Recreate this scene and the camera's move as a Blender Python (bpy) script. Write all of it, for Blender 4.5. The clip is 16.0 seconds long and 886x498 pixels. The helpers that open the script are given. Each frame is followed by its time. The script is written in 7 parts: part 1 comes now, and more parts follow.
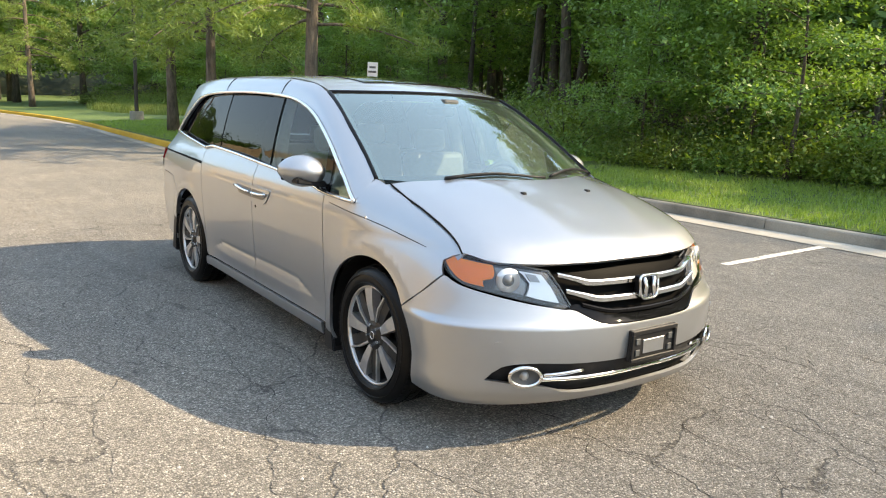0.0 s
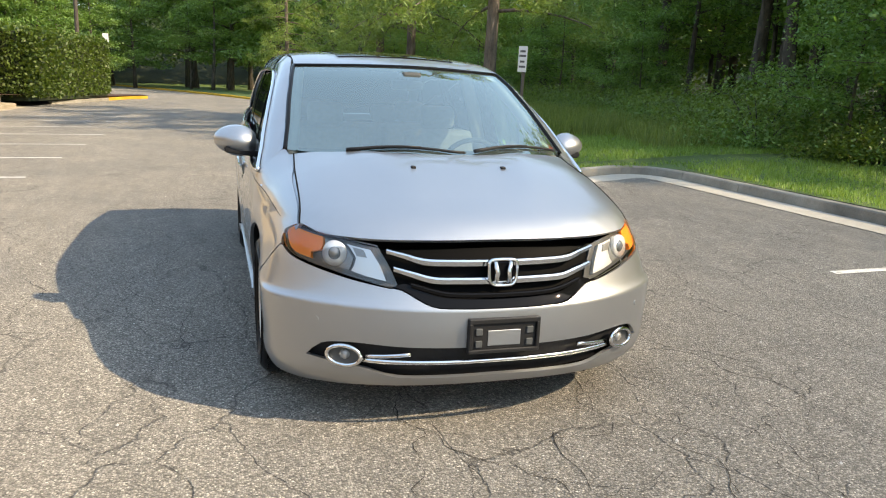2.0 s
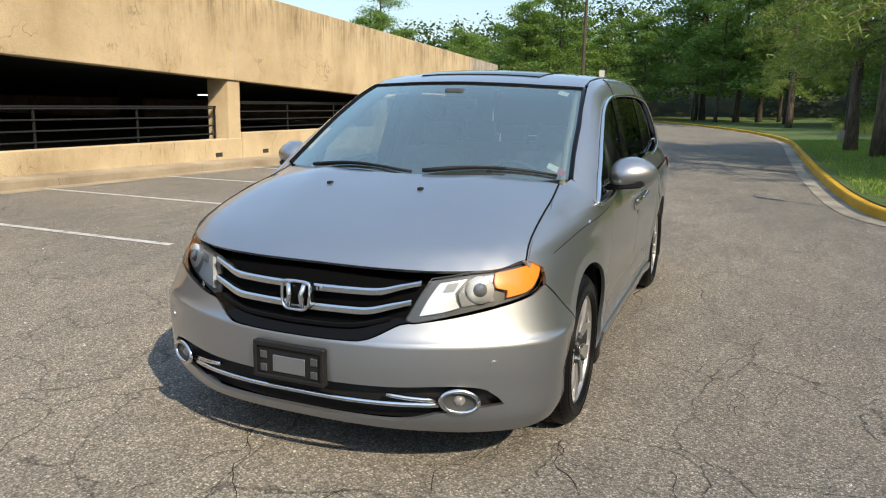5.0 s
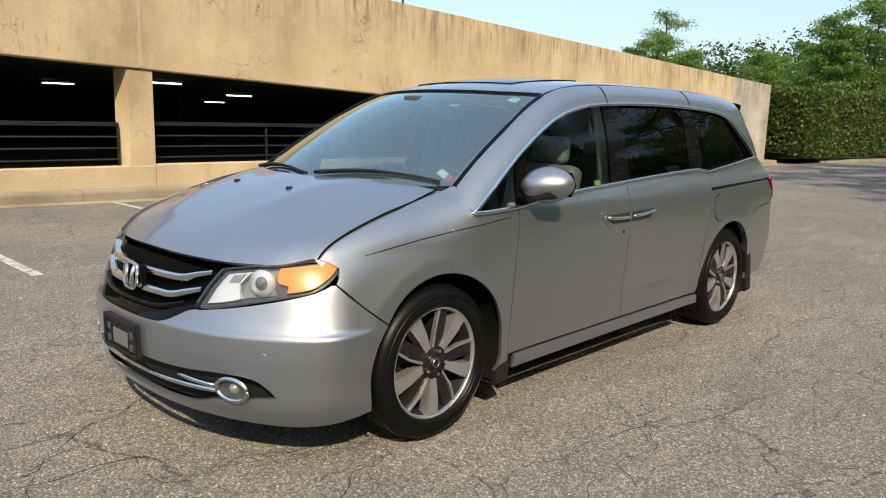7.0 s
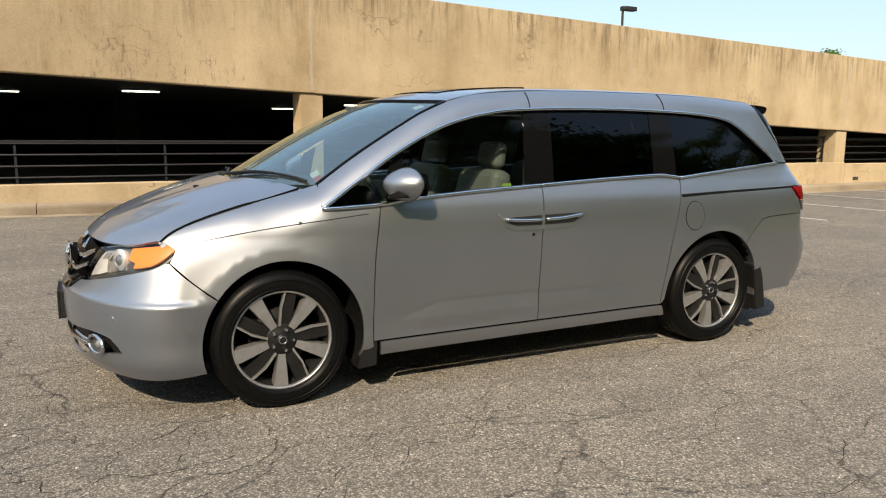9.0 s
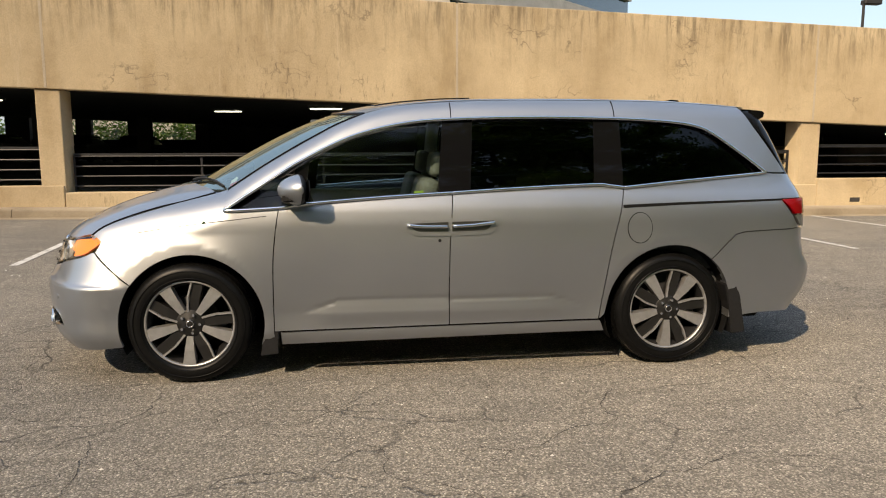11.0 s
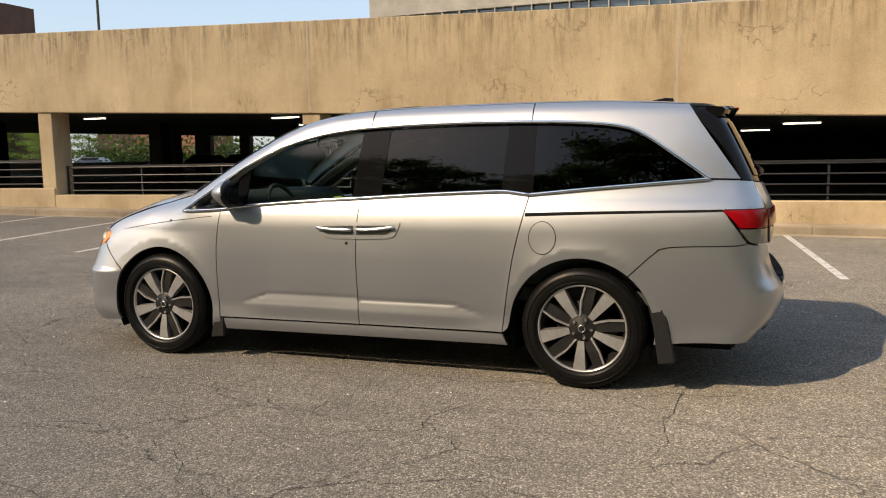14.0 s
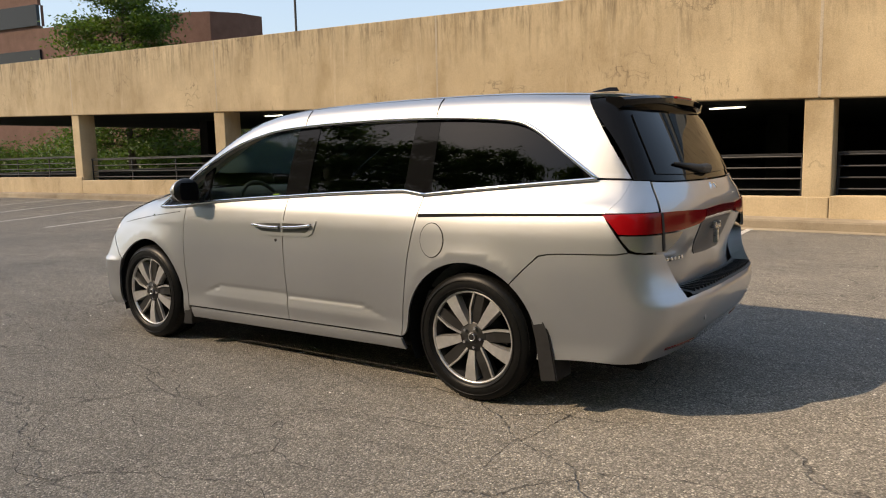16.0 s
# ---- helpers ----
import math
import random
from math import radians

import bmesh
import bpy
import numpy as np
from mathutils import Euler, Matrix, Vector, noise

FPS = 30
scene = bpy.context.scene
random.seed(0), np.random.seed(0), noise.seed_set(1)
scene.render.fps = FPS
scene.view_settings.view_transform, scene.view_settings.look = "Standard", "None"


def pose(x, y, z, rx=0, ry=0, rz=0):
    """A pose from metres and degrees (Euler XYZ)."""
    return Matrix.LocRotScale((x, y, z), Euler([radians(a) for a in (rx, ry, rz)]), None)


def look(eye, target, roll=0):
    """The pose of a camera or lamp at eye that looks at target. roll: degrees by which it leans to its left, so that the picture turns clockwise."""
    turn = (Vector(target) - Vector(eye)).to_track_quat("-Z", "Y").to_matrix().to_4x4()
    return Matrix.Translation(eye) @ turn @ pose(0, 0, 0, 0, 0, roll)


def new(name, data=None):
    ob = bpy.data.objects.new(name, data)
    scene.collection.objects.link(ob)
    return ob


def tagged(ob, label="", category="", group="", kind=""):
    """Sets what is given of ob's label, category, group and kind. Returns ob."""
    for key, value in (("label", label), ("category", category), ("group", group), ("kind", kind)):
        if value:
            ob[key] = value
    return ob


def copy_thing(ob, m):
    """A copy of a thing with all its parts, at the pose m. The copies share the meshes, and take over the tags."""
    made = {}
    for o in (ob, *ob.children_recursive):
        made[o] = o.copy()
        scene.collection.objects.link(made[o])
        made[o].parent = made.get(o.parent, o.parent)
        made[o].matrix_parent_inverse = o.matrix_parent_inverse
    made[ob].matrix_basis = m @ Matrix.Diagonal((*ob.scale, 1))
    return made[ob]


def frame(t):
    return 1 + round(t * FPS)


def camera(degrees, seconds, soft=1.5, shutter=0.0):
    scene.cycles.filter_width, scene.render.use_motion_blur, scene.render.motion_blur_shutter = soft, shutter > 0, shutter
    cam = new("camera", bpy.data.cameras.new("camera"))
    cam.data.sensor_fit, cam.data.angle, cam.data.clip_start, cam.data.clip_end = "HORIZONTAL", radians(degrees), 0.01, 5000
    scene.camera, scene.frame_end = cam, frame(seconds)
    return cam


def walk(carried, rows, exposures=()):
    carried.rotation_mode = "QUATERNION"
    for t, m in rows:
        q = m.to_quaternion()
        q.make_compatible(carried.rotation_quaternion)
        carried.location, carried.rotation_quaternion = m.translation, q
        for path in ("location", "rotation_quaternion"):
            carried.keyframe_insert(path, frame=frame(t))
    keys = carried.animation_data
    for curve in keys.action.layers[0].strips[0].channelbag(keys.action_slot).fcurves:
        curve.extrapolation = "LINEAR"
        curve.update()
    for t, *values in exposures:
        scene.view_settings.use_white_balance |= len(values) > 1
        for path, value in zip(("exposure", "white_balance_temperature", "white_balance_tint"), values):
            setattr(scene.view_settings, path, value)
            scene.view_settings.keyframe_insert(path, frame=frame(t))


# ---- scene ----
cam = camera(61.8, 16.0, 1.1)
PATH = [
    (0, (4.706, -2.869, 1.565), (3.12, -1.712, 1.183), 2.6),
    (0.5, (4.89, -2.521, 1.552), (3.226, -1.481, 1.17), 2.8),
    (1, (5.097, -2.115, 1.542), (3.356, -1.213, 1.148), 2.9),
    (1.5, (5.223, -1.661, 1.545), (3.417, -0.908, 1.131), 2.8),
    (2, (5.378, -1.189, 1.533), (3.515, -0.604, 1.1), 2.5),
    (2.5, (5.404, -0.713, 1.545), (3.494, -0.322, 1.099), 2.1),
    (3, (5.455, -0.222, 1.548), (3.512, -0.054, 1.103), 1.6),
    (3.5, (5.361, 0.225, 1.55), (3.408, 0.153, 1.121), 1.2),
    (4, (5.264, 0.704, 1.549), (3.332, 0.395, 1.137), 1.2),
    (6.5, (4.112, 2.846, 1.484), (2.583, 1.61, 1.118), 1.5),
    (7, (3.816, 3.253, 1.474), (2.408, 1.877, 1.126), 1.5),
    (7.5, (3.513, 3.669, 1.45), (2.231, 2.169, 1.121), 1.2),
    (8, (3.154, 4.03, 1.43), (2.006, 2.423, 1.118), 0.9),
    (8.5, (2.804, 4.403, 1.427), (1.794, 2.705, 1.119), 0.6),
    (9, (2.397, 4.668, 1.437), (1.526, 2.894, 1.126), 0.4),
    (11.5, (0.105, 5.511, 1.415), (0.007, 3.532, 1.147), -0.2),
    (12, (-0.351, 5.526, 1.39), (-0.289, 3.543, 1.138), -0.3),
    (12.5, (-0.814, 5.523, 1.396), (-0.596, 3.55, 1.153), -0.5),
    (13, (-1.263, 5.472, 1.374), (-0.887, 3.522, 1.139), -0.6),
    (13.5, (-1.715, 5.375, 1.377), (-1.196, 3.458, 1.143), -0.8),
    (14, (-2.151, 5.256, 1.354), (-1.493, 3.382, 1.12), -0.9),
    (14.5, (-2.557, 5.066, 1.366), (-1.773, 3.242, 1.125), -1.1),
    (15, (-2.981, 4.891, 1.366), (-2.073, 3.126, 1.118), -1.2),
    (15.5, (-3.338, 4.603, 1.374), (-2.309, 2.906, 1.125), -1.4),
    (16, (-3.702, 4.321, 1.369), (-2.554, 2.702, 1.119), -1.4),
]
EXPOSURES = ((0, 1.68, 7050, 9), (1.5, 1.48, 6850, 8), (2.5, 1.14, 6550, 8), (4.0, 0.74, 6250, 8), (6.5, 0.58, 6300, 9), (9.0, 0.58, 6500, 10), (11.5, 0.58, 6950, 13), (16, 0.64, 7050, 14))
walk(cam, [(t, look(eye, target, roll)) for t, eye, target, roll in PATH], EXPOSURES)

# ---- light: hazy afternoon sun from the front left of the van ----
SUN_AZ, SUN_EL = math.atan2(0.80, 0.60), radians(38.0)
world = bpy.data.worlds.new("sky")
scene.world = world
world.use_nodes = True
wn = world.node_tree.nodes
sky = wn.new("ShaderNodeTexSky")
sky.sky_type = "NISHITA"
sky.sun_disc = False
sky.sun_elevation = SUN_EL
sky.sun_rotation = math.pi / 2 - SUN_AZ
sky.air_density, sky.dust_density, sky.ozone_density = 1.35, 1.6, 2.0
wn["Background"].inputs["Strength"].default_value = 0.14
# thin even haze over the whole sky
haze = wn.new("ShaderNodeMix")
haze.data_type = "RGBA"
haze.inputs[0].default_value = 0.5
haze.inputs[7].default_value = (2.6, 3.45, 4.7, 1)
world.node_tree.links.new(sky.outputs[0], haze.inputs[6])
world.node_tree.links.new(haze.outputs[2], wn["Background"].inputs["Color"])
sun = new("sun", bpy.data.lights.new("sun", "SUN"))
sun.data.energy, sun.data.angle, sun.data.color = 3.1, radians(0.6), (1.0, 0.81, 0.57)
sun.matrix_world = look((40 * math.cos(SUN_AZ) * math.cos(SUN_EL), 40 * math.sin(SUN_AZ) * math.cos(SUN_EL), 40 * math.sin(SUN_EL)), (0, 0, 0))

# ---- materials ----
class Mat:
    """A small builder for node materials."""

    def __init__(self, name, color=(0.5, 0.5, 0.5), rough=0.6, metal=0.0, **extra):
        self.m = bpy.data.materials.new(name)
        self.m.use_nodes = True
        self.t = self.m.node_tree
        self.b = self.t.nodes["Principled BSDF"]
        self.b.inputs["Base Color"].default_value = (*color, 1)
        self.b.inputs["Roughness"].default_value = rough
        self.b.inputs["Metallic"].default_value = metal
        for key, value in extra.items():
            self.b.inputs[key.replace("_", " ")].default_value = value
        self.pos = None

    def node(self, kind, **values):
        n = self.t.nodes.new(kind)
        for key, value in values.items():
            n.inputs[key].default_value = value
        return n

    def link(self, a, b):
        self.t.links.new(a, b)

    def coords(self, scale=(1, 1, 1), world_space=True):
        """Place in metres, stretched."""
        mp = self.node("ShaderNodeMapping")
        mp.inputs["Scale"].default_value = scale
        if world_space:
            g = self.node("ShaderNodeNewGeometry")
            self.link(g.outputs["Position"], mp.inputs["Vector"])
        else:
            g = self.node("ShaderNodeTexCoord")
            self.link(g.outputs["Object"], mp.inputs["Vector"])
        return mp.outputs[0]

    def noise(self, scale, detail=4.0, rough=0.55, stretch=(1, 1, 1), world_space=True, distort=0.0):
        n = self.node("ShaderNodeTexNoise", Scale=scale, Detail=detail, Roughness=rough, Distortion=distort)
        self.link(self.coords(stretch, world_space), n.inputs["Vector"])
        return n.outputs["Fac"]

    def voronoi(self, scale, feature="F1", stretch=(1, 1, 1), vector=None):
        n = self.node("ShaderNodeTexVoronoi", Scale=scale)
        n.feature = feature
        self.link(vector or self.coords(stretch), n.inputs["Vector"])
        return n

    def ramp(self, fac, stops):
        r = self.node("ShaderNodeValToRGB")
        e = r.color_ramp.elements
        while len(e) < len(stops):
            e.new(0.5)
        for el, (p, c) in zip(e, stops):
            el.position = p
            el.color = (*c, 1) if len(c) == 3 else c
        self.link(fac, r.inputs["Fac"])
        return r.outputs["Color"]

    def mix(self, fac, a, b, mode="MIX"):
        n = self.node("ShaderNodeMix")
        n.data_type, n.blend_type = "RGBA", mode
        for value, socket in ((fac, n.inputs[0]), (a, n.inputs[6]), (b, n.inputs[7])):
            if isinstance(value, (int, float)):
                socket.default_value = value
            elif isinstance(value, tuple):
                socket.default_value = (*value, 1)
            else:
                self.link(value, socket)
        return n.outputs[2]

    def math(self, op, a, b=0.0):
        n = self.node("ShaderNodeMath")
        n.operation = op
        for value, socket in ((a, n.inputs[0]), (b, n.inputs[1])):
            if isinstance(value, (int, float)):
                socket.default_value = value
            else:
                self.link(value, socket)
        return n.outputs[0]

    def color(self, out):
        self.link(out, self.b.inputs["Base Color"])
        return self

    def rough(self, out):
        self.link(out, self.b.inputs["Roughness"])
        return self

    def bump(self, height, strength=0.3, distance=0.01):
        n = self.node("ShaderNodeBump", Strength=strength, Distance=distance)
        self.link(height, n.inputs["Height"])
        self.link(n.outputs[0], self.b.inputs["Normal"])
        return self


def grey(v):
    return (v, v, v)


def asphalt_mat():
    a = Mat("asphalt", rough=0.85, Diffuse_Roughness=1.0)
    grain = a.voronoi(108.0)
    stone = a.ramp(grain.outputs["Color"], [(0.0, (0.065, 0.061, 0.053)), (0.4, (0.178, 0.166, 0.145)), (0.78, (0.315, 0.293, 0.254)), (1.0, (0.58, 0.54, 0.47))])
    # binder showing between the stones
    stone = a.mix(a.ramp(grain.outputs["Distance"], [(0.42, grey(0.0)), (0.66, grey(0.6))]), stone, (0.075, 0.07, 0.06))
    big = a.noise(0.35, 5.0, 0.6)
    patch = a.ramp(big, [(0.3, (0.84, 0.85, 0.87)), (0.7, (1.24, 1.22, 1.18))])
    mid = a.noise(3.0, 6.0, 0.65, stretch=(0.5, 1.6, 1))
    patch2 = a.ramp(mid, [(0.3, grey(0.84)), (0.72, grey(1.14))])
    fine = a.noise(26.0, 4.0, 0.7)
    patch3 = a.ramp(fine, [(0.34, grey(0.90)), (0.66, grey(1.12))])
    col = a.mix(1.0, stone, patch, "MULTIPLY")
    col = a.mix(1.0, col, patch2, "MULTIPLY")
    col = a.mix(1.0, col, patch3, "MULTIPLY")
    # fine crazing
    warp = a.node("ShaderNodeTexNoise", Scale=1.3, Detail=6.0)
    a.link(a.coords(), warp.inputs["Vector"])
    add = a.node("ShaderNodeMixRGB")
    add.blend_type = "ADD"
    add.inputs[0].default_value = 0.55
    a.link(a.coords((0.55, 1.0, 1)), add.inputs[1])
    a.link(warp.outputs["Color"], add.inputs[2])
    edge = a.voronoi(1.5, "DISTANCE_TO_EDGE", vector=add.outputs[0])
    line = a.ramp(edge.outputs["Distance"], [(0.003, grey(1.0)), (0.010, grey(0.0))])
    gate = a.ramp(a.noise(0.5, 4.0, 0.6), [(0.42, grey(0.15)), (0.54, grey(1.0))])
    crack = a.math("MULTIPLY", a.math("MULTIPLY", line, gate), a.ramp(a.noise(14.0, 3.0, 0.6), [(0.38, grey(0.2)), (0.52, grey(1.0))]))
    col = a.mix(a.math("MULTIPLY", crack, 0.65), col, (0.02, 0.018, 0.016))
    a.color(col)
    h = a.math("SUBTRACT", a.math("MULTIPLY", grain.outputs["Distance"], -0.8), crack)
    a.bump(h, 0.9, 0.009)
    return a.m


def concrete_mat(name, dark, light, streak=False, world_space=True):
    c = Mat(name, rough=0.88, Diffuse_Roughness=0.8)
    n = c.noise(0.7, 8.0, 0.62, world_space=world_space)
    col = c.ramp(n, [(0.3, dark), (0.7, light)])
    fine = c.noise(55.0, 5.0, 0.7, world_space=world_space)
    col = c.mix(0.5, col, c.ramp(fine, [(0.3, grey(0.62)), (0.7, grey(1.25))]), "MULTIPLY")
    if streak:
        pos = c.node("ShaderNodeSeparateXYZ")
        c.link(c.coords(), pos.inputs[0])
        # distance under the sloping coping, where rain runs over
        drop = c.math("SUBTRACT", c.math("ADD", 4.2, c.math("MULTIPLY", pos.outputs["X"], 0.036)), pos.outputs["Z"])
        broad = c.noise(1.1, 6.0, 0.65, stretch=(1, 1, 0.35))
        col = c.mix(0.6, col, c.ramp(broad, [(0.32, (0.72, 0.66, 0.56)), (0.5, grey(1.0)), (0.72, grey(1.1))]), "MULTIPLY")
        ragged = c.math("ADD", drop, c.math("MULTIPLY", c.math("SUBTRACT", c.noise(2.3, 5.0, 0.7, stretch=(1, 1, 0.05)), 0.5), 2.6))
        fade = c.ramp(c.math("DIVIDE", ragged, 2.0), [(0.05, grey(1.0)), (0.25, grey(0.45)), (0.62, grey(0.0))])
        drip = c.ramp(c.noise(9.0, 7.0, 0.78, stretch=(1, 1, 0.10)), [(0.47, grey(0.0)), (0.60, grey(1.0))])
        col = c.mix(c.math("MULTIPLY", c.math("MULTIPLY", drip, fade), 0.62), col, (0.13, 0.095, 0.055))
        rust = c.ramp(c.noise(17.0, 6.0, 0.8, stretch=(1, 1, 0.22)), [(0.55, grey(0.0)), (0.68, grey(1.0))])
        where = c.ramp(c.noise(0.33, 4.0, 0.6), [(0.50, grey(0.0)), (0.62, grey(0.8))])
        col = c.mix(c.math("MULTIPLY", rust, where), col, (0.12, 0.085, 0.05))
        # map cracking and scuffs, mostly level
        wv = c.node("ShaderNodeTexNoise", Scale=2.2, Detail=7.0)
        c.link(c.coords(), wv.inputs["Vector"])
        ad = c.node("ShaderNodeMixRGB")
        ad.blend_type = "ADD"
        ad.inputs[0].default_value = 0.9
        c.link(c.coords((0.5, 1, 1.1)), ad.inputs[1])
        c.link(wv.outputs["Color"], ad.inputs[2])
        ce = c.voronoi(1.6, "DISTANCE_TO_EDGE", vector=ad.outputs[0])
        hair = c.ramp(ce.outputs["Distance"], [(0.004, grey(1.0)), (0.022, grey(0.0))])
        gatec = c.ramp(c.noise(0.8, 5.0, 0.65), [(0.54, grey(0.0)), (0.64, grey(0.6))])
        col = c.mix(c.math("MULTIPLY", hair, gatec), col, (0.12, 0.09, 0.06))
        pale = c.ramp(c.noise(6.0, 5.0, 0.7, stretch=(1, 1, 0.06)), [(0.60, grey(0.0)), (0.72, grey(0.35))])
        col = c.mix(pale, col, (0.70, 0.61, 0.45))
    c.color(col)
    c.bump(fine, 0.35, 0.006)
    return c.m


def leaf_mat(name, dark, light):
    """Leaves: each its own tone, letting some light through."""
    l = Mat(name, rough=0.5)
    g = l.node("ShaderNodeNewGeometry")
    oi = l.node("ShaderNodeObjectInfo")
    mixed = l.math("ADD", l.math("MULTIPLY", g.outputs["Random Per Island"], 0.75), l.math("MULTIPLY", oi.outputs["Random"], 0.25))
    col = l.ramp(mixed, [(0.0, dark), (1.0, light)])
    l.color(col)
    tr = l.node("ShaderNodeBsdfTranslucent")
    l.link(l.mix(1.0, col, (1.25, 1.3, 0.55), "MULTIPLY"), tr.inputs["Color"])
    mx = l.node("ShaderNodeMixShader")
    mx.inputs[0].default_value = 0.4
    l.link(l.b.outputs[0], mx.inputs[1])
    l.link(tr.outputs[0], mx.inputs[2])
    l.link(mx.outputs[0], l.t.nodes["Material Output"].inputs["Surface"])
    return l.m


def plain(name, color, rough=0.5, metal=0.0, grain=0.0, **extra):
    p = Mat(name, color, rough, metal, **extra)
    if grain:
        n = p.noise(40.0, 5.0, 0.6)
        p.color(p.mix(1.0, color, p.ramp(n, [(0.3, grey(1 - grain)), (0.7, grey(1 + grain))]), "MULTIPLY"))
        p.rough(p.math("ADD", rough - 0.08, p.math("MULTIPLY", n, 0.16)))
    return p.m


ASPHALT = asphalt_mat()
TAN = concrete_mat("tan precast concrete", (0.46, 0.358, 0.218), (0.66, 0.54, 0.352), True)
GREYCON = concrete_mat("weathered kerb concrete", (0.13, 0.118, 0.096), (0.45, 0.415, 0.345))
TANKERB = concrete_mat("tan kerb concrete", (0.21, 0.165, 0.11), (0.44, 0.37, 0.265))
ENDCON = concrete_mat("weathered grey precast concrete", (0.26, 0.235, 0.195), (0.56, 0.515, 0.44), True)
PAN = concrete_mat("pale gutter concrete", (0.36, 0.32, 0.26), (0.56, 0.51, 0.42))
# concrete coloured dark in place of the garage's inner shade
DARKCON = concrete_mat("shade-dark concrete", (0.028, 0.026, 0.024), (0.055, 0.052, 0.048))
YELLOW = concrete_mat("worn yellow kerb paint", (0.48, 0.27, 0.012), (0.66, 0.40, 0.025))


def paint_line_mat():
    p = Mat("worn white road paint", rough=0.8)
    n = p.noise(9.0, 8.0, 0.75)
    p.color(p.ramp(n, [(0.36, (0.16, 0.15, 0.13)), (0.46, (0.55, 0.53, 0.49)), (0.7, (0.75, 0.73, 0.69))]))
    p.bump(p.noise(140.0), 0.3, 0.003)
    return p.m


LINE = paint_line_mat()


def soil_mat(name, a, b, c):
    s = Mat(name, rough=0.95)
    n = s.noise(0.5, 8.0, 0.65)
    f = s.noise(30.0, 6.0, 0.7)
    col = s.mix(0.6, s.ramp(n, [(0.3, a), (0.55, b), (0.75, c)]), s.ramp(f, [(0.3, grey(0.5)), (0.7, grey(1.4))]), "MULTIPLY")
    s.color(col)
    s.bump(f, 0.6, 0.03)
    return s.m


LAWN = soil_mat("lawn soil", (0.06, 0.10, 0.025), (0.10, 0.15, 0.035), (0.14, 0.18, 0.05))
EARTH = soil_mat("woodland floor and dark backing", (0.018, 0.025, 0.008), (0.03, 0.04, 0.013), (0.05, 0.05, 0.02))
MULCH = soil_mat("brown mulch", (0.05, 0.025, 0.014), (0.085, 0.042, 0.024), (0.11, 0.06, 0.035))
GRASS = leaf_mat("grass blades", (0.14, 0.24, 0.04), (0.30, 0.40, 0.09))
MEADOW = leaf_mat("tall grass", (0.10, 0.15, 0.025), (0.29, 0.33, 0.09))
LEAF = leaf_mat("broad leaves", (0.075, 0.145, 0.03), (0.27, 0.40, 0.105))
LEAF_B = leaf_mat("pale young leaves", (0.09, 0.175, 0.035), (0.25, 0.38, 0.10))
NEEDLE = leaf_mat("pine needles", (0.11, 0.17, 0.035), (0.29, 0.36, 0.095))
# darker leaf tones carry the shade within the far woods
FARLEAF = leaf_mat("far leaves darkened for shade", (0.03, 0.065, 0.012), (0.10, 0.165, 0.035))
HEDGE = leaf_mat("hedge leaves", (0.035, 0.07, 0.01), (0.14, 0.19, 0.03))
BUSH = leaf_mat("undergrowth leaves", (0.07, 0.12, 0.02), (0.25, 0.33, 0.07))


def bark_mat(name, a, b):
    k = Mat(name, rough=0.9)
    n = k.noise(9.0, 7.0, 0.7, stretch=(1, 1, 0.22), world_space=False)
    k.color(k.ramp(n, [(0.35, a), (0.65, b)]))
    k.bump(n, 0.9, 0.03)
    return k.m


BARK = bark_mat("grey bark", (0.035, 0.028, 0.02), (0.13, 0.105, 0.08))
PINEBARK = bark_mat("grey-brown pine bark", (0.055, 0.042, 0.033), (0.20, 0.16, 0.125))
BLACKSTEEL = plain("black painted steel", (0.02, 0.02, 0.022), 0.45, 0.0, 0.2)
GALV = plain("galvanised steel", (0.35, 0.36, 0.37), 0.5, 0.6, 0.1)

# ---- mesh helpers ----
def mesh_of(name, verts, faces, mat, smooth=False):
    me = bpy.data.meshes.new(name)
    me.from_pydata([tuple(v) for v in verts], [], [tuple(f) for f in faces])
    me.materials.append(mat)
    if smooth:
        me.polygons.foreach_set("use_smooth", [True] * len(me.polygons))
    me.update()
    return me


def thing(name, label, category, group="", kind="", at=None):
    """An empty at the base of a thing."""
    ob = new(name)
    ob.empty_display_size = 0.2
    if at is not None:
        ob.matrix_basis = at
    return tagged(ob, label, category, group, kind)


def link_mesh(name, me, parent=None, label=""):
    ob = new(name, me)
    if parent is not None:
        ob.parent = parent
    if label:
        tagged(ob, label)
    return ob


def part(name, bm, material, parent=None, label="", smooth=False):
    """Links a bmesh as one mesh object under a thing or a part."""
    me = bpy.data.meshes.new(name)
    if smooth:
        for f in bm.faces:
            f.smooth = True
    bm.to_mesh(me)
    bm.free()
    me.materials.append(material)
    return link_mesh(name, me, parent, label)


def box_bm(x0, x1, y0, y1, z0, z1, bevel=0.0, seg=1):
    bm = bmesh.new()
    bmesh.ops.create_cube(bm, size=1.0, matrix=Matrix.Translation(((x0 + x1) / 2, (y0 + y1) / 2, (z0 + z1) / 2)) @ Matrix.Diagonal((x1 - x0, y1 - y0, z1 - z0, 1)))
    if bevel:
        bmesh.ops.bevel(bm, geom=bm.edges[:], offset=bevel, segments=seg, affect="EDGES", profile=0.5)
    return bm


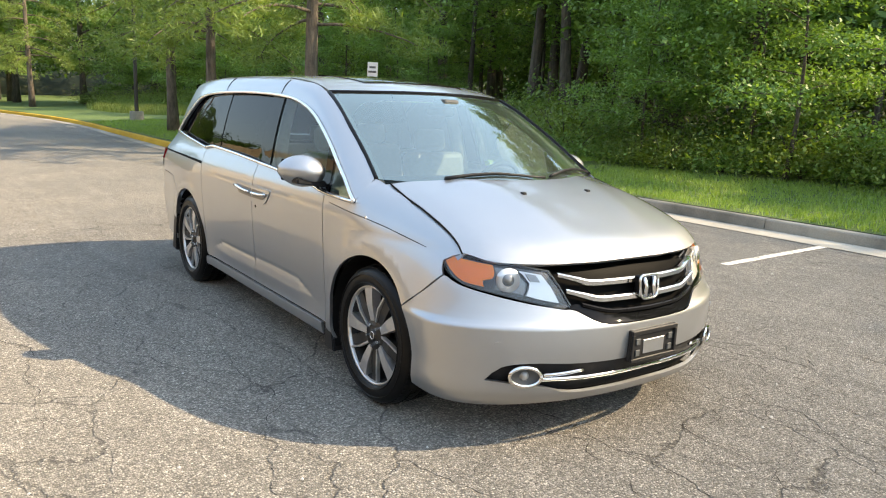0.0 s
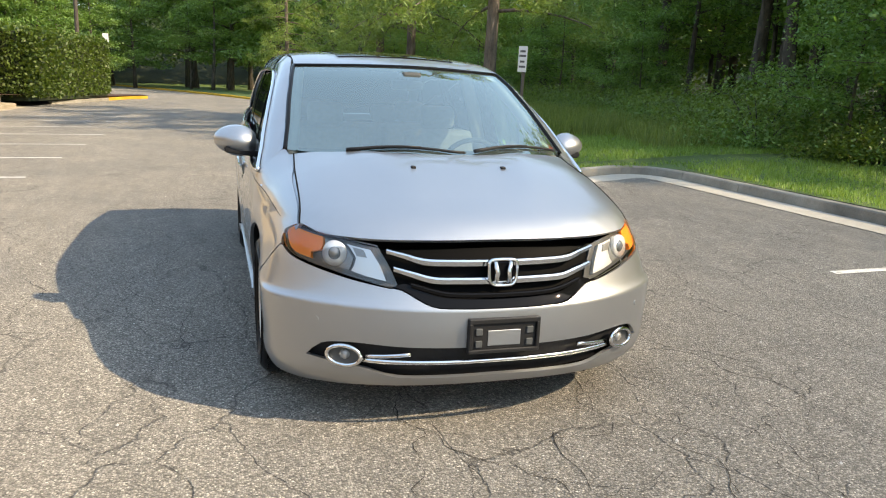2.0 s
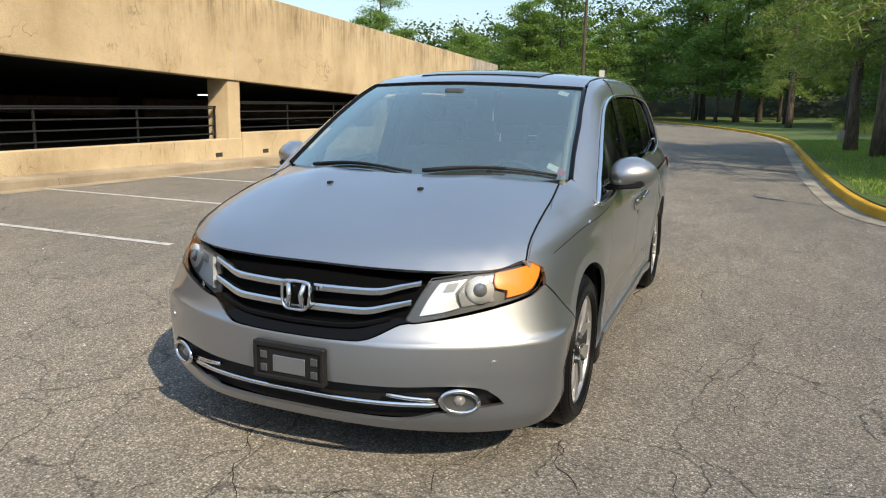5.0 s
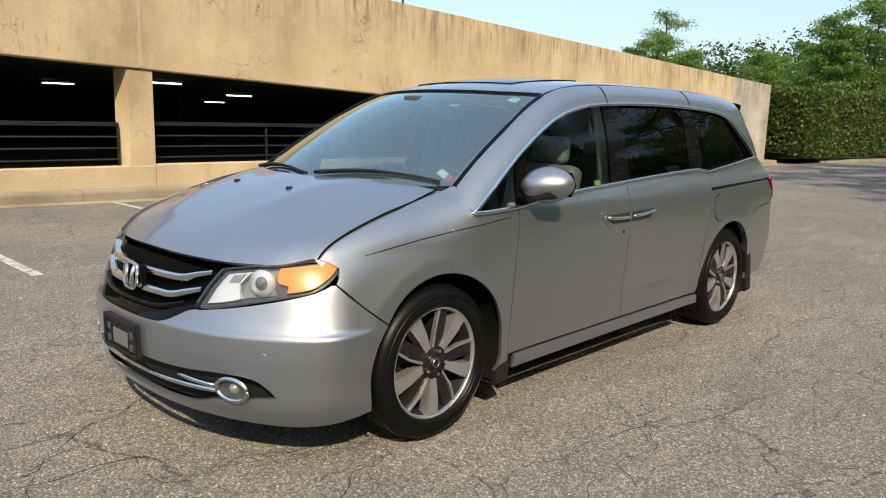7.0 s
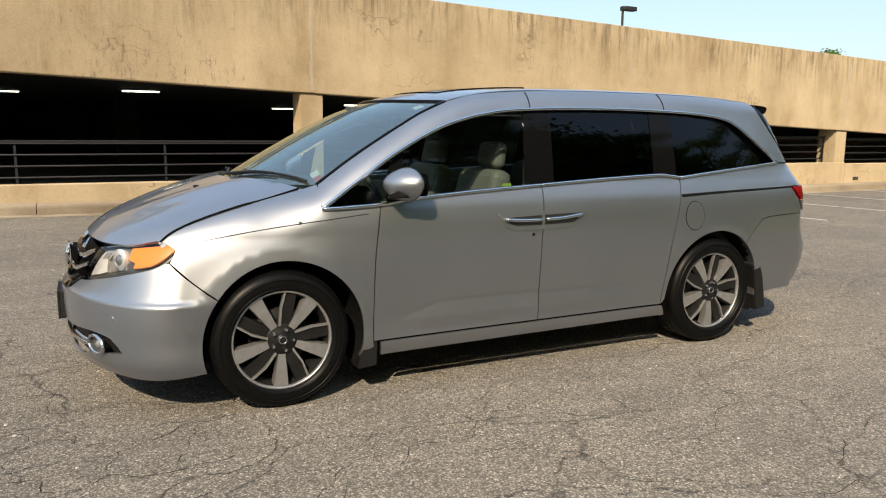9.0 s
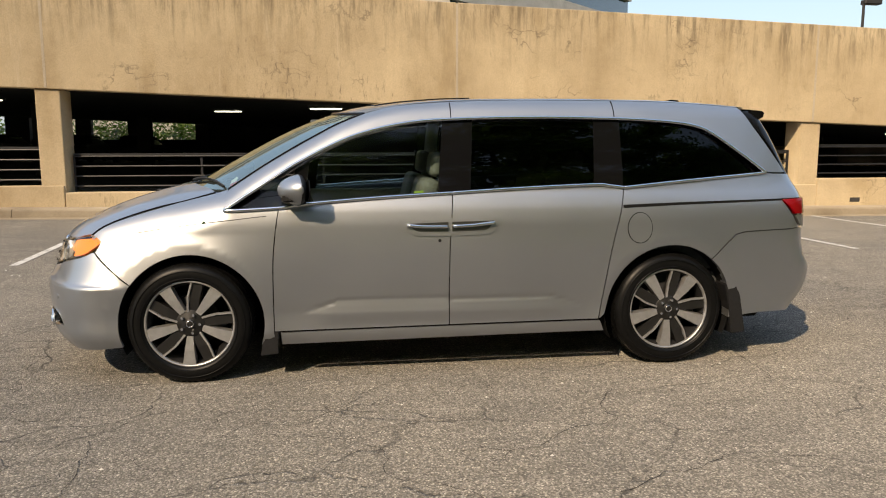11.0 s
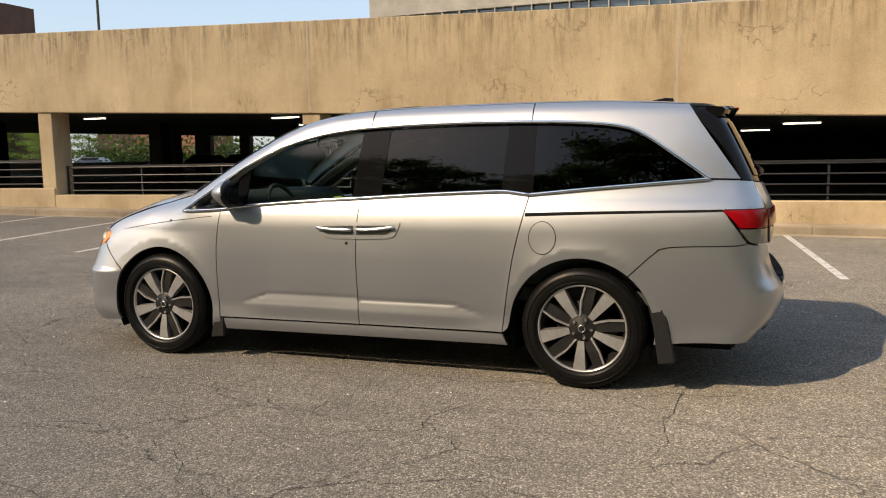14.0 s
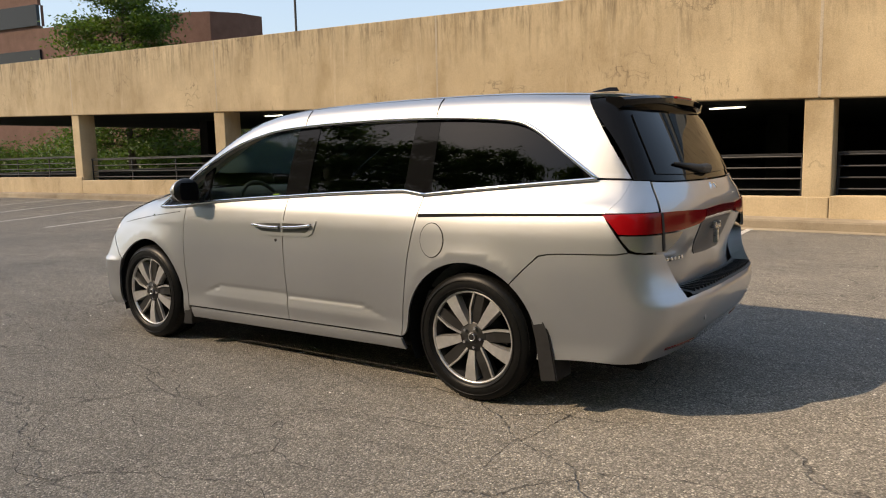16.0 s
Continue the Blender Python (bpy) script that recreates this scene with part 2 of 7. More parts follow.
def cyl_bm(p, q, r, r2=None, n=16, cap=True):
    """A cylinder or cone from p to q."""
    p, q = Vector(p), Vector(q)
    bm = bmesh.new()
    m = Matrix.Translation((p + q) / 2) @ (q - p).to_track_quat("Z", "Y").to_matrix().to_4x4()
    bmesh.ops.create_cone(bm, cap_ends=cap, segments=n, radius1=r, radius2=r if r2 is None else r2, depth=(q - p).length, matrix=m)
    return bm


def join(*bms):
    """Several bmeshes as one."""
    out = bms[0]
    for b in bms[1:]:
        me = bpy.data.meshes.new("tmp")
        b.to_mesh(me)
        b.free()
        out.from_mesh(me)
        bpy.data.meshes.remove(me)
    return out


def tube(points, radii, n=8, cap=True):
    """Verts and faces of a tube along points."""
    pts = [Vector(p) for p in points]
    if isinstance(radii, (int, float)):
        radii = [radii] * len(pts)
    verts, faces = [], []
    up = None
    for i, p in enumerate(pts):
        d = (pts[min(i + 1, len(pts) - 1)] - pts[max(i - 1, 0)]).normalized()
        if up is None:
            up = d.orthogonal().normalized()
        a = (up - d * up.dot(d)).normalized()
        up = a
        b = d.cross(a)
        for k in range(n):
            t = 2 * math.pi * k / n
            verts.append(p + radii[i] * (a * math.cos(t) + b * math.sin(t)))
    for i in range(len(pts) - 1):
        for k in range(n):
            faces.append((i * n + k, i * n + (k + 1) % n, (i + 1) * n + (k + 1) % n, (i + 1) * n + k))
    if cap:
        faces.append(tuple(range(n - 1, -1, -1)))
        faces.append(tuple((len(pts) - 1) * n + k for k in range(n)))
    return verts, faces


def gather(pieces):
    """Several (verts, faces) as one."""
    verts, faces = [], []
    for v, f in pieces:
        o = len(verts)
        verts.extend(v)
        faces.extend([tuple(i + o for i in q) for q in f])
    return verts, faces


def smooth_line(pts, step=0.5):
    """A Catmull-Rom curve through 2D points, at even steps."""
    p = [Vector((*q, 0)) for q in pts]
    out = []
    for i in range(len(p) - 1):
        a, b, c, d = p[max(i - 1, 0)], p[i], p[i + 1], p[min(i + 2, len(p) - 1)]
        n = max(2, int((c - b).length / step))
        for k in range(n):
            t = k / n
            q = 0.5 * ((2 * b) + (c - a) * t + (2 * a - 5 * b + 4 * c - d) * t * t + (3 * b - a - 3 * c + d) * t ** 3)
            out.append((q.x, q.y))
    out.append(tuple(pts[-1]))
    return out


def sstep(a, b, x):
    t = min(max((x - a) / (b - a), 0.0), 1.0)
    return t * t * (3 - 2 * t)


def lot_z(x, y):
    """Height of the paving."""
    rise = min(max(0.05 + 0.011 * x, -0.06), 0.24)
    return rise * sstep(-1.8, -9.0, y) + 0.06 * sstep(2.6, 7.0, y)


def sweep(path, profile, z_of=lot_z, side=1):
    """A strip along a 2D path. profile: (offset to the left of the path, height over the paving)."""
    verts, faces = [], []
    n = len(profile)
    for i, (x, y) in enumerate(path):
        x0, y0 = path[max(i - 1, 0)]
        x1, y1 = path[min(i + 1, len(path) - 1)]
        d = Vector((x1 - x0, y1 - y0)).normalized()
        nx, ny = -d.y * side, d.x * side
        base = z_of(x, y)
        for o, z in profile:
            verts.append((x + nx * o, y + ny * o, base + z))
    for i in range(len(path) - 1):
        for k in range(n - 1):
            a = i * n + k
            q = (a, a + 1, a + n + 1, a + n)
            faces.append(q if side < 0 else q[::-1])
    return verts, faces


def grid_sheet(x0, x1, nx, y0, y1, ny, zf):
    xs, ys = np.linspace(x0, x1, nx), np.linspace(y0, y1, ny)
    verts = [(x, y, zf(x, y)) for y in ys for x in xs]
    faces = [(j * nx + i, j * nx + i + 1, (j + 1) * nx + i + 1, (j + 1) * nx + i) for j in range(ny - 1) for i in range(nx - 1)]
    return verts, faces


from mathutils.geometry import delaunay_2d_cdt


def fill_2d(outline, spacing, holes=(), jitter=0.0):
    """Triangles over a 2D outline, with points inside at the spacing."""
    pts = [Vector(p) for p in outline]
    n0 = len(pts)
    loops = [list(range(n0))]
    for h in holes:
        loops.append(list(range(len(pts), len(pts) + len(h))))
        pts += [Vector(p) for p in h]
    edges = [(l[i], l[(i + 1) % len(l)]) for l in loops for i in range(len(l))]
    xs = np.array([p.x for p in pts[:n0]])
    ys = np.array([p.y for p in pts[:n0]])
    gx, gy = np.meshgrid(np.arange(xs.min() + spacing / 2, xs.max(), spacing), np.arange(ys.min() + spacing / 2, ys.max(), spacing))
    gx, gy = gx.ravel(), gy.ravel()
    ins = np.zeros(len(gx), bool)
    near = np.full(len(gx), 1e9)
    for l in loops:
        for i in range(len(l)):
            a, b = pts[l[i]], pts[l[(i + 1) % len(l)]]
            c = (a.y > gy) != (b.y > gy)
            with np.errstate(divide="ignore", invalid="ignore"):
                ins ^= c & (gx < (b.x - a.x) * (gy - a.y) / (b.y - a.y) + a.x)
            dx, dy = b.x - a.x, b.y - a.y
            t = np.clip(((gx - a.x) * dx + (gy - a.y) * dy) / max(dx * dx + dy * dy, 1e-12), 0, 1)
            near = np.minimum(near, np.hypot(gx - a.x - t * dx, gy - a.y - t * dy))
    ok = ins & (near > spacing * 0.35)
    pts += [Vector((float(x), float(y))) for x, y in zip(gx[ok], gy[ok])]
    v, _, f, *_ = delaunay_2d_cdt(pts, edges, [], 2 if holes else 1, 1e-6)
    if holes:
        keep = []
        for t in f:
            c = sum((v[i] for i in t), Vector((0, 0))) / len(t)
            odd = False
            for l in loops:
                for i in range(len(l)):
                    a, b = pts[l[i]], pts[l[(i + 1) % len(l)]]
                    if (a.y > c.y) != (b.y > c.y) and c.x < (b.x - a.x) * (c.y - a.y) / (b.y - a.y) + a.x:
                        odd = not odd
            if odd:
                keep.append(t)
        f = keep
    return [(p.x, p.y) for p in v], [tuple(t) for t in f]


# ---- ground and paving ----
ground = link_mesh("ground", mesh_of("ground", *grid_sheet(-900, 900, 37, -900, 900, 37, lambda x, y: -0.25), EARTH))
tagged(ground, "dark earth and low grass round the car park", "ground", kind="structure")

pav = grid_sheet(-120, 60, 241, -9.3, 7.4, 42, lot_z)
road = link_mesh("road", mesh_of("road", *pav, ASPHALT, True))
tagged(road, "weathered grey asphalt car park with fine cracks", "asphalt", kind="structure")
far_road = link_mesh("road_far", mesh_of("road_far", *grid_sheet(-80, -28.5, 30, -40, -9.2, 12, lambda x, y: lot_z(x, -9.2) - 0.02), ASPHALT, True))
tagged(far_road, "grey asphalt drive beyond the planted island", "asphalt", kind="structure")

# kerb of the lawn: the straight bay, the corner, then the long yellow stretch
BAY = [(34, 6.72), (-5.9, 6.72)]
TURN_IN = smooth_line([(-5.9, 6.72), (-6.55, 6.5), (-6.75, 6.0), (-6.45, 5.2), (-6.15, 4.5), (-6.25, 4.1)], 0.15)
NOSE = smooth_line([(-6.25, 4.1), (-6.6, 3.7), (-7.3, 3.42), (-8.6, 3.27), (-11, 3.2), (-16, 3.18), (-24, 3.3), (-31, 3.35), (-38, 2.8), (-46, 1.3), (-56, -1.6), (-70, -6.5), (-90, -14)], 0.3)
KERB = [(0, 0), (0.015, 0.13), (0.035, 0.15), (0.15, 0.155), (0.165, 0.10)]
kerb = thing("kerb", "weathered grey concrete kerb edging the lawn", "kerb", kind="structure")


def kerb_run(path, parent, mat, name, length=3.05, side=-1, profile=KERB):
    """A kerb cast in lengths with open joints."""
    piece, d = [path[0]], 0.0
    runs = []
    for a, b in zip(path, path[1:]):
        seg = math.dist(a, b)
        n = max(1, int(math.ceil(seg / 0.5)))
        for k in range(1, n + 1):
            q = (a[0] + (b[0] - a[0]) * k / n, a[1] + (b[1] - a[1]) * k / n)
            d += seg / n
            piece.append(q)
            if d >= length:
                runs.append(piece)
                piece, d = [q], 0.0
    if len(piece) > 1:
        runs.append(piece)
    for r in runs:
        a, b = Vector(r[-2]), Vector(r[-1])
        r = r[:-1] + [tuple(b - (b - a).normalized() * 0.012)]
        jit = random.uniform(-0.004, 0.004)
        v, f = sweep(r, [(o, z + jit if z else -0.05) for o, z in profile], side=side)
        n = len(profile)
        f.append(tuple(range(n)))
        f.append(tuple(len(v) - 1 - k for k in range(n)))
        link_mesh(name, mesh_of(name, v, f, mat), parent)


kerb_run(BAY, kerb, GREYCON, "kerb_stone")
kerb_run(TURN_IN, kerb, GREYCON, "kerb_stone")
ykerb = thing("kerb_yellow", "kerb with worn yellow paint along the drive", "kerb", kind="structure")
kerb_run(NOSE, ykerb, YELLOW, "kerb_stone")
pan = link_mesh("gutter", mesh_of("gutter", *gather([sweep(BAY + TURN_IN[1:], [(-0.52, 0.004), (0.02, 0.006)], side=-1)]), PAN))
tagged(pan, "pale concrete gutter strip along the kerb", "gutter", kind="structure")
pan2 = link_mesh("gutter_drive", mesh_of("gutter_drive", *sweep(NOSE, [(-0.35, 0.005), (0.02, 0.007)], side=-1), GREYCON))
tagged(pan2, "grey concrete gutter strip beside the yellow kerb", "gutter", kind="structure")


def lawn_z(x, y):
    edge = 3.2 if x < -7 else 6.7
    d = max(y - edge, 0)
    return 0.16 + lot_z(x, min(y, 6.9)) + 0.035 * min(d, 6) + 0.05 * max(min(d - 6, 60), 0) * 0.5 + 0.03 * math.sin(x * 0.7) * math.sin(y * 0.9)


def offset_path(path, o):
    v, _ = sweep(path, [(o, 0)], side=-1)
    return [(p[0], p[1]) for p in v]


edge = offset_path(BAY + TURN_IN[1:] + NOSE[1:], 0.15)
clean = [edge[0]]
for p in edge[1:]:
    if math.dist(p, clean[-1]) > 0.06:
        clean.append(p)
bay_pts = [(34 - k, 6.87) for k in range(0, 40)]
lawn_out = bay_pts + [p for p in clean if p[0] < -5.95] + [(-90, 60), (34, 60)]
lv, lf = fill_2d(lawn_out, 1.6)
lawn = link_mesh("lawn", mesh_of("lawn", [(x, y, lawn_z(x, y)) for x, y in lv], lf, LAWN, True))
tagged(lawn, "mown green grass verge running up to the woods", "lawn", kind="structure")

# painted stall lines
marks = thing("stall_lines", "worn white painted parking stall lines", "road marking", kind="structure")


def stall(x0, y0, x1, y1, w=0.10):
    n = 12
    v, f = [], []
    d = Vector((x1 - x0, y1 - y0)).normalized()
    for i in range(n + 1):
        t = i / n
        x, y = x0 + (x1 - x0) * t, y0 + (y1 - y0) * t
        for s in (-1, 1):
            v.append((x - d.y * s * w / 2, y + d.x * s * w / 2, lot_z(x, y) + 0.006))
    for i in range(n):
        f.append((2 * i, 2 * i + 1, 2 * i + 3, 2 * i + 2))
    link_mesh("stall_line", mesh_of("stall_line", v, f, LINE), marks)


for k in range(-9, 9):
    x = -0.98 + 2.70 * k
    stall(x + 0.03, -3.75, x + 0.17, -8.55)
for k in range(0, 8):
    stall(0.2 + 2.74 * k, 4.15, 0.2 + 2.74 * k, 6.2)

# planted island with the hedge
ISLE = smooth_line([(-28.4, -8.6), (-32, -7.9), (-36, -6.9), (-40.5, -5.9), (-43.0, -4.9), (-43.8, -5.3), (-43.2, -6.6), (-40, -10.5), (-35, -13.5), (-28.4, -14)], 0.4)
iv, if_ = fill_2d(ISLE, 0.8)
isle = link_mesh("planting_bed", mesh_of("planting_bed", [(x, y, 0.17 + 0.25 * sstep(-6.0, -9.0, y) * sstep(-42, -37, x)) for x, y in iv], if_, MULCH, True))
tagged(isle, "raised planting bed of brown mulch", "planting bed", kind="structure")
ik = thing("kerb_island", "kerb round the planting bed, yellow at its nose", "kerb", kind="structure")
kerb_run([p for p in ISLE if p[0] > -38.5 and p[1] > -8], ik, GREYCON, "kerb_stone", side=1)
kerb_run([p for p in ISLE if p[0] <= -38.0 and p[1] > -9], ik, YELLOW, "kerb_stone", side=1)

# ---- parking garage ----
GY = -9.25
COLS = [-24.7, -16.9, -9.25, -1.66, 5.97, 13.55, 21.1, 28.7, 36.3]
SILLS = [0.64, 0.68, 0.56, 0.54, 0.67, 0.84, 0.95, 1.0]


def top_z(x):
    return 4.20 + 0.036 * x


def low_z(x):
    return 2.22 + 0.0385 * x


garage = thing("garage_wall", "tan precast concrete parking garage front with dark open bays", "parking garage", kind="structure")


def slab(x0, x1, zf0, zf1, y0, y1, gap=0.0):
    """A panel between two sloping edges."""
    a, b = x0 + gap, x1 - gap
    v = [(x, y, z(x)) for y in (y0, y1) for x, z in ((a, zf0), (b, zf0), (b, zf1), (a, zf1))]
    f = [(3, 2, 1, 0), (4, 5, 6, 7), (0, 1, 5, 4), (1, 2, 6, 5), (2, 3, 7, 6), (3, 0, 4, 7)]
    return v, f


def bevelled(v, f, b):
    bm = bmesh.new()
    vs = [bm.verts.new(p) for p in v]
    for q in f:
        bm.faces.new([vs[i] for i in q])
    bmesh.ops.recalc_face_normals(bm, faces=bm.faces[:])
    bmesh.ops.bevel(bm, geom=bm.edges[:], offset=b, segments=2, affect="EDGES", profile=0.5)
    return bm


for i in range(len(COLS) - 1):
    part("spandrel_panel", bevelled(*slab(COLS[i], COLS[i + 1], low_z, top_z, GY, GY - 0.36, 0.008), 0.018), TAN, garage)
    z = SILLS[i]
    part("sill_panel", bevelled(*slab(COLS[i] - 0.2, COLS[i + 1] - 0.2, lambda x: -0.2, lambda x: z, GY, GY - 0.28, 0.006), 0.02), TAN, garage)
part("end_panel", bevelled(*slab(-28.4, COLS[0], lambda x: -0.2, top_z, GY, GY - 0.36, 0.008), 0.018), ENDCON, garage)
for i, x in enumerate(COLS):
    part("column", bevelled(*slab(x - 0.22, x + 0.22, lambda x: -0.1, low_z, GY - 0.05, GY - 0.62), 0.02), TAN, garage)
SEAL = concrete_mat("pale joint sealant", (0.44, 0.37, 0.27), (0.60, 0.52, 0.40))
for x in COLS[:-1]:
    part("joint_seal", box_bm(x - 0.024, x + 0.024, GY - 0.30, GY + 0.003, low_z(x) + 0.02, top_z(x) - 0.02, 0.002), SEAL, garage)
# openings drawn as slightly raised blocks in the same darkened concrete
for x in (-8.6, -10.35, -17.6):
    part("drain_opening", box_bm(x - 0.12, x + 0.12, GY - 0.1, GY + 0.004, 0.17, 0.27, 0.006), DARKCON, garage)
# kerb along the garage
gk = thing("kerb_garage", "tan concrete kerb along the parking garage", "kerb", kind="structure")
kerb_run([(-28.4, -8.70), (37, -8.82)], gk, TANKERB, "kerb_stone", side=-1, profile=[(0, 0), (0.02, 0.12), (0.05, 0.15), (0.42, 0.16), (0.60, 0.16)])
gp = link_mesh("gutter_garage", mesh_of("gutter_garage", *sweep([(-28.4 + k, -8.70 - 0.12 * k / 65.4) for k in range(66)], [(-0.32, 0.004), (0.02, 0.006)], side=-1), TANKERB))
tagged(gp, "tan concrete gutter strip before the garage", "gutter", kind="structure")
# inside: the shade is put into the concrete's dark colour
inner = thing("garage_interior", "concrete deck and ceiling inside the garage, darkened for shade", "parking garage", kind="structure")
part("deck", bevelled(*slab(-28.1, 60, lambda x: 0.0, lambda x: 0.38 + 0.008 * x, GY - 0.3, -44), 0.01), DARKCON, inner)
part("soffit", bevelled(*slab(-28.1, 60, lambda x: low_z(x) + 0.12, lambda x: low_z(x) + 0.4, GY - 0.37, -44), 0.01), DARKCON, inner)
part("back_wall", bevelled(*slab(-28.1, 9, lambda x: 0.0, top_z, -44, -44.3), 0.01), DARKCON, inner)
part("end_wall", bevelled(*slab(-28.4, -28.1, lambda x: 0.0, top_z, GY - 0.37, -44.3), 0.01), TAN, inner)
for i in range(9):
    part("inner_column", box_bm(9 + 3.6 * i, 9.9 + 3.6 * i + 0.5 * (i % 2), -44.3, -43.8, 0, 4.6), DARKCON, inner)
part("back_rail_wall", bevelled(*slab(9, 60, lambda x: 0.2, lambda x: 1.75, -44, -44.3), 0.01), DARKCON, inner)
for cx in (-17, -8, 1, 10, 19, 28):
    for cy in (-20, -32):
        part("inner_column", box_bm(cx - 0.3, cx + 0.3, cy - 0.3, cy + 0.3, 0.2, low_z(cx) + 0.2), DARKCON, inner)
# rails in the bays
for i in range(len(COLS) - 1):
    a, b, s = COLS[i] + 0.28, COLS[i + 1] - 0.28, SILLS[i]
    y = GY - 0.36
    rail = thing("safety_rail", "dark painted steel rail across a garage bay", "railing", "garage bay rails")
    n = 4
    for k in range(n):
        z = s + 0.10 + 0.19 * k
        part("bar", cyl_bm((a, y, z), (b, y, z + 0.0), 0.016, n=8), BLACKSTEEL, rail)
    for k in range(4):
        x = a + (b - a) * k / 3
        part("post", box_bm(x - 0.02, x + 0.02, y - 0.045, y - 0.017, s - 0.5, s + 0.70), BLACKSTEEL, rail)
    part("top_bar", box_bm(a, b, y - 0.03, y + 0.02, s + 0.69, s + 0.725), BLACKSTEEL, rail)

# ---- plants ----
rng = np.random.default_rng(7)


def np_mesh(name, verts, quads, mat, smooth=False):
    """A mesh from arrays of corners and four-cornered faces."""
    me = bpy.data.meshes.new(name)
    me.vertices.add(len(verts))
    me.vertices.foreach_set("co", np.asarray(verts, np.float32).ravel())
    me.loops.add(4 * len(quads))
    me.polygons.add(len(quads))
    me.loops.foreach_set("vertex_index", np.asarray(quads, np.int32).ravel())
    me.polygons.foreach_set("loop_start", np.arange(0, 4 * len(quads), 4, dtype=np.int32))
    me.materials.append(mat)
    me.update(calc_edges=True)
    me.validate()
    return me


def leaf_cards(c, size, aspect=0.55, flat=0.35):
    """A small pointed leaf at each centre, turned at random and lying rather flat."""
    n = len(c)
    nr = rng.normal(size=(n, 3)) * [1, 1, 1]
    nr[:, 2] = np.abs(nr[:, 2]) + flat * 1.6
    nr /= np.linalg.norm(nr, axis=1, keepdims=True)
    a = np.cross(nr, rng.normal(size=(n, 3)))
    a /= np.linalg.norm(a, axis=1, keepdims=True)
    b = np.cross(nr, a)
    s = size * rng.uniform(0.6, 1.25, (n, 1))
    v = np.stack([c - a * s, c + b * s * aspect + nr * s * 0.15, c + a * s, c - b * s * aspect + nr * s * 0.15], 1).reshape(-1, 3)
    return v, np.arange(4 * n).reshape(n, 4)


def clumps(points, per, spread, flat=0.45):
    """Leaf centres scattered about points."""
    p = np.repeat(np.asarray(points), per, 0)
    return p + rng.normal(size=p.shape) * [spread, spread, spread * flat]


def limb_path(base, az, length, rise, droop, n=6):
    pts = []
    for i in range(n):
        t = i / (n - 1)
        r = length * t
        w = 0.10 * length * math.sin(3 * t + az * 5) * t
        pts.append(Vector((base[0] + math.cos(az) * r - math.sin(az) * w, base[1] + math.sin(az) * r + math.cos(az) * w, base[2] + rise * t - droop * t * t)))
    return pts


def broadleaf(h, spread, limbs, per, leaf, mat, low=0.15, trunk_r=0.14, lean=0.0):
    """A tree: tapered trunk with limbs, crown of many leaves in sprays."""
    bend = [Vector((lean * h * t * t + 0.12 * math.sin(4 * t), 0.10 * math.sin(3 * t + 1), h * t)) for t in np.linspace(0, 1, 9)]
    pieces = [tube(bend, [trunk_r * (1.25 if i == 0 else 1) * (1 - 0.85 * i / 8) for i in range(9)], 9)]
    cl = []
    for k in range(limbs):
        t = low + (0.96 - low) * (k + rng.uniform(0, 0.6)) / limbs
        i = min(int(t * 8), 7)
        base = bend[i].lerp(bend[i + 1], t * 8 - i)
        az = k * 2.4 + rng.uniform(-0.4, 0.4)
        ln = spread * (1 - 0.62 * max(t - 0.35, 0) / 0.65) * rng.uniform(0.75, 1.1)
        path = limb_path(base, az, ln, ln * rng.uniform(0.15, 0.45) * (0.6 + t), ln * rng.uniform(0.1, 0.3))
        pieces.append(tube(path, [trunk_r * (0.42 - 0.25 * t) * (1 - 0.16 * j) for j in range(6)], 5, False))
        for j in range(2, 6):
            cl.append(path[j])
            for side in (-1, 1):
                tw = path[j] + Vector((-math.sin(az) * side, math.cos(az) * side, rng.uniform(-0.1, 0.15))) * ln * 0.30 * rng.uniform(0.5, 1.1)
                cl.append(tw)
                if j in (3, 5):
                    pieces.append(tube([path[j], path[j].lerp(tw, 0.5) + Vector((0, 0, 0.05)), tw], [0.018, 0.012, 0.006], 4, False))
    pts = np.array([tuple(p) for p in cl])
    c = clumps(pts, per, spread * 0.13, 0.48)
    v, q = leaf_cards(c, leaf)
    return gather(pieces), (v, q)


def make_tree(name, label, data, bark, mat, category="tree"):
    (tv, tf), (v, q) = data
    t = thing(name, label, category, "trees of the wood")
    link_mesh("trunk", mesh_of("trunk", tv, tf, bark, True), t)
    link_mesh("crown", np_mesh("crown", v, q, mat), t)
    return t


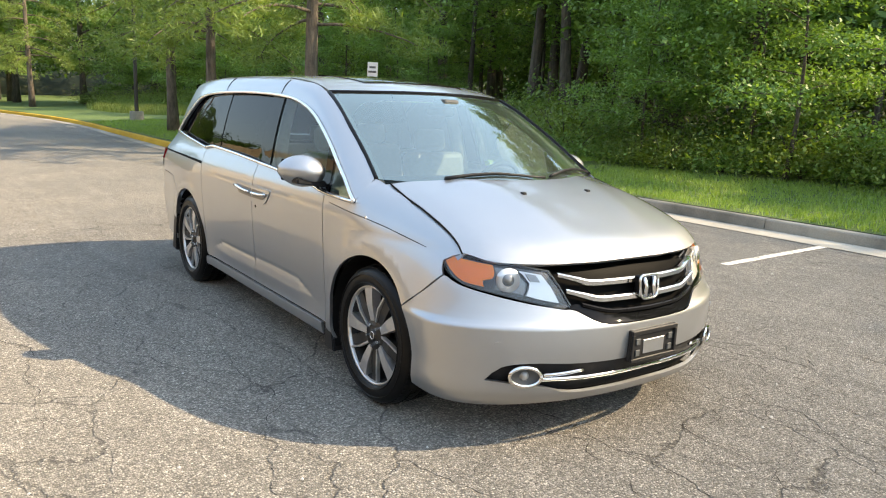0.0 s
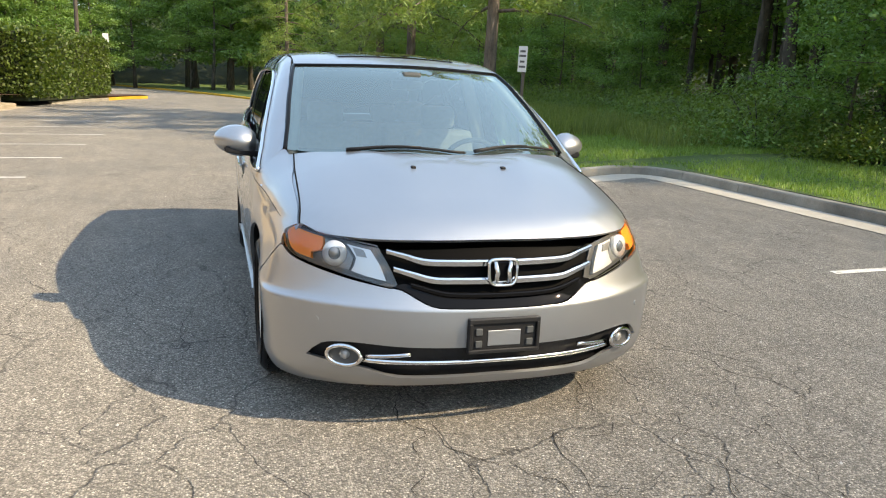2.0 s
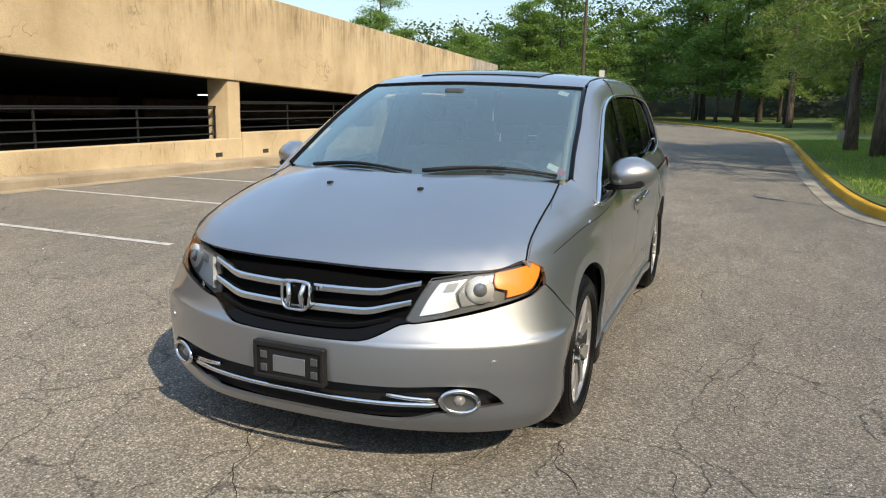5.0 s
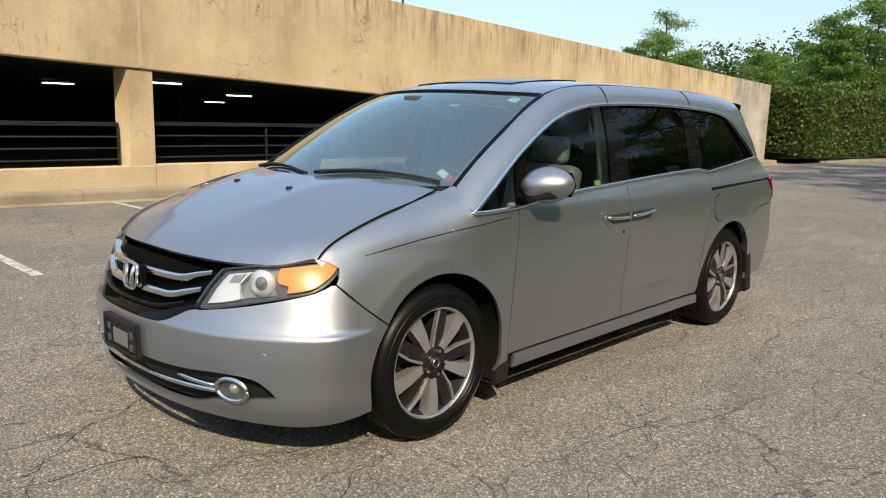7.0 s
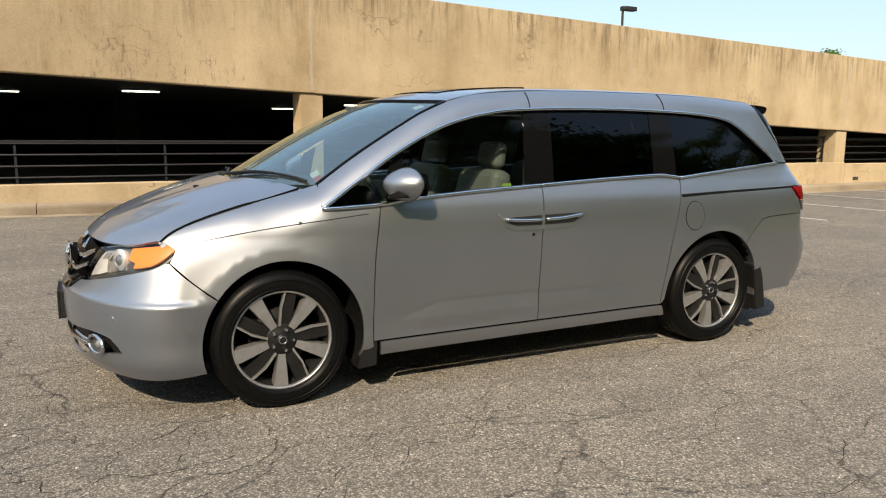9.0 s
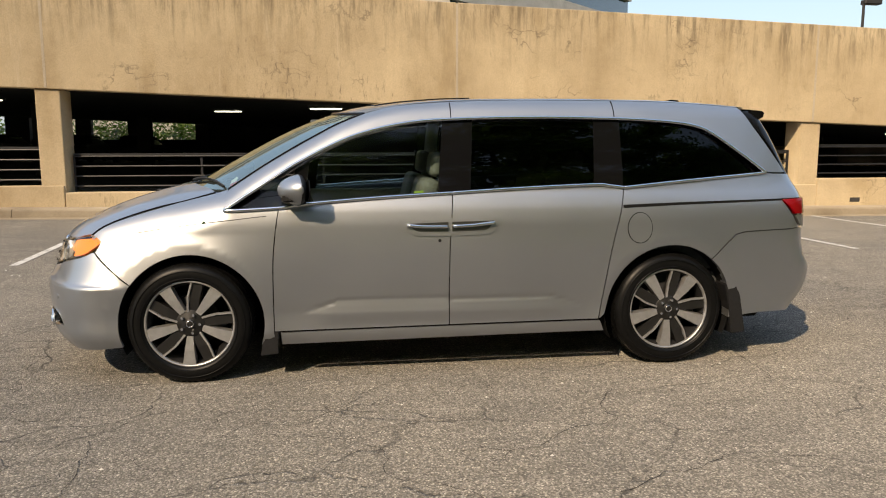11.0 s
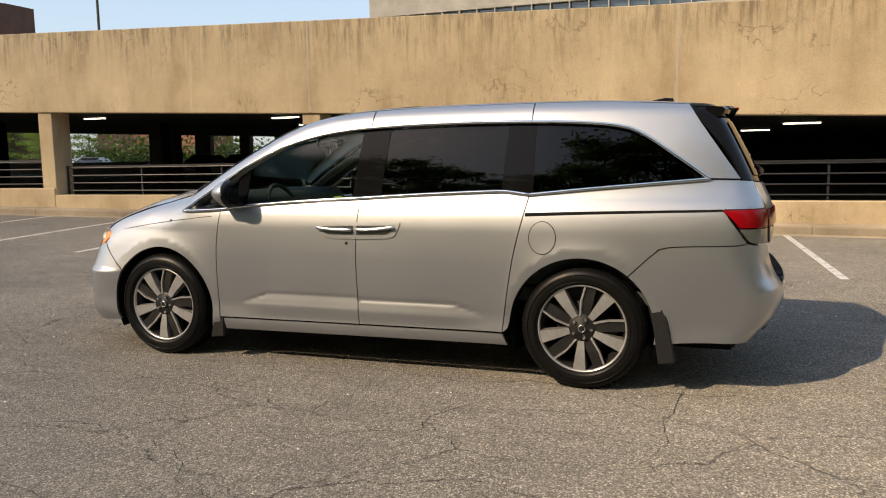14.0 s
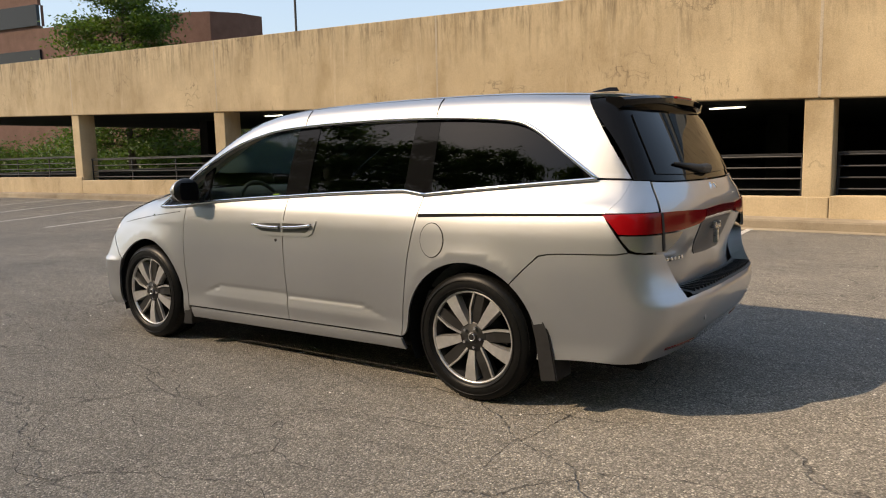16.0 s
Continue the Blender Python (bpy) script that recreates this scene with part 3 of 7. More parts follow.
def pine(h, bare, trunk_r, lean=0.0):
    """A tall pine: long bare trunk, drooping needle boughs above."""
    bend = [Vector((lean * h * t, 0.15 * math.sin(2.5 * t), h * t)) for t in np.linspace(0, 1, 10)]
    pieces = [tube(bend, [trunk_r * (1.3 if i == 0 else 1) * (1 - 0.75 * i / 9) for i in range(10)], 12)]
    cl = []
    for k in range(30):
        t = bare + (0.97 - bare) * (k / 30) ** 1.25
        i = min(int(t * 9), 8)
        base = bend[i].lerp(bend[i + 1], t * 9 - i)
        az = k * 2.4 + rng.uniform(-0.3, 0.3)
        ln = (1.0 - 0.6 * (t - bare) / (1 - bare)) * h * 0.30 * rng.uniform(0.7, 1.1)
        path = limb_path(base, az, ln, ln * 0.10, ln * rng.uniform(0.25, 0.55))
        pieces.append(tube(path, [0.05 * (1 - 0.17 * j) for j in range(6)], 5, False))
        for j in range(2, 6):
            for _ in range(3):
                cl.append(tuple(path[j] + Vector(rng.normal(size=3) * [0.25, 0.25, 0.12])))
    c = clumps(np.array(cl), 60, 0.19, 0.5)
    v, q = leaf_cards(c, 0.115, 0.13, 0.1)
    return gather(pieces), (v, q)


T_A = make_tree("broadleaf_tree", "leafy green broadleaf tree at the wood's edge", broadleaf(8.5, 3.0, 15, 46, 0.082, LEAF, 0.34), BARK, LEAF)
T_B = make_tree("broadleaf_tree", "slender green broadleaf tree in the wood", broadleaf(10.5, 3.2, 14, 46, 0.092, LEAF, 0.32, 0.16, 0.04), BARK, LEAF)
T_C = make_tree("young_tree", "young tree with pale green sprays of leaves", broadleaf(6.0, 2.7, 13, 80, 0.062, LEAF_B, 0.16, 0.06), BARK, LEAF_B)
T_D = make_tree("broadleaf_tree", "tall dark-trunked tree with a high crown", broadleaf(13.0, 3.8, 14, 46, 0.105, LEAF, 0.40, 0.29, 0.10), BARK, LEAF)
T_E = make_tree("broadleaf_tree", "tall full-crowned tree beyond the lawn", broadleaf(16.0, 4.2, 22, 44, 0.17, LEAF, 0.16, 0.25, 0.02), BARK, LEAF)
P_A = make_tree("pine_tree", "tall pine with a bare grey-brown trunk", pine(12.5, 0.25, 0.185), PINEBARK, NEEDLE)
P_B = make_tree("pine_tree", "leaning pine with a bare grey-brown trunk", pine(12.0, 0.27, 0.17, -0.10), PINEBARK, NEEDLE)


def bush_mesh(w, h, n, leaf, mat):
    """A loose bush: stems and leaves in a rough dome."""
    c = rng.normal(size=(n, 3)) * [w * 0.38, w * 0.38, h * 0.30]
    c[:, 2] = np.abs(c[:, 2]) + 0.05 + 0.25 * h * rng.uniform(0, 1, n)
    v, q = leaf_cards(c, leaf)
    stems = [tube([Vector((0, 0, 0)), Vector((math.cos(a) * w * 0.2, math.sin(a) * w * 0.2, h * 0.5)), Vector((math.cos(a) * w * 0.35, math.sin(a) * w * 0.35, h * 0.8))], [0.02, 0.014, 0.006], 4, False) for a in np.linspace(0, 6, 7)]
    return gather(stems), (v, q)


def make_bush(label, data, mat):
    (tv, tf), (v, q) = data
    t = thing("bush", label, "bush", "undergrowth bushes")
    link_mesh("stem", mesh_of("stem", tv, tf, BARK, True), t)
    link_mesh("foliage", np_mesh("foliage", v, q, mat), t)
    return t


B_A = make_bush("dense green bush of the undergrowth", bush_mesh(2.2, 1.5, 3200, 0.058, BUSH), BUSH)
B_B = make_bush("low pale green bush of the undergrowth", bush_mesh(2.4, 1.0, 2600, 0.052, LEAF_B), LEAF_B)
B_C = make_bush("tall dark green shrub under the trees", bush_mesh(2.4, 2.6, 3400, 0.09, LEAF), LEAF)


def plant(ob, x, y, turn, size, first=[]):
    """Sets a plant, or a copy of it, on the ground."""
    m = pose(x, y, lawn_z(x, y) - 0.05 if y > 3 else 0.0, 0, 0, turn)
    if ob.name not in first:
        first.append(ob.name)
        ob.matrix_basis = m
        ob.scale = (size, size, size)
        return ob
    c = copy_thing(ob, m)
    c.scale = (size, size, size)
    return c


# the three pines by the drive
plant(P_A, -12.75, 5.5, 40, 1.0)
plant(P_B, -18.9, 5.05, 180, 1.0)
plant(P_A, -21.8, 4.7, 200, 0.95)


def wood_edge(x):
    """Where the undergrowth begins."""
    return float(np.interp(x, [-60, -45, -30, -20, -12, -8, -4, 0, 10], [7.0, 9.0, 14.0, 13.2, 11.0, 9.6, 10.3, 11.2, 11.6]))


# undergrowth in a low ragged belt
for k in range(52):
    x = 3.0 - k * 1.1 + rng.uniform(-0.4, 0.4)
    e = wood_edge(x)
    plant((B_A, B_B, B_A)[k % 3], x, e + 0.7 + rng.uniform(-0.3, 0.9), rng.uniform(0, 360), rng.uniform(0.55, 1.0))
    plant((B_B, B_A)[k % 2], x + 0.5, e + 2.6 + rng.uniform(-0.5, 0.8), rng.uniform(0, 360), rng.uniform(0.7, 1.15))
    if k % 9 == 0:
        plant(B_C, x + 0.5, e + 4.6 + rng.uniform(-0.4, 0.6), rng.uniform(0, 360), rng.uniform(0.7, 1.0))
# young trees along the edge, taller ones behind with bare trunks
for k, (x, o, size) in enumerate(((-3.2, 0.6, 0.85), (-5.0, 2.6, 1.0), (-6.9, 1.6, 0.72), (-8.8, 4.6, 0.9), (-23.6, 3.0, 0.75), (-27.5, 3.4, 0.9), (-31, 2.6, 1.0), (-34.2, 3.4, 0.85), (-37.5, 2.6, 1.1), (-41, 3.0, 0.9), (-45, 2.4, 1.0), (-49, 3.0, 1.05), (-53, 3.0, 1.1))):
    plant(T_C, x, wood_edge(x) + o, 77.0 * k, size)
plant(T_D, -18.5, 18.1, 0, 1.0)
plant(T_D, -19.8, 20.7, 130, 0.95)
plant(T_D, -15.2, 17.0, 200, 0.9)
for d, kinds in ((6.8, (T_B, T_D, T_A)), (11.5, (T_B, T_D, T_B))):
    for k in range(18):
        x = -4.5 - k * 3.3 + rng.uniform(-1.0, 1.0)
        size = rng.uniform(0.85, 1.1) * (0.72 if x > -9 else 1.0)
        plant(kinds[k % 3], x, wood_edge(x) + d + rng.uniform(-1.2, 1.2), rng.uniform(0, 360), size)
# a tall row far off beyond the open lawn
for x, y, size in ((-31, 27.0, 1.0), (-23.5, 26.0, 1.0), (-18.5, 24.5, 1.05), (-14, 22.0, 1.2), (-9.5, 22.5, 1.3), (-5, 21.5, 1.18), (-1.0, 23.0, 1.08), (2.6, 26.0, 0.88), (6.0, 27.5, 0.84), (9.6, 26.5, 0.98), (13.2, 25.5, 1.05), (16.8, 24.0, 1.08), (20.5, 23, 1.12), (24, 22, 1.15), (28, 22, 1.1), (33, 23, 1.15), (38, 24, 1.2), (-52, 12, 1.0), (-58, 8.5, 1.0), (-64, 4.5, 1.1), (-70, 0.5, 1.1), (-77, -3.5, 1.1)):
    plant(T_E, x, y, 40.0 * x, size)
# woods beyond the drive's bend and behind the hedge
for k in range(46):
    a = rng.uniform(0, 1)
    x = -52 - 34 * rng.uniform(0, 1)
    y = -40 + 46 * a
    if y > -6 - (x + 56) * -0.35 and y < 4 - 0:
        if x > -66:
            continue
    plant(T_E if y < -8 else (T_B, T_D, T_A, P_A)[k % 4], x, y, rng.uniform(0, 360), rng.uniform(0.85, 1.15) * (0.50 if y < -20 else 0.62 if y < -8 else 1.0))
for k in range(16):
    plant((B_C, B_A)[k % 2], -50 - rng.uniform(0, 4), -44 + 2.1 * k, rng.uniform(0, 360), rng.uniform(0.9, 1.5))
plant(T_D, -58, -30, 10, 0.85)


def far_wood():
    """Distant woods as one mass of leaf sprays, high enough to close the view."""
    pts = []
    for _ in range(9500):
        side = rng.uniform()
        if side < 0.55:
            x, y, top = rng.uniform(-95, 45), rng.uniform(28, 40), 12
        else:
            x, y = rng.uniform(-105, -84), rng.uniform(-60, 40)
            top = float(np.interp(y, [-60, -38, -20, -4], [8.0, 11.0, 14.5, 18]))
        pts.append((x, y, rng.uniform(0.2, 1) ** 0.8 * top * (0.8 + 0.25 * math.sin(x * 0.35 + y * 0.3))))
    c = clumps(np.array(pts), 18, 0.75, 0.6)
    return leaf_cards(c, 0.27, 0.6)


fw = link_mesh("far_woods", np_mesh("far_woods", *far_wood(), FARLEAF))
tagged(fw, "dense green woods in the distance, leaves darkened for shade", "woods", kind="stuff")
# steep dark sheets added behind the woods to close bright sky gaps
hv, hf = grid_sheet(-115, 60, 60, 35, 62, 10, lambda x, y: -0.4 + 0.62 * (y - 35) + 0.9 * math.sin(x * 0.4) * min((y - 35) / 4, 1))
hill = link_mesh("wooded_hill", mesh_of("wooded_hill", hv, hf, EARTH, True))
tagged(hill, "added dark backdrop closing gaps behind the trees", "hill", kind="structure")
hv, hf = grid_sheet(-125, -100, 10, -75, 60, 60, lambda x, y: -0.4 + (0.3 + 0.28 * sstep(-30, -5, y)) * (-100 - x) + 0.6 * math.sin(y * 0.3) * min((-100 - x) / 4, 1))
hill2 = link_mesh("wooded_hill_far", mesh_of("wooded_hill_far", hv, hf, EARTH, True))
tagged(hill2, "added dark backdrop closing the view down the drive", "hill", kind="structure")


def blades(pts, height, width, mat, name):
    """Tufts of grass: bent blades."""
    n = len(pts)
    per = 4
    p = np.repeat(pts, per, 0) + np.append(rng.normal(size=(n * per, 2)) * height * 0.35, np.zeros((n * per, 1)), 1)
    a = rng.uniform(0, 2 * math.pi, n * per)
    d = np.stack([np.cos(a), np.sin(a), np.zeros(n * per)], 1)
    e = np.stack([-np.sin(a), np.cos(a), np.zeros(n * per)], 1)
    h = height * rng.uniform(0.5, 1.2, (n * per, 1))
    up = np.array([0, 0, 1.0])
    v = np.stack([p - e * width, p + e * width, p + d * h * 0.45 + up * h + e * width * 0.3, p + d * h * 0.45 + up * h - e * width * 0.3], 1).reshape(-1, 3)
    return np_mesh(name, v, np.arange(4 * n * per).reshape(-1, 4), mat)


gp_ = []
while len(gp_) < 34000:
    x, y = rng.uniform(-30, 10), rng.uniform(3.4, 11.5)
    if y < 6.95 and x > -6.7:
        continue
    if x < -6.5 and y < 3.5 + max(0, (x + 9) * 0.25):
        continue
    if x > -6.7 and x < -6.0 and y < 7.0:
        continue
    if y > wood_edge(x) + 0.6:
        continue
    if x < -12 and rng.uniform() < 0.5:
        continue
    gp_.append((x, y, lawn_z(x, y) - 0.005))
gr = link_mesh("grass", blades(np.array(gp_), 0.075, 0.007, GRASS, "grass"))
tagged(gr, "short mown green grass of the verge", "grass", kind="stuff")
mp_ = []
while len(mp_) < 9000:
    x, y = rng.uniform(-46, -8.5), rng.uniform(6.5, 15)
    if not (wood_edge(x) - 4.2 + (2.2 if x > -12 else 0) < y < wood_edge(x) + 1.0):
        continue
    mp_.append((x, y, lawn_z(x, y)))
mg = link_mesh("tall_grass", blades(np.array(mp_), 0.42, 0.010, MEADOW, "tall_grass"))
tagged(mg, "pale uncut tall grass before the trees", "grass", kind="stuff")

# clipped hedge beyond the garage
hp = []
for _ in range(16000):
    x, f = rng.uniform(-40.5, -28.9), rng.integers(0, 3)
    w = 1.3 * min(1.0, (x + 41.2) / 3.0)
    yc = -9.6 + 0.20 * (-28.9 - x)
    if f == 0:
        hp.append((x, yc + w + rng.normal() * 0.07, 0.3 + rng.uniform(0, 2.75)))
    elif f == 1:
        hp.append((x, yc + rng.uniform(-w, w), 3.02 + rng.normal() * 0.07 + 0.1 * math.sin(x * 1.7)))
    else:
        t = rng.uniform(-1, 1)
        hp.append((rng.choice([-28.85, -40.6]) + rng.normal() * 0.08, yc + t * w, 0.3 + rng.uniform(0, 2.75)))
hedge = thing("hedge", "dense clipped green hedge beside the garage", "hedge")
link_mesh("foliage", np_mesh("foliage", *leaf_cards(np.array(hp), 0.085, 0.6, 0.1), HEDGE), hedge)
# solid dark core in place of the shade among the hedge leaves
core = []
for i in range(24):
    x = -28.95 - 11.3 * i / 23
    w = 1.22 * min(1.0, (x + 41.2) / 3.0)
    yc = -9.6 + 0.20 * (-28.9 - x)
    core += [(x, yc - w, 0.15), (x, yc + w, 0.15), (x, yc + w, 2.9), (x, yc - w, 2.9)]
cf = [(4 * i + k, 4 * i + (k + 1) % 4, 4 * i + 4 + (k + 1) % 4, 4 * i + 4 + k) for i in range(23) for k in range(4)] + [(0, 1, 2, 3), (95, 94, 93, 92)]
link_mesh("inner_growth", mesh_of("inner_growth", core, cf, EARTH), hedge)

# ---- the van's shape: smooth solids that its panels are cut from ----
def curve(*knots):
    """A smooth curve through (x, y) knots, for arrays, with no overshoot."""
    k = np.array(sorted(knots), float)
    x, y = k[:, 0], k[:, 1]
    h = np.diff(x)
    d = np.diff(y) / h
    m = np.zeros(len(x))
    for i in range(1, len(x) - 1):
        if d[i - 1] * d[i] > 0:
            w1, w2 = 2 * h[i] + h[i - 1], h[i] + 2 * h[i - 1]
            m[i] = (w1 + w2) / (w1 / d[i - 1] + w2 / d[i])
    m[0], m[-1] = d[0], d[-1]

    def f(q):
        q = np.asarray(q, float)
        i = np.clip(np.searchsorted(x, q) - 1, 0, len(h) - 1)
        t = (np.clip(q, x[0], x[-1]) - x[i]) / h[i]
        r = y[i] * (1 + 2 * t) * (1 - t) ** 2 + m[i] * h[i] * t * (1 - t) ** 2 + y[i + 1] * t * t * (3 - 2 * t) + m[i + 1] * h[i] * t * t * (t - 1)
        return r + np.where(q < x[0], (q - x[0]) * m[0], 0) + np.where(q > x[-1], (q - x[-1]) * m[-1], 0)

    return f


def ramp01(a, b, x):
    t = np.clip((x - a) / (b - a), 0, 1)
    return t * t * (3 - 2 * t)


def smax(a, b, k):
    h = np.maximum(k - np.abs(a - b), 0) / k
    return np.maximum(a, b) + h * h * k * 0.25


WIDTH = curve((0.15, 0.90), (0.22, 0.955), (0.30, 0.975), (0.38, 0.973), (0.50, 0.983), (0.65, 0.996), (0.80, 1.003), (0.93, 1.0), (1.02, 0.987), (1.10, 0.957), (1.14, 0.938), (1.25, 0.905), (1.40, 0.853), (1.55, 0.792), (1.64, 0.752), (1.75, 0.69))
NARROW_LOW = curve((0.9, 0.0), (1.25, 0.0), (1.7, 0.0), (1.9, 0.006), (2.1, 0.010), (2.3, 0.055), (2.5, 0.19), (2.7, 0.40))
NARROW_HIGH = curve((0.5, 0.0), (0.9, 0.0), (1.2, 0.012), (1.4, 0.035), (1.7, 0.072), (1.95, 0.108), (2.1, 0.145), (2.3, 0.22), (2.5, 0.32), (2.7, 0.46))
NARROW_REAR = curve((-2.8, 0.18), (-2.6, 0.10), (-2.4, 0.055), (-2.2, 0.033), (-2.0, 0.02), (-1.6, 0.006), (-1.2, 0.0), (-0.8, 0.0))
HOOD = curve((2.62, 0.70), (2.50, 0.805), (2.40, 0.875), (2.28, 0.935), (2.1, 1.01), (1.8, 1.115), (1.6, 1.165), (1.3, 1.20), (0.6, 1.22), (-3.0, 1.22))
ROOF = curve((1.80, 1.04), (1.5, 1.222), (1.23, 1.374), (1.0, 1.492), (0.8, 1.580), (0.5, 1.668), (0.2, 1.712), (-0.2, 1.735), (-0.8, 1.742), (-1.4, 1.736), (-1.9, 1.712), (-2.2, 1.685), (-2.45, 1.655), (-2.7, 1.62))
FRONT = curve((0.10, 2.30), (0.18, 2.41), (0.24, 2.475), (0.30, 2.505), (0.40, 2.515), (0.52, 2.522), (0.588, 2.521), (0.600, 2.517), (0.616, 2.503), (0.68, 2.470), (0.75, 2.443), (0.85, 2.41), (0.95, 2.37), (1.1, 2.30))
REAR = curve((0.18, -2.36), (0.26, -2.46), (0.35, -2.535), (0.45, -2.61), (0.56, -2.642), (0.615, -2.645), (0.65, -2.628), (0.70, -2.60), (0.80, -2.575), (0.95, -2.57), (1.05, -2.562), (1.15, -2.53), (1.25, -2.485), (1.40, -2.41), (1.60, -2.30), (1.75, -2.21))


def side_y(x, z):
    """Half width of the body."""
    b = np.clip((z - 0.60) / 0.30, 0, 1)
    y = WIDTH(z) - NARROW_LOW(x) * (1 - b) - NARROW_HIGH(x) * b * (1 - 0.6 * ramp01(1.0, 1.2, z)) - NARROW_REAR(x) * (1 + 1.2 * ramp01(1.05, 1.25, z))
    for cx in (1.5, -1.5):
        r = np.hypot(x - cx, z - 0.37)
        y = y + 0.013 * np.where(r > 0.470, np.exp(-(np.maximum(r, 0.470) - 0.470) / 0.075), 1.0 - 1.5 * np.clip(0.470 - r, 0, 0.07)) * ramp01(0.10, 0.35, z)
    # ledge along the bumper's corner
    y = y + 0.021 * ramp01(1.84, 2.12, x) * ramp01(0.622, 0.598, z) * ramp01(0.2, 0.35, z)
    # pressed ledge low on the doors, tapering at both ends
    top = 0.470 - 0.30 * np.maximum(np.abs(x + 0.03) - 0.66, 0)
    amp = 0.012 * np.clip((top - 0.405) / 0.065, 0, 1)
    y = y + amp * np.where(z > 0.405, np.clip((top - z) / np.maximum(top - 0.405, 1e-4), 0, 1), ramp01(0.31, 0.405, z)) - 0.005 * np.clip(amp / 0.012, 0, 1) * np.exp(-(((z - top - 0.012) / 0.012) ** 2))
    return y


def lower_f(x, y, z):
    a = np.abs(y)
    s = a - side_y(x, z)
    crown = -0.012 + 0.065 * (a / 0.75) ** 2 + 0.05 * (a / 0.86) ** 8
    t = z - (HOOD(x) - crown * ramp01(0.9, 1.6, x))
    fr = x - (FRONT(z) - 0.235 * (a / 0.8) ** 2.5)
    re = (REAR(z) + 0.085 * (a / 0.8) ** 3.6) - x
    f = smax(s, t, 0.10)
    f = smax(f, fr, 0.12)
    f = smax(f, re, 0.10)
    return np.maximum(f, 0.17 - z)


def upper_f(x, y, z):
    a = np.abs(y)
    s = a - side_y(x, z)
    c = 0.45 * ramp01(-0.3, 0.8, x)
    t = z - (ROOF(x + c * a * a) + 0.006 - (0.036 - 0.016 * ramp01(0.2, 0.9, x)) * (a / 0.7) ** 2)
    re = (REAR(z) + 0.085 * (a / 0.75) ** 3.2) - x
    f = smax(s, t, 0.075)
    f = smax(f, re, 0.08)
    return np.maximum(f, 1.02 - z)


def body_f(x, y, z):
    return np.minimum(lower_f(x, y, z), upper_f(x, y, z))


def cast(f, p, d, far=4.0, steps=160):
    """First points where rays from p along d enter the solid f. Arrays of shape (n, 3)."""
    p, d = np.asarray(p, float), np.asarray(d, float)
    ts = np.linspace(0, far, steps)
    lo = np.full(len(p), np.nan)
    hi = np.full(len(p), np.nan)
    prev = f(*p.T)
    for i in range(1, steps):
        cur = f(*(p + ts[i] * d).T)
        hit = np.isnan(lo) & (cur <= 0) & (prev > 0)
        lo[hit], hi[hit] = ts[i - 1], ts[i]
        prev = cur
    for _ in range(17):
        mid = (lo + hi) / 2
        inside = f(*(p + mid[:, None] * d).T) <= 0
        hi = np.where(inside, mid, hi)
        lo = np.where(inside, lo, mid)
    return p + ((lo + hi) / 2)[:, None] * d


def grad(f, p):
    e = 0.004
    g = np.stack([f(p[:, 0] + e, p[:, 1], p[:, 2]) - f(p[:, 0] - e, p[:, 1], p[:, 2]),
                  f(p[:, 0], p[:, 1] + e, p[:, 2]) - f(p[:, 0], p[:, 1] - e, p[:, 2]),
                  f(p[:, 0], p[:, 1], p[:, 2] + e) - f(p[:, 0], p[:, 1], p[:, 2] - e)], 1)
    return g / np.maximum(np.linalg.norm(g, axis=1, keepdims=True), 1e-9)


# ---- van materials ----
def paint_mat():
    """Silver metallic under clear lacquer, with a little dust."""
    p = Mat("silver metallic paint", (0.46, 0.47, 0.485), 0.4, 0.92, Coat_Weight=1.0, Coat_Roughness=0.04)
    dust = p.noise(1.6, 5.0, 0.6, world_space=False)
    p.color(p.ramp(dust, [(0.3, (0.425, 0.44, 0.46)), (0.7, (0.45, 0.466, 0.486))]))
    p.rough(p.math("ADD", 0.41, p.math("MULTIPLY", dust, 0.06)))
    return p.m


def glass_mat(name, tint, rough=0.0, dark=0.0, film=0.0, gloss=0.95, sheen=(1, 1, 1)):
    """Thin tinted glass: clear film that mirrors at a slant."""
    g = Mat(name)
    g.t.nodes.remove(g.b)
    tr = g.node("ShaderNodeBsdfTransparent")
    tr.inputs["Color"].default_value = (*tint, 1)
    gl = g.node("ShaderNodeBsdfGlossy")
    gl.inputs["Roughness"].default_value = rough
    gl.inputs["Color"].default_value = (*sheen, 1)
    fr = g.node("ShaderNodeFresnel", IOR=1.52)
    mul = g.math("ADD", g.math("MULTIPLY", fr.outputs[0], gloss), dark)
    mx = g.node("ShaderNodeMixShader")
    g.link(mul, mx.inputs[0])
    if film:
        # a pale teal diffuse film, added in place of sky glare on the glass
        df = g.node("ShaderNodeBsdfDiffuse")
        df.inputs["Color"].default_value = (0.62, 0.72, 0.70, 1)
        m2 = g.node("ShaderNodeMixShader")
        g.link(g.math("MULTIPLY", film, g.math("ADD", 0.75, g.math("MULTIPLY", g.noise(2.5, 4.0, 0.6), 0.5))), m2.inputs[0])
        g.link(tr.outputs[0], m2.inputs[1])
        g.link(df.outputs[0], m2.inputs[2])
        g.link(m2.outputs[0], mx.inputs[1])
    else:
        g.link(tr.outputs[0], mx.inputs[1])
    g.link(gl.outputs[0], mx.inputs[2])
    g.link(mx.outputs[0], g.t.nodes["Material Output"].inputs["Surface"])
    return g.m


PAINT = paint_mat()
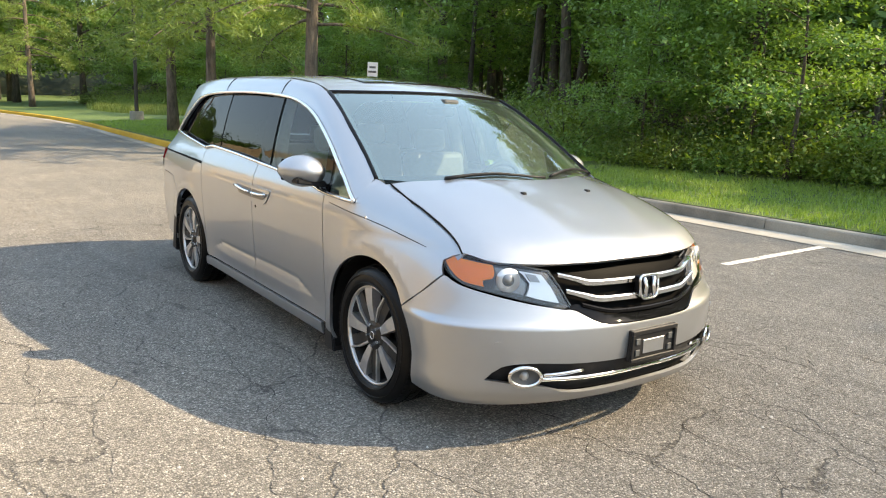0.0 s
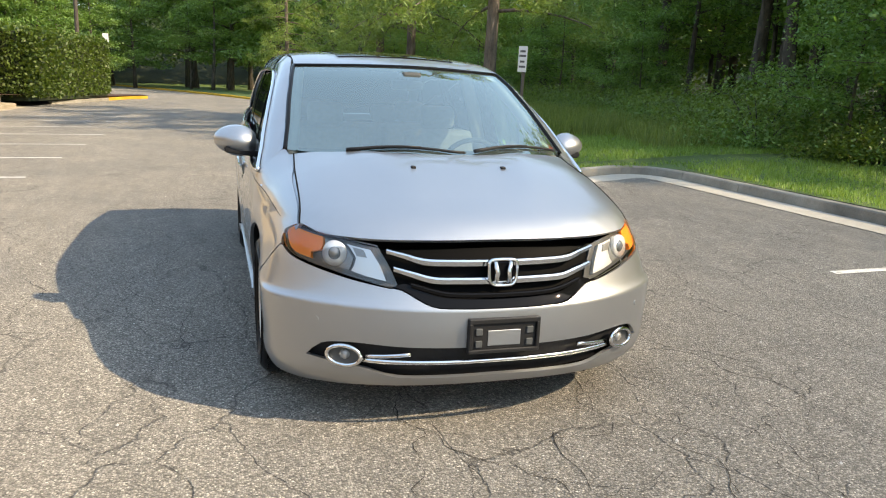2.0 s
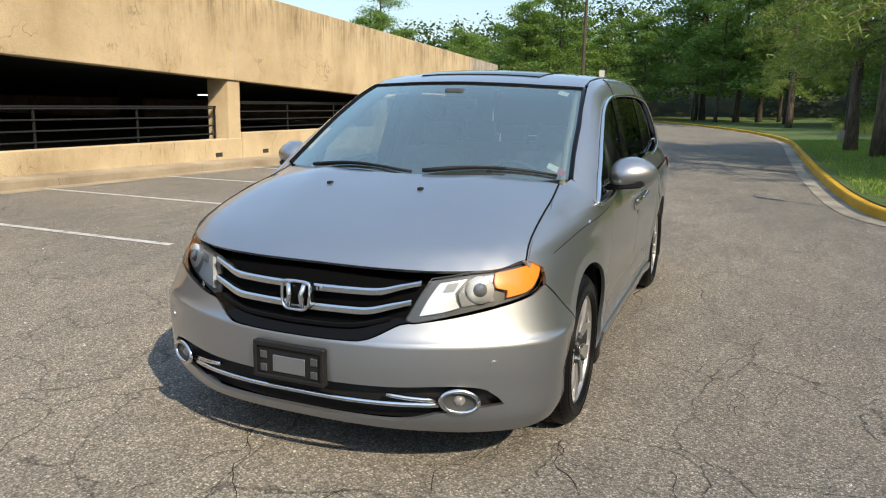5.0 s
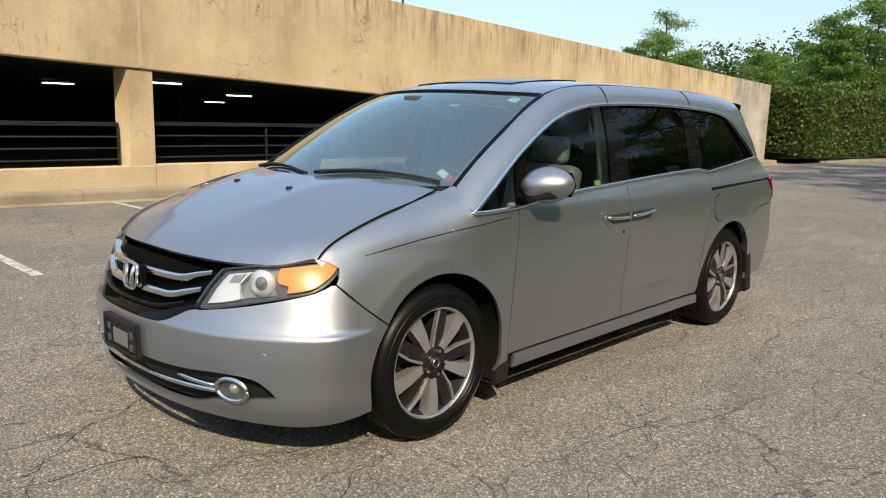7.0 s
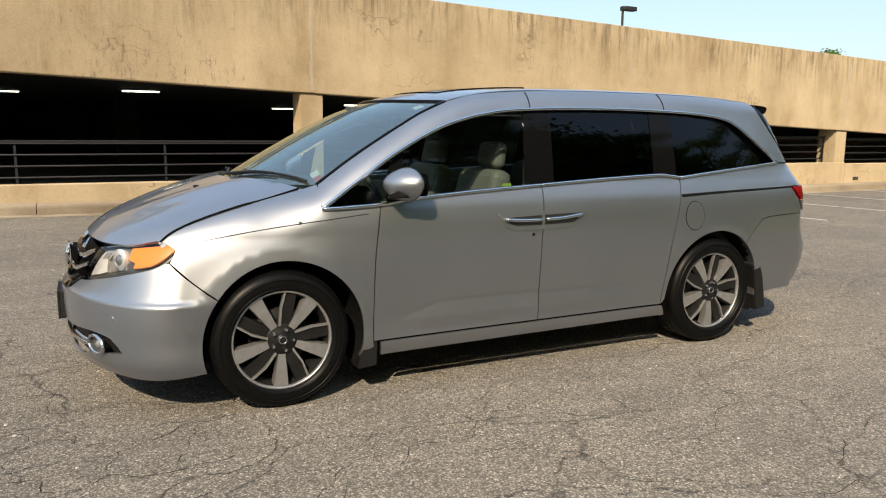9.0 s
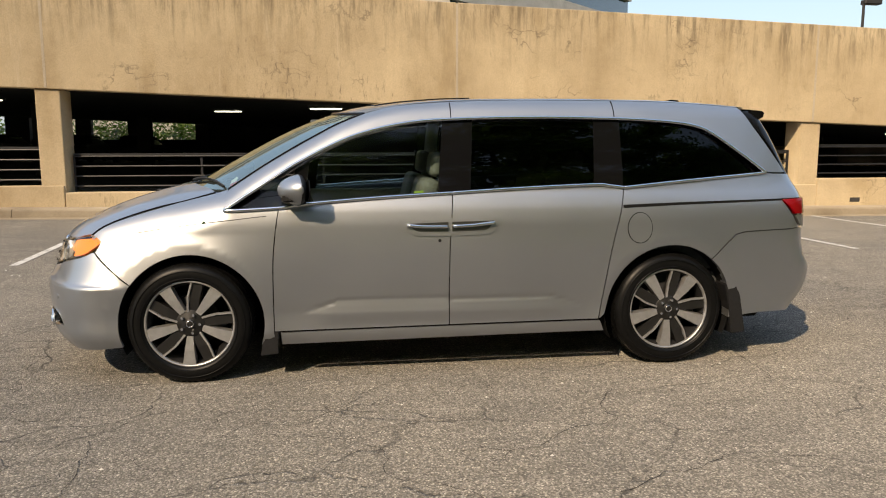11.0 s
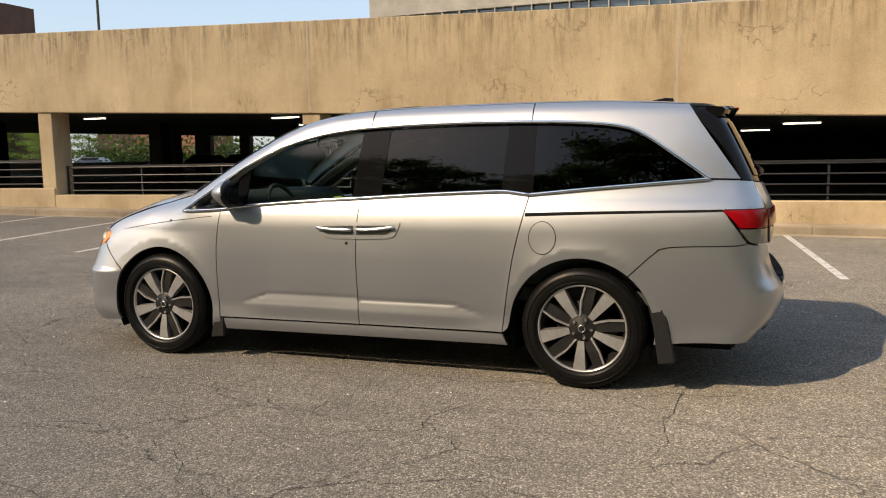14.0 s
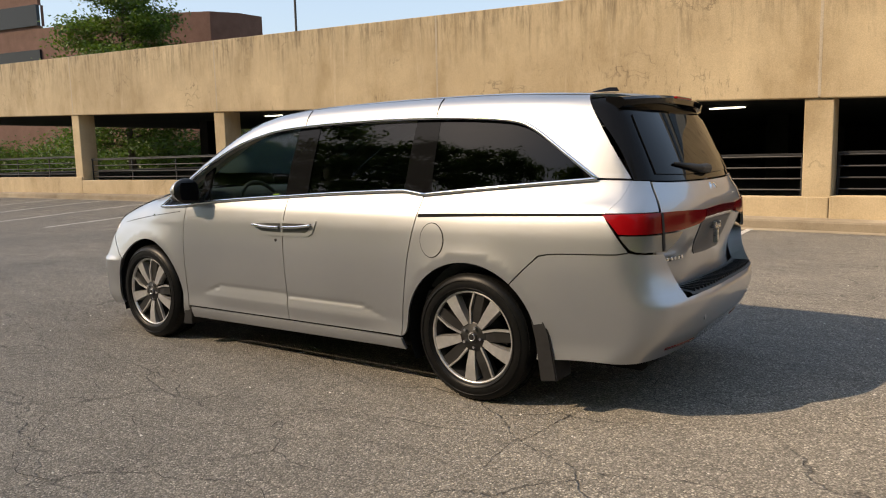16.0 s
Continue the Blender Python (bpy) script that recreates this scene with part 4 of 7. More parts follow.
GLASS = glass_mat("clear windscreen glass", (0.62, 0.74, 0.72), 0.0, 0.25, 0.05, 0.95, (0.88, 1.0, 0.95))
DOORGLASS = glass_mat("lightly tinted door glass", (0.60, 0.70, 0.68), 0.0, 0.0, 0.0, 0.6)
PRIVACY = glass_mat("dark privacy glass", (0.03, 0.032, 0.033), 0.0, 0.0, 0.0, 0.55)
LENS = glass_mat("clear lamp lens", (0.97, 0.975, 0.975), 0.02, 0.0)
CHROME = plain("chrome", (0.86, 0.86, 0.86), 0.12, 1.0)
SATIN = plain("satin metal", (0.62, 0.61, 0.60), 0.28, 1.0, 0.06)
GLOSSBLACK = plain("gloss black trim", (0.006, 0.006, 0.0065), 0.02, 0.0, Specular_IOR_Level=0.13)
TRIMBLACK = plain("black plastic", (0.016, 0.016, 0.017), 0.5, 0.0, 0.25, Specular_IOR_Level=0.3)
RUBBER = plain("tyre rubber", (0.0055, 0.0055, 0.0055), 0.40, 0.0, 0.25, Specular_IOR_Level=0.2)
GRILLEBLACK = plain("black grille plastic", (0.004, 0.004, 0.004), 0.5, 0.0, Specular_IOR_Level=0.03)
LINER = plain("dark wheel arch liner", (0.010, 0.010, 0.010), 0.8, Specular_IOR_Level=0.1)
AMBER = plain("amber lamp", (1.0, 0.30, 0.035), 0.3, 0.0)
REDLAMP = plain("red lamp", (0.24, 0.003, 0.006), 0.14, 0.0, Specular_IOR_Level=0.25)
DEEPRED = plain("deep red garnish", (0.13, 0.003, 0.007), 0.14, 0.0, Specular_IOR_Level=0.25)
CLEARLAMP = plain("clear ribbed lamp", (0.30, 0.295, 0.28), 0.2, 0.3, Coat_Weight=1.0)
DARKLENS = plain("dark clear lamp lens", (0.27, 0.27, 0.255), 0.14, 0.6)
# satin metal darkened in place of the shade in the handle pockets
SCOOP = plain("shaded handle recess", (0.17, 0.168, 0.165), 0.3, 0.9)
LAMPDARK = plain("dark grey lamp housing", (0.075, 0.077, 0.078), 0.35, 0.2)
PROJECTOR = plain("projector glass", (0.24, 0.25, 0.26), 0.04, 0.5)
LAMPGREY = plain("grey lamp bezel", (0.28, 0.285, 0.28), 0.26, 0.35)
REFLECTOR = plain("lamp reflector", (0.82, 0.82, 0.81), 0.26, 0.45)
GUNMETAL = plain("dark painted alloy and crease shade", (0.012, 0.0115, 0.011), 0.42, 0.0, 0.15)
MACHINED = plain("machined alloy", (0.62, 0.61, 0.60), 0.34, 0.8, 0.08)
LEATHER = plain("pale grey leather", (0.30, 0.285, 0.26), 0.55, 0.0, 0.12)
DASH = plain("charcoal dashboard", (0.065, 0.07, 0.072), 0.7, 0.0, 0.2)
BEIGE = plain("beige cabin trim", (0.52, 0.49, 0.43), 0.7, 0.0, 0.06)

van = thing("minivan", "silver metallic minivan with tinted rear windows parked on the asphalt", "minivan")


# ---- panels cut from the shape ----
def dense(runs, step=0.03):
    """A closed outline from runs of points; each run is a smooth curve, corners lie between runs."""
    out = []
    for r in runs:
        q = smooth_line(r, step) if len(r) > 2 else [(r[0][0] + (r[1][0] - r[0][0]) * t, r[0][1] + (r[1][1] - r[0][1]) * t) for t in np.linspace(0, 1, max(2, int(math.dist(r[0], r[1]) / step) + 1))]
        for p in q:
            if not out or math.dist(p, out[-1]) > 0.004:
                out.append((float(p[0]), float(p[1])))
    if math.dist(out[0], out[-1]) < 0.004:
        out.pop()
    return out


def shrink(loop, gap):
    """The outline drawn in by the gap."""
    n = len(loop)
    area = sum(loop[i][0] * loop[(i + 1) % n][1] - loop[(i + 1) % n][0] * loop[i][1] for i in range(n))
    s = 1 if area > 0 else -1
    out = []
    for i in range(n):
        a, b, c = Vector(loop[i - 1]), Vector(loop[i]), Vector(loop[(i + 1) % n])
        d1, d2 = (b - a).normalized(), (c - b).normalized()
        m = Vector((-(d1.y + d2.y), d1.x + d2.x))
        if m.length < 1e-6:
            m = Vector((-d1.y, d1.x))
        m.normalize()
        k = gap / max(m.dot(Vector((-d1.y, d1.x))), 0.35)
        out.append((b.x + s * m.x * k, b.y + s * m.y * k))
    return out


FSC, RSC = radians(1) * 1.15, radians(1) * 1.05


def project(uv, view, f, side=1):
    """Lays 2D points on the shape. Views: s side (x, z), t top (x, y), f front and r rear (turned degrees in metres, z)."""
    uv = np.array(uv, float)
    u, v = uv[:, 0], uv[:, 1].copy()
    n = len(u)
    for _ in range(40):
        if view == "s":
            o, d = np.stack([u, np.full(n, 1.6 * side), v], 1), np.tile([0.0, -side, 0.0], (n, 1))
        elif view == "t":
            o, d = np.stack([u, v, np.full(n, 2.2)], 1), np.tile([0.0, 0, -1], (n, 1))
        else:
            ax, k, sc = (1.2, 1, FSC) if view == "f" else (-1.4, -1, RSC)
            th = u / sc * math.pi / 180
            w = np.stack([k * np.cos(th), np.sin(th), np.zeros(n)], 1)
            o, d = np.array([ax, 0, 0]) + 1.9 * w, -w
            o[:, 2] = v
        p = cast(f, o, d, 1.9, 40)
        bad = np.isnan(p[:, 0])
        if not bad.any():
            break
        v[bad] -= 0.004
    return np.where(np.isnan(p), o, p)


def panel(name, runs, view, mat, parent=None, f=body_f, side=1, off=0.0, thick=0.018, gap=0.0032, space=0.05, holes=(), label="", off_fn=None, step=0.03):
    """One panel of the van: an outline laid on the shape, with turned-in edges."""
    conv = (lambda q: [(a * FSC, b) for a, b in q]) if view == "f" else (lambda q: [(a * RSC, b) for a, b in q]) if view == "r" else (lambda q: q)
    loop = shrink(dense([conv(r) for r in runs], step), gap)
    hs = [shrink(dense([conv(r) for r in h], step), -gap) for h in holes]
    uv, tris = fill_2d(loop, space, hs)
    p = project(uv, view, f, side)
    nrm = grad(f, p)
    o = np.full(len(p), off)
    if off_fn is not None:
        o = o + off_fn(p)
    p = p + nrm * o[:, None]
    # outward faces
    faces = []
    for t in tris:
        a, b, c = (p[i] for i in t[:3])
        faces.append(tuple(t) if np.dot(np.cross(b - a, c - a), nrm[t[0]]) > 0 else tuple(t[::-1]))
    if off_fn is not None:
        nv = np.zeros_like(p)
        for t in faces:
            m = np.cross(p[t[1]] - p[t[0]], p[t[2]] - p[t[0]])
            for i in t:
                nv[i] += m
        nrm = nv / np.maximum(np.linalg.norm(nv, axis=1, keepdims=True), 1e-12)
    count = {}
    for t in faces:
        for i in range(len(t)):
            e = (t[i], t[(i + 1) % len(t)])
            count[tuple(sorted(e))] = None if tuple(sorted(e)) in count else e
    verts = [tuple(q) for q in p]
    norms = [tuple(q) for q in nrm]
    for e in count.values():
        if e is None:
            continue
        a, b = e
        k = len(verts)
        verts += [tuple(p[b]), tuple(p[a]), tuple(p[a] - nrm[a] * thick), tuple(p[b] - nrm[b] * thick)]
        norms += [(0, 0, 0)] * 4
        faces.append((k, k + 1, k + 2, k + 3))
    me = mesh_of(name, verts, faces, mat, True)
    me.normals_split_custom_set_from_vertices(norms)
    return link_mesh(name, me, parent or van, label)


def both(name, runs, view, mat, **kw):
    """The same panel on both flanks."""
    made = [panel(name, runs, view, mat, side=1, **kw)]
    if view == "s":
        made.append(panel(name, runs, view, mat, side=-1, **kw))
    else:
        kw["holes"] = [[[(a, -b) for a, b in r] if view == "t" else [(-a, b) for a, b in r] for r in h] for h in kw.get("holes", ())]
        made.append(panel(name, [[(a, -b) for a, b in r] if view == "t" else [(-a, b) for a, b in r] for r in runs], view, mat, **kw))
    return made


def trim(name, pts, view, mat, r=0.008, f=body_f, side=1, off=0.004, parent=None, label="", n=8, flat=1.0):
    """A rounded strip laid along a line on the shape."""
    conv = (lambda a, b: (a * FSC, b)) if view == "f" else (lambda a, b: (a * RSC, b)) if view == "r" else (lambda a, b: (a, b))
    line = smooth_line([conv(*q) for q in pts], 0.03)
    p = project(line, view, f, side)
    nrm = grad(f, p)
    p = p + nrm * off
    v, fc = tube([Vector(q) for q in p], r, n)
    return link_mesh(name, mesh_of(name, v, fc, mat, True), parent or van, label)


def arc(cx, cz, r, a0, a1, n=22):
    return [(cx + r * math.cos(radians(a0 + (a1 - a0) * i / n)), cz + r * math.sin(radians(a0 + (a1 - a0) * i / n))) for i in range(n + 1)]


def top_z_at(x, y):
    return float(cast(body_f, [[x, y, 2.2]], [[0.0, 0, -1]], 2.0, 50)[0][2])


# seams in side view
DOOR_FRONT = [(1.005, 0.305), (1.005, 0.5), (0.998, 0.75), (0.975, 0.95), (0.957, 1.052)]
DOOR_MID = [(-0.062, 0.312), (-0.060, 0.60), (-0.066, 0.85), (-0.086, 1.128)]
DOOR_REAR = [(-1.022, 0.318), (-1.055, 0.55), (-1.098, 0.80), (-1.155, 1.03), (-1.182, 1.15)]
BELT_A = [(0.957, 1.052), (0.80, 1.072), (0.4, 1.102), (-0.086, 1.128)]
BELT_B = [(-0.086, 1.128), (-0.5, 1.151), (-0.98, 1.170), (-1.08, 1.164), (-1.182, 1.15)]
BELT_C = [(-1.182, 1.15), (-1.6, 1.188), (-2.19, 1.233)]
DLO_TOP = [(1.275, 1.037), (1.05, 1.185), (0.83, 1.322), (0.52, 1.470), (0.19, 1.552), (-0.16, 1.580), (-0.70, 1.590), (-1.19, 1.582), (-1.50, 1.566), (-1.70, 1.540), (-1.82, 1.493), (-2.0, 1.370), (-2.19, 1.233)]
DLO_NOSE = [(1.275, 1.037), (0.957, 1.052)]
HOOD_SIDE = [(2.062, 0.830), (1.94, 0.815), (1.617, 0.803), (1.347, 0.783), (1.262, 0.812)]
SCREEN_SIDE = [(1.262, 0.828), (1.05, 0.792), (0.85, 0.765), (0.62, 0.728), (0.44, 0.698)]
ROOF_SIDE = [(0.44, 0.694), (0.2, 0.684), (-0.3, 0.680), (-1.0, 0.678), (-1.6, 0.668), (-2.07, 0.645)]
hood_z = [(x, top_z_at(x, y)) for x, y in HOOD_SIDE]
screen_z = [(x, top_z_at(x, y)) for x, y in SCREEN_SIDE]
roof_z = [(x, top_z_at(x, y)) for x, y in ROOF_SIDE]
ARCH_F = arc(1.482, 0.365, 0.418, -18, 203)
ARCH_R = arc(-1.492, 0.368, 0.418, -14, 196)

def turned(x, z, view):
    """Degrees round the nose or the tail of a point of the flank."""
    p = project([(x, z)], "s", lower_f)[0]
    return math.degrees(math.atan2(p[1], p[0] - 1.2 if view == "f" else -1.4 - p[0]))


NOSE_ARCH = [(turned(x, z, "f"), z) for x, z in arc(1.482, 0.365, 0.418, 36, -18, 8)]
NOSE_SEAM = [(turned(x, z, "f"), z) for x, z in ((2.03, 0.80), (1.93, 0.70), arc(1.482, 0.365, 0.418, 36, 36, 1)[0])]
TAIL_ARCH = [(turned(x, z, "r"), z) for x, z in arc(-1.492, 0.368, 0.418, 130, 190, 8)]
TAIL_TOP = [(-2.388, 0.888), (-2.34, 0.874), (-1.98, 0.859), (-1.90, 0.820), arc(-1.492, 0.368, 0.418, 130, 130, 1)[0]]
TAIL_SEAM = [(turned(x, z, "r"), z) for x, z in TAIL_TOP]

# front wing: bumper seam, arch, door seam, screen pillar foot, bonnet edge
af = arc(1.482, 0.365, 0.418, 36, 200)
both("front_wing", [[(2.03, 0.80), (1.93, 0.70), af[0]], af, [af[-1], (1.01, 0.25), DOOR_FRONT[0]], DOOR_FRONT, [DOOR_FRONT[-1], (1.275, 1.037)], [(1.275, 1.037), (1.262, hood_z[-1][1] - 0.012)], [(x, z - 0.004) for x, z in hood_z[::-1]], [(hood_z[0][0], hood_z[0][1]), (2.0, 0.86), (2.03, 0.80)]], "s", PAINT, space=0.028)
fd = both("front_door", [DOOR_FRONT, BELT_A, DOOR_MID[::-1], [DOOR_MID[0], DOOR_FRONT[0]]], "s", PAINT, space=0.02)
sd = both("sliding_door", [DOOR_MID, BELT_B, DOOR_REAR[::-1], [DOOR_REAR[0], DOOR_MID[0]]], "s", PAINT, space=0.02)
both("rocker_panel", [[(0.97, 0.302), (-0.06, 0.309), (-1.03, 0.314)], [(-1.03, 0.314), (-1.06, 0.246)], [(-1.06, 0.246), (0.965, 0.226)], [(0.965, 0.226), (0.97, 0.302)]], "s", PAINT, off=0.014)
ar = [p for p in arc(-1.492, 0.368, 0.418, 12, 130)]
both("quarter_panel", [DOOR_REAR, BELT_C, [(-2.19, 1.233), (-2.355, 1.228)], [(-2.355, 1.228), (-2.33, 1.14), (-2.264, 1.062)], [(-2.264, 1.062), (-2.336, 0.962), (-2.388, 0.888)], TAIL_TOP, ar[::-1], [ar[0], (-1.06, 0.35), DOOR_REAR[0]]], "s", PAINT, space=0.03)
# window surround: screen pillar, roof rail and tail pillar in one pressing
both("roof_rail", [[(1.275, 1.045), *screen_z], roof_z, [roof_z[-1], (-2.135, 1.56), (-2.235, 1.41), (-2.357, 1.232)], [(-2.357, 1.232), (-2.19, 1.238)], [(x, z + 0.007) for x, z in DLO_TOP[::-1]]], "s", PAINT, space=0.04)
bonnet = panel("bonnet", [HOOD_SIDE[:-1], [(1.347, 0.783), (1.40, 0.66), (1.53, 0.42), (1.60, 0.2), (1.625, 0), (1.60, -0.2), (1.53, -0.42), (1.40, -0.66), (1.347, -0.783)], [(x, -y) for x, y in HOOD_SIDE[:-1]][::-1], [(2.062, -0.83), (2.19, -0.735), (2.30, -0.53), (2.36, -0.28), (2.375, 0), (2.36, 0.28), (2.30, 0.53), (2.19, 0.735), (2.062, 0.83)]], "t", PAINT,
               off_fn=lambda p: 0.010 * np.exp(-(((np.abs(p[:, 1]) - (0.34 + 0.22 * (1.9 - p[:, 0]).clip(-1, 1))) / 0.10) ** 2)) * ramp01(2.3, 2.0, p[:, 0]))
both("wing_ledge", [[(2.085, 0.80), (1.94, 0.775), (1.617, 0.762), (1.36, 0.742)], [(1.36, 0.742), (1.30, 0.83)], [(1.30, 0.83), (1.617, 0.862), (1.92, 0.862), (2.06, 0.856)], [(2.06, 0.856), (2.085, 0.80)]], "t", PAINT, f=lower_f, off=-0.007, thick=0.004)
ws = panel("windscreen", [SCREEN_SIDE, [(0.44, 0.698), (0.56, 0.45), (0.63, 0.2), (0.645, 0), (0.63, -0.2), (0.56, -0.45), (0.44, -0.698)], [(x, -y) for x, y in SCREEN_SIDE][::-1], [(1.262, -0.828), (1.40, -0.66), (1.54, -0.42), (1.625, -0.2), (1.65, 0), (1.625, 0.2), (1.54, 0.42), (1.40, 0.66), (1.262, 0.828)]], "t", GLASS, f=upper_f, off=-0.006, thick=0.004, label="tinted laminated windscreen")
roof = panel("roof", [ROOF_SIDE, [(-2.07, 0.645), (-2.20, 0.5), (-2.25, 0.25), (-2.262, 0), (-2.25, -0.25), (-2.20, -0.5), (-2.07, -0.645)], [(x, -y) for x, y in ROOF_SIDE][::-1], [(0.44, -0.694), (0.56, -0.45), (0.63, -0.2), (0.645, 0), (0.63, 0.2), (0.56, 0.45), (0.44, 0.694)]], "t", PAINT)
sunroof = panel("sunroof", [[(0.36, 0.40), (-0.28, 0.42)], [(-0.28, 0.42), (-0.30, 0), (-0.28, -0.42)], [(-0.28, -0.42), (0.36, -0.40)], [(0.36, -0.40), (0.40, 0), (0.36, 0.40)]], "t", GLOSSBLACK, off=0.006, label="dark glass sunroof")
both("cowl_panel", [[(1.34, 0.77), (1.395, 0.655), (1.525, 0.42), (1.60, 0.2), (1.62, 0.0)], [(1.62, 0), (1.70, 0)], [(1.70, 0), (1.64, 0.25), (1.53, 0.5), (1.38, 0.75)], [(1.38, 0.75), (1.34, 0.77)]], "t", TRIMBLACK, f=lower_f, off=-0.012)

for s in (1, -1):
    trim("screen_seal", [(x + 0.004, s * (y - 0.004)) for x, y in SCREEN_SIDE], "t", GLOSSBLACK, r=0.013, f=upper_f, off=-0.006)
    trim("bonnet_seam", [(x, s * y) for x, y in HOOD_SIDE[:-1]], "t", LINER, r=0.0045, off=-0.001)
trim("screen_seal", [(0.44, 0.694), (0.56, 0.45), (0.63, 0.2), (0.645, 0), (0.63, -0.2), (0.56, -0.45), (0.44, -0.694)], "t", GLOSSBLACK, r=0.012, f=upper_f, off=-0.006)

# front bumper with its wide lower opening
MOUTH = [[(37.5, 0.352), (34.5, 0.412), (28.4, 0.432), (17.4, 0.424), (0, 0.422), (-17.4, 0.424), (-28.4, 0.432), (-34.5, 0.412), (-37.5, 0.352)],
         [(-37.5, 0.352), (-30, 0.332), (-25.5, 0.318), (-20, 0.285), (-10, 0.288), (0, 0.292), (10, 0.288), (20, 0.285), (25.5, 0.318), (30, 0.332), (37.5, 0.352)]]
LAMP_LOW = [(46.8, 0.80), (44, 0.772), (38.2, 0.742), (29.9, 0.704), (22, 0.676)]
GRILLE_LOW = [(22, 0.676), (19.6, 0.670), (14.1, 0.612), (8.9, 0.602), (0, 0.600), (-8.9, 0.602), (-14.1, 0.612), (-19.6, 0.670), (-22, 0.676)]


def mir(q):
    return [(-a, b) for a, b in q][::-1]


bumper = panel("front_bumper", [LAMP_LOW, GRILLE_LOW, mir(LAMP_LOW), [(-46.8, 0.80), (-NOSE_SEAM[0][0], NOSE_SEAM[0][1])], [(-a, b) for a, b in NOSE_SEAM], [(-a, b) for a, b in NOSE_ARCH], [(-NOSE_ARCH[-1][0], NOSE_ARCH[-1][1]), (-44, 0.212), (-34, 0.210), (-24, 0.225), (-12, 0.238), (0, 0.242), (12, 0.238), (24, 0.225), (34, 0.210), (44, 0.212), NOSE_ARCH[-1]], NOSE_ARCH[::-1], NOSE_SEAM[::-1], [NOSE_SEAM[0], (46.8, 0.80)]], "f", PAINT, f=lower_f, holes=[MOUTH], space=0.024)
panel("lower_grille", [[(40, 0.46), (-40, 0.46)], [(-40, 0.46), (-40, 0.25)], [(-40, 0.25), (40, 0.25)], [(40, 0.25), (40, 0.46)]], "f", TRIMBLACK, f=lower_f, off=-0.045, label="black lower grille behind the bumper")
trim("chrome_strip", [(26.5, 0.352), (20, 0.352), (10, 0.354), (0, 0.356), (-10, 0.354), (-20, 0.352), (-26.5, 0.352)], "f", CHROME, r=0.011, f=lower_f, off=-0.012)
for s in (1, -1):
    trim("chrome_fin", [(s * 26, 0.372), (s * 22, 0.378), (s * 17.5, 0.390)], "f", CHROME, r=0.010, f=lower_f, off=-0.012)
# grille
panel("grille", [[(24.0, 0.836), (20, 0.848), (0, 0.862), (-20, 0.848), (-24.0, 0.836)], [(-24, 0.836), (-22, 0.676)], GRILLE_LOW[::-1], [(22, 0.676), (24, 0.836)]], "f", GRILLEBLACK, f=lower_f, off=-0.045, label="black grille")
panel("grille_chin", [GRILLE_LOW, [(-22, 0.676), (-19.3, 0.700), (-13.5, 0.655), (-9, 0.642), (0, 0.637), (9, 0.642), (13.5, 0.655), (19.3, 0.700), (22, 0.676)]], "f", GLOSSBLACK, f=lower_f, off=-0.006)


def wing_bar(name, pts, mat, h, depth, label=""):
    """A shaped grille bar: flat-fronted with a bevelled crown."""
    line = smooth_line([(a * FSC, b) for a, b in pts], 0.02)
    line = line + [(-a, b) for a, b in line[::-1]][1:]
    p = project(line, "f", lower_f)
    v, fc = [], []
    ring = [(-0.5, -1.0), (-0.5, -0.25), (-0.28, 0.0), (0.28, 0.0), (0.5, -0.25), (0.5, -1.0)]
    n = grad(lower_f, p)
    for q, m, (a, b) in zip(p, n, line):
        k = h * (1.0 - 0.35 * ramp01(15, 23, abs(a / FSC)))
        for zz, dd in ring:
            v.append(tuple(q + np.array([m[0], m[1], 0]) * (0.006 + depth * dd) + np.array([0, 0, zz * k])))
    m = len(ring)
    for i in range(len(p) - 1):
        for k in range(m - 1):
            a = i * m + k
            fc.append((a, a + m, a + m + 1, a + 1))
    bm = bmesh.new()
    vs = [bm.verts.new(q) for q in v]
    for q in fc:
        bm.faces.new([vs[i] for i in q])
    bmesh.ops.recalc_face_normals(bm, faces=bm.faces[:])
    return part(name, bm, mat, van, label)


wing_bar("grille_bar", [(23.2, 0.822), (19.5, 0.804), (15.6, 0.783), (10, 0.779), (0, 0.777)], CHROME, 0.034, 0.03, "chrome grille bar")
wing_bar("grille_bar", [(21.5, 0.752), (17.5, 0.729), (13.8, 0.709), (9, 0.706), (0, 0.704)], CHROME, 0.034, 0.03, "chrome grille bar")
wing_bar("grille_slat", [(18, 0.690), (13.0, 0.662), (9, 0.651), (0, 0.647)], GLOSSBLACK, 0.022, 0.02)
# emblem plate: a plain chrome frame with two slanted bars
em = []
for i in range(28):
    t = 2 * math.pi * i / 28
    c, s = math.cos(t), math.sin(t)
    w = abs(c) ** 0.45 * math.copysign(1, c) * (0.064 + 0.008 * s)
    h = abs(s) ** 0.45 * math.copysign(1, s) * 0.057
    em.append((2.478 - 0.10 * h, w, 0.748 + h))
emblem = link_mesh("emblem", mesh_of("emblem", *tube([Vector(q) for q in em + em[:2]], 0.0075, 8), CHROME, True), van, "chrome badge frame")
for s in (-1, 1):
    link_mesh("emblem_bar", mesh_of("emblem_bar", *tube([Vector((2.474, s * 0.037, 0.795)), Vector((2.483, s * 0.026, 0.75)), Vector((2.486, s * 0.032, 0.703))], [0.010, 0.012, 0.009], 8), CHROME, True), van)
part("emblem_back", box_bm(2.425, 2.466, -0.058, 0.058, 0.695, 0.80, 0.012, 2), GLOSSBLACK, van)

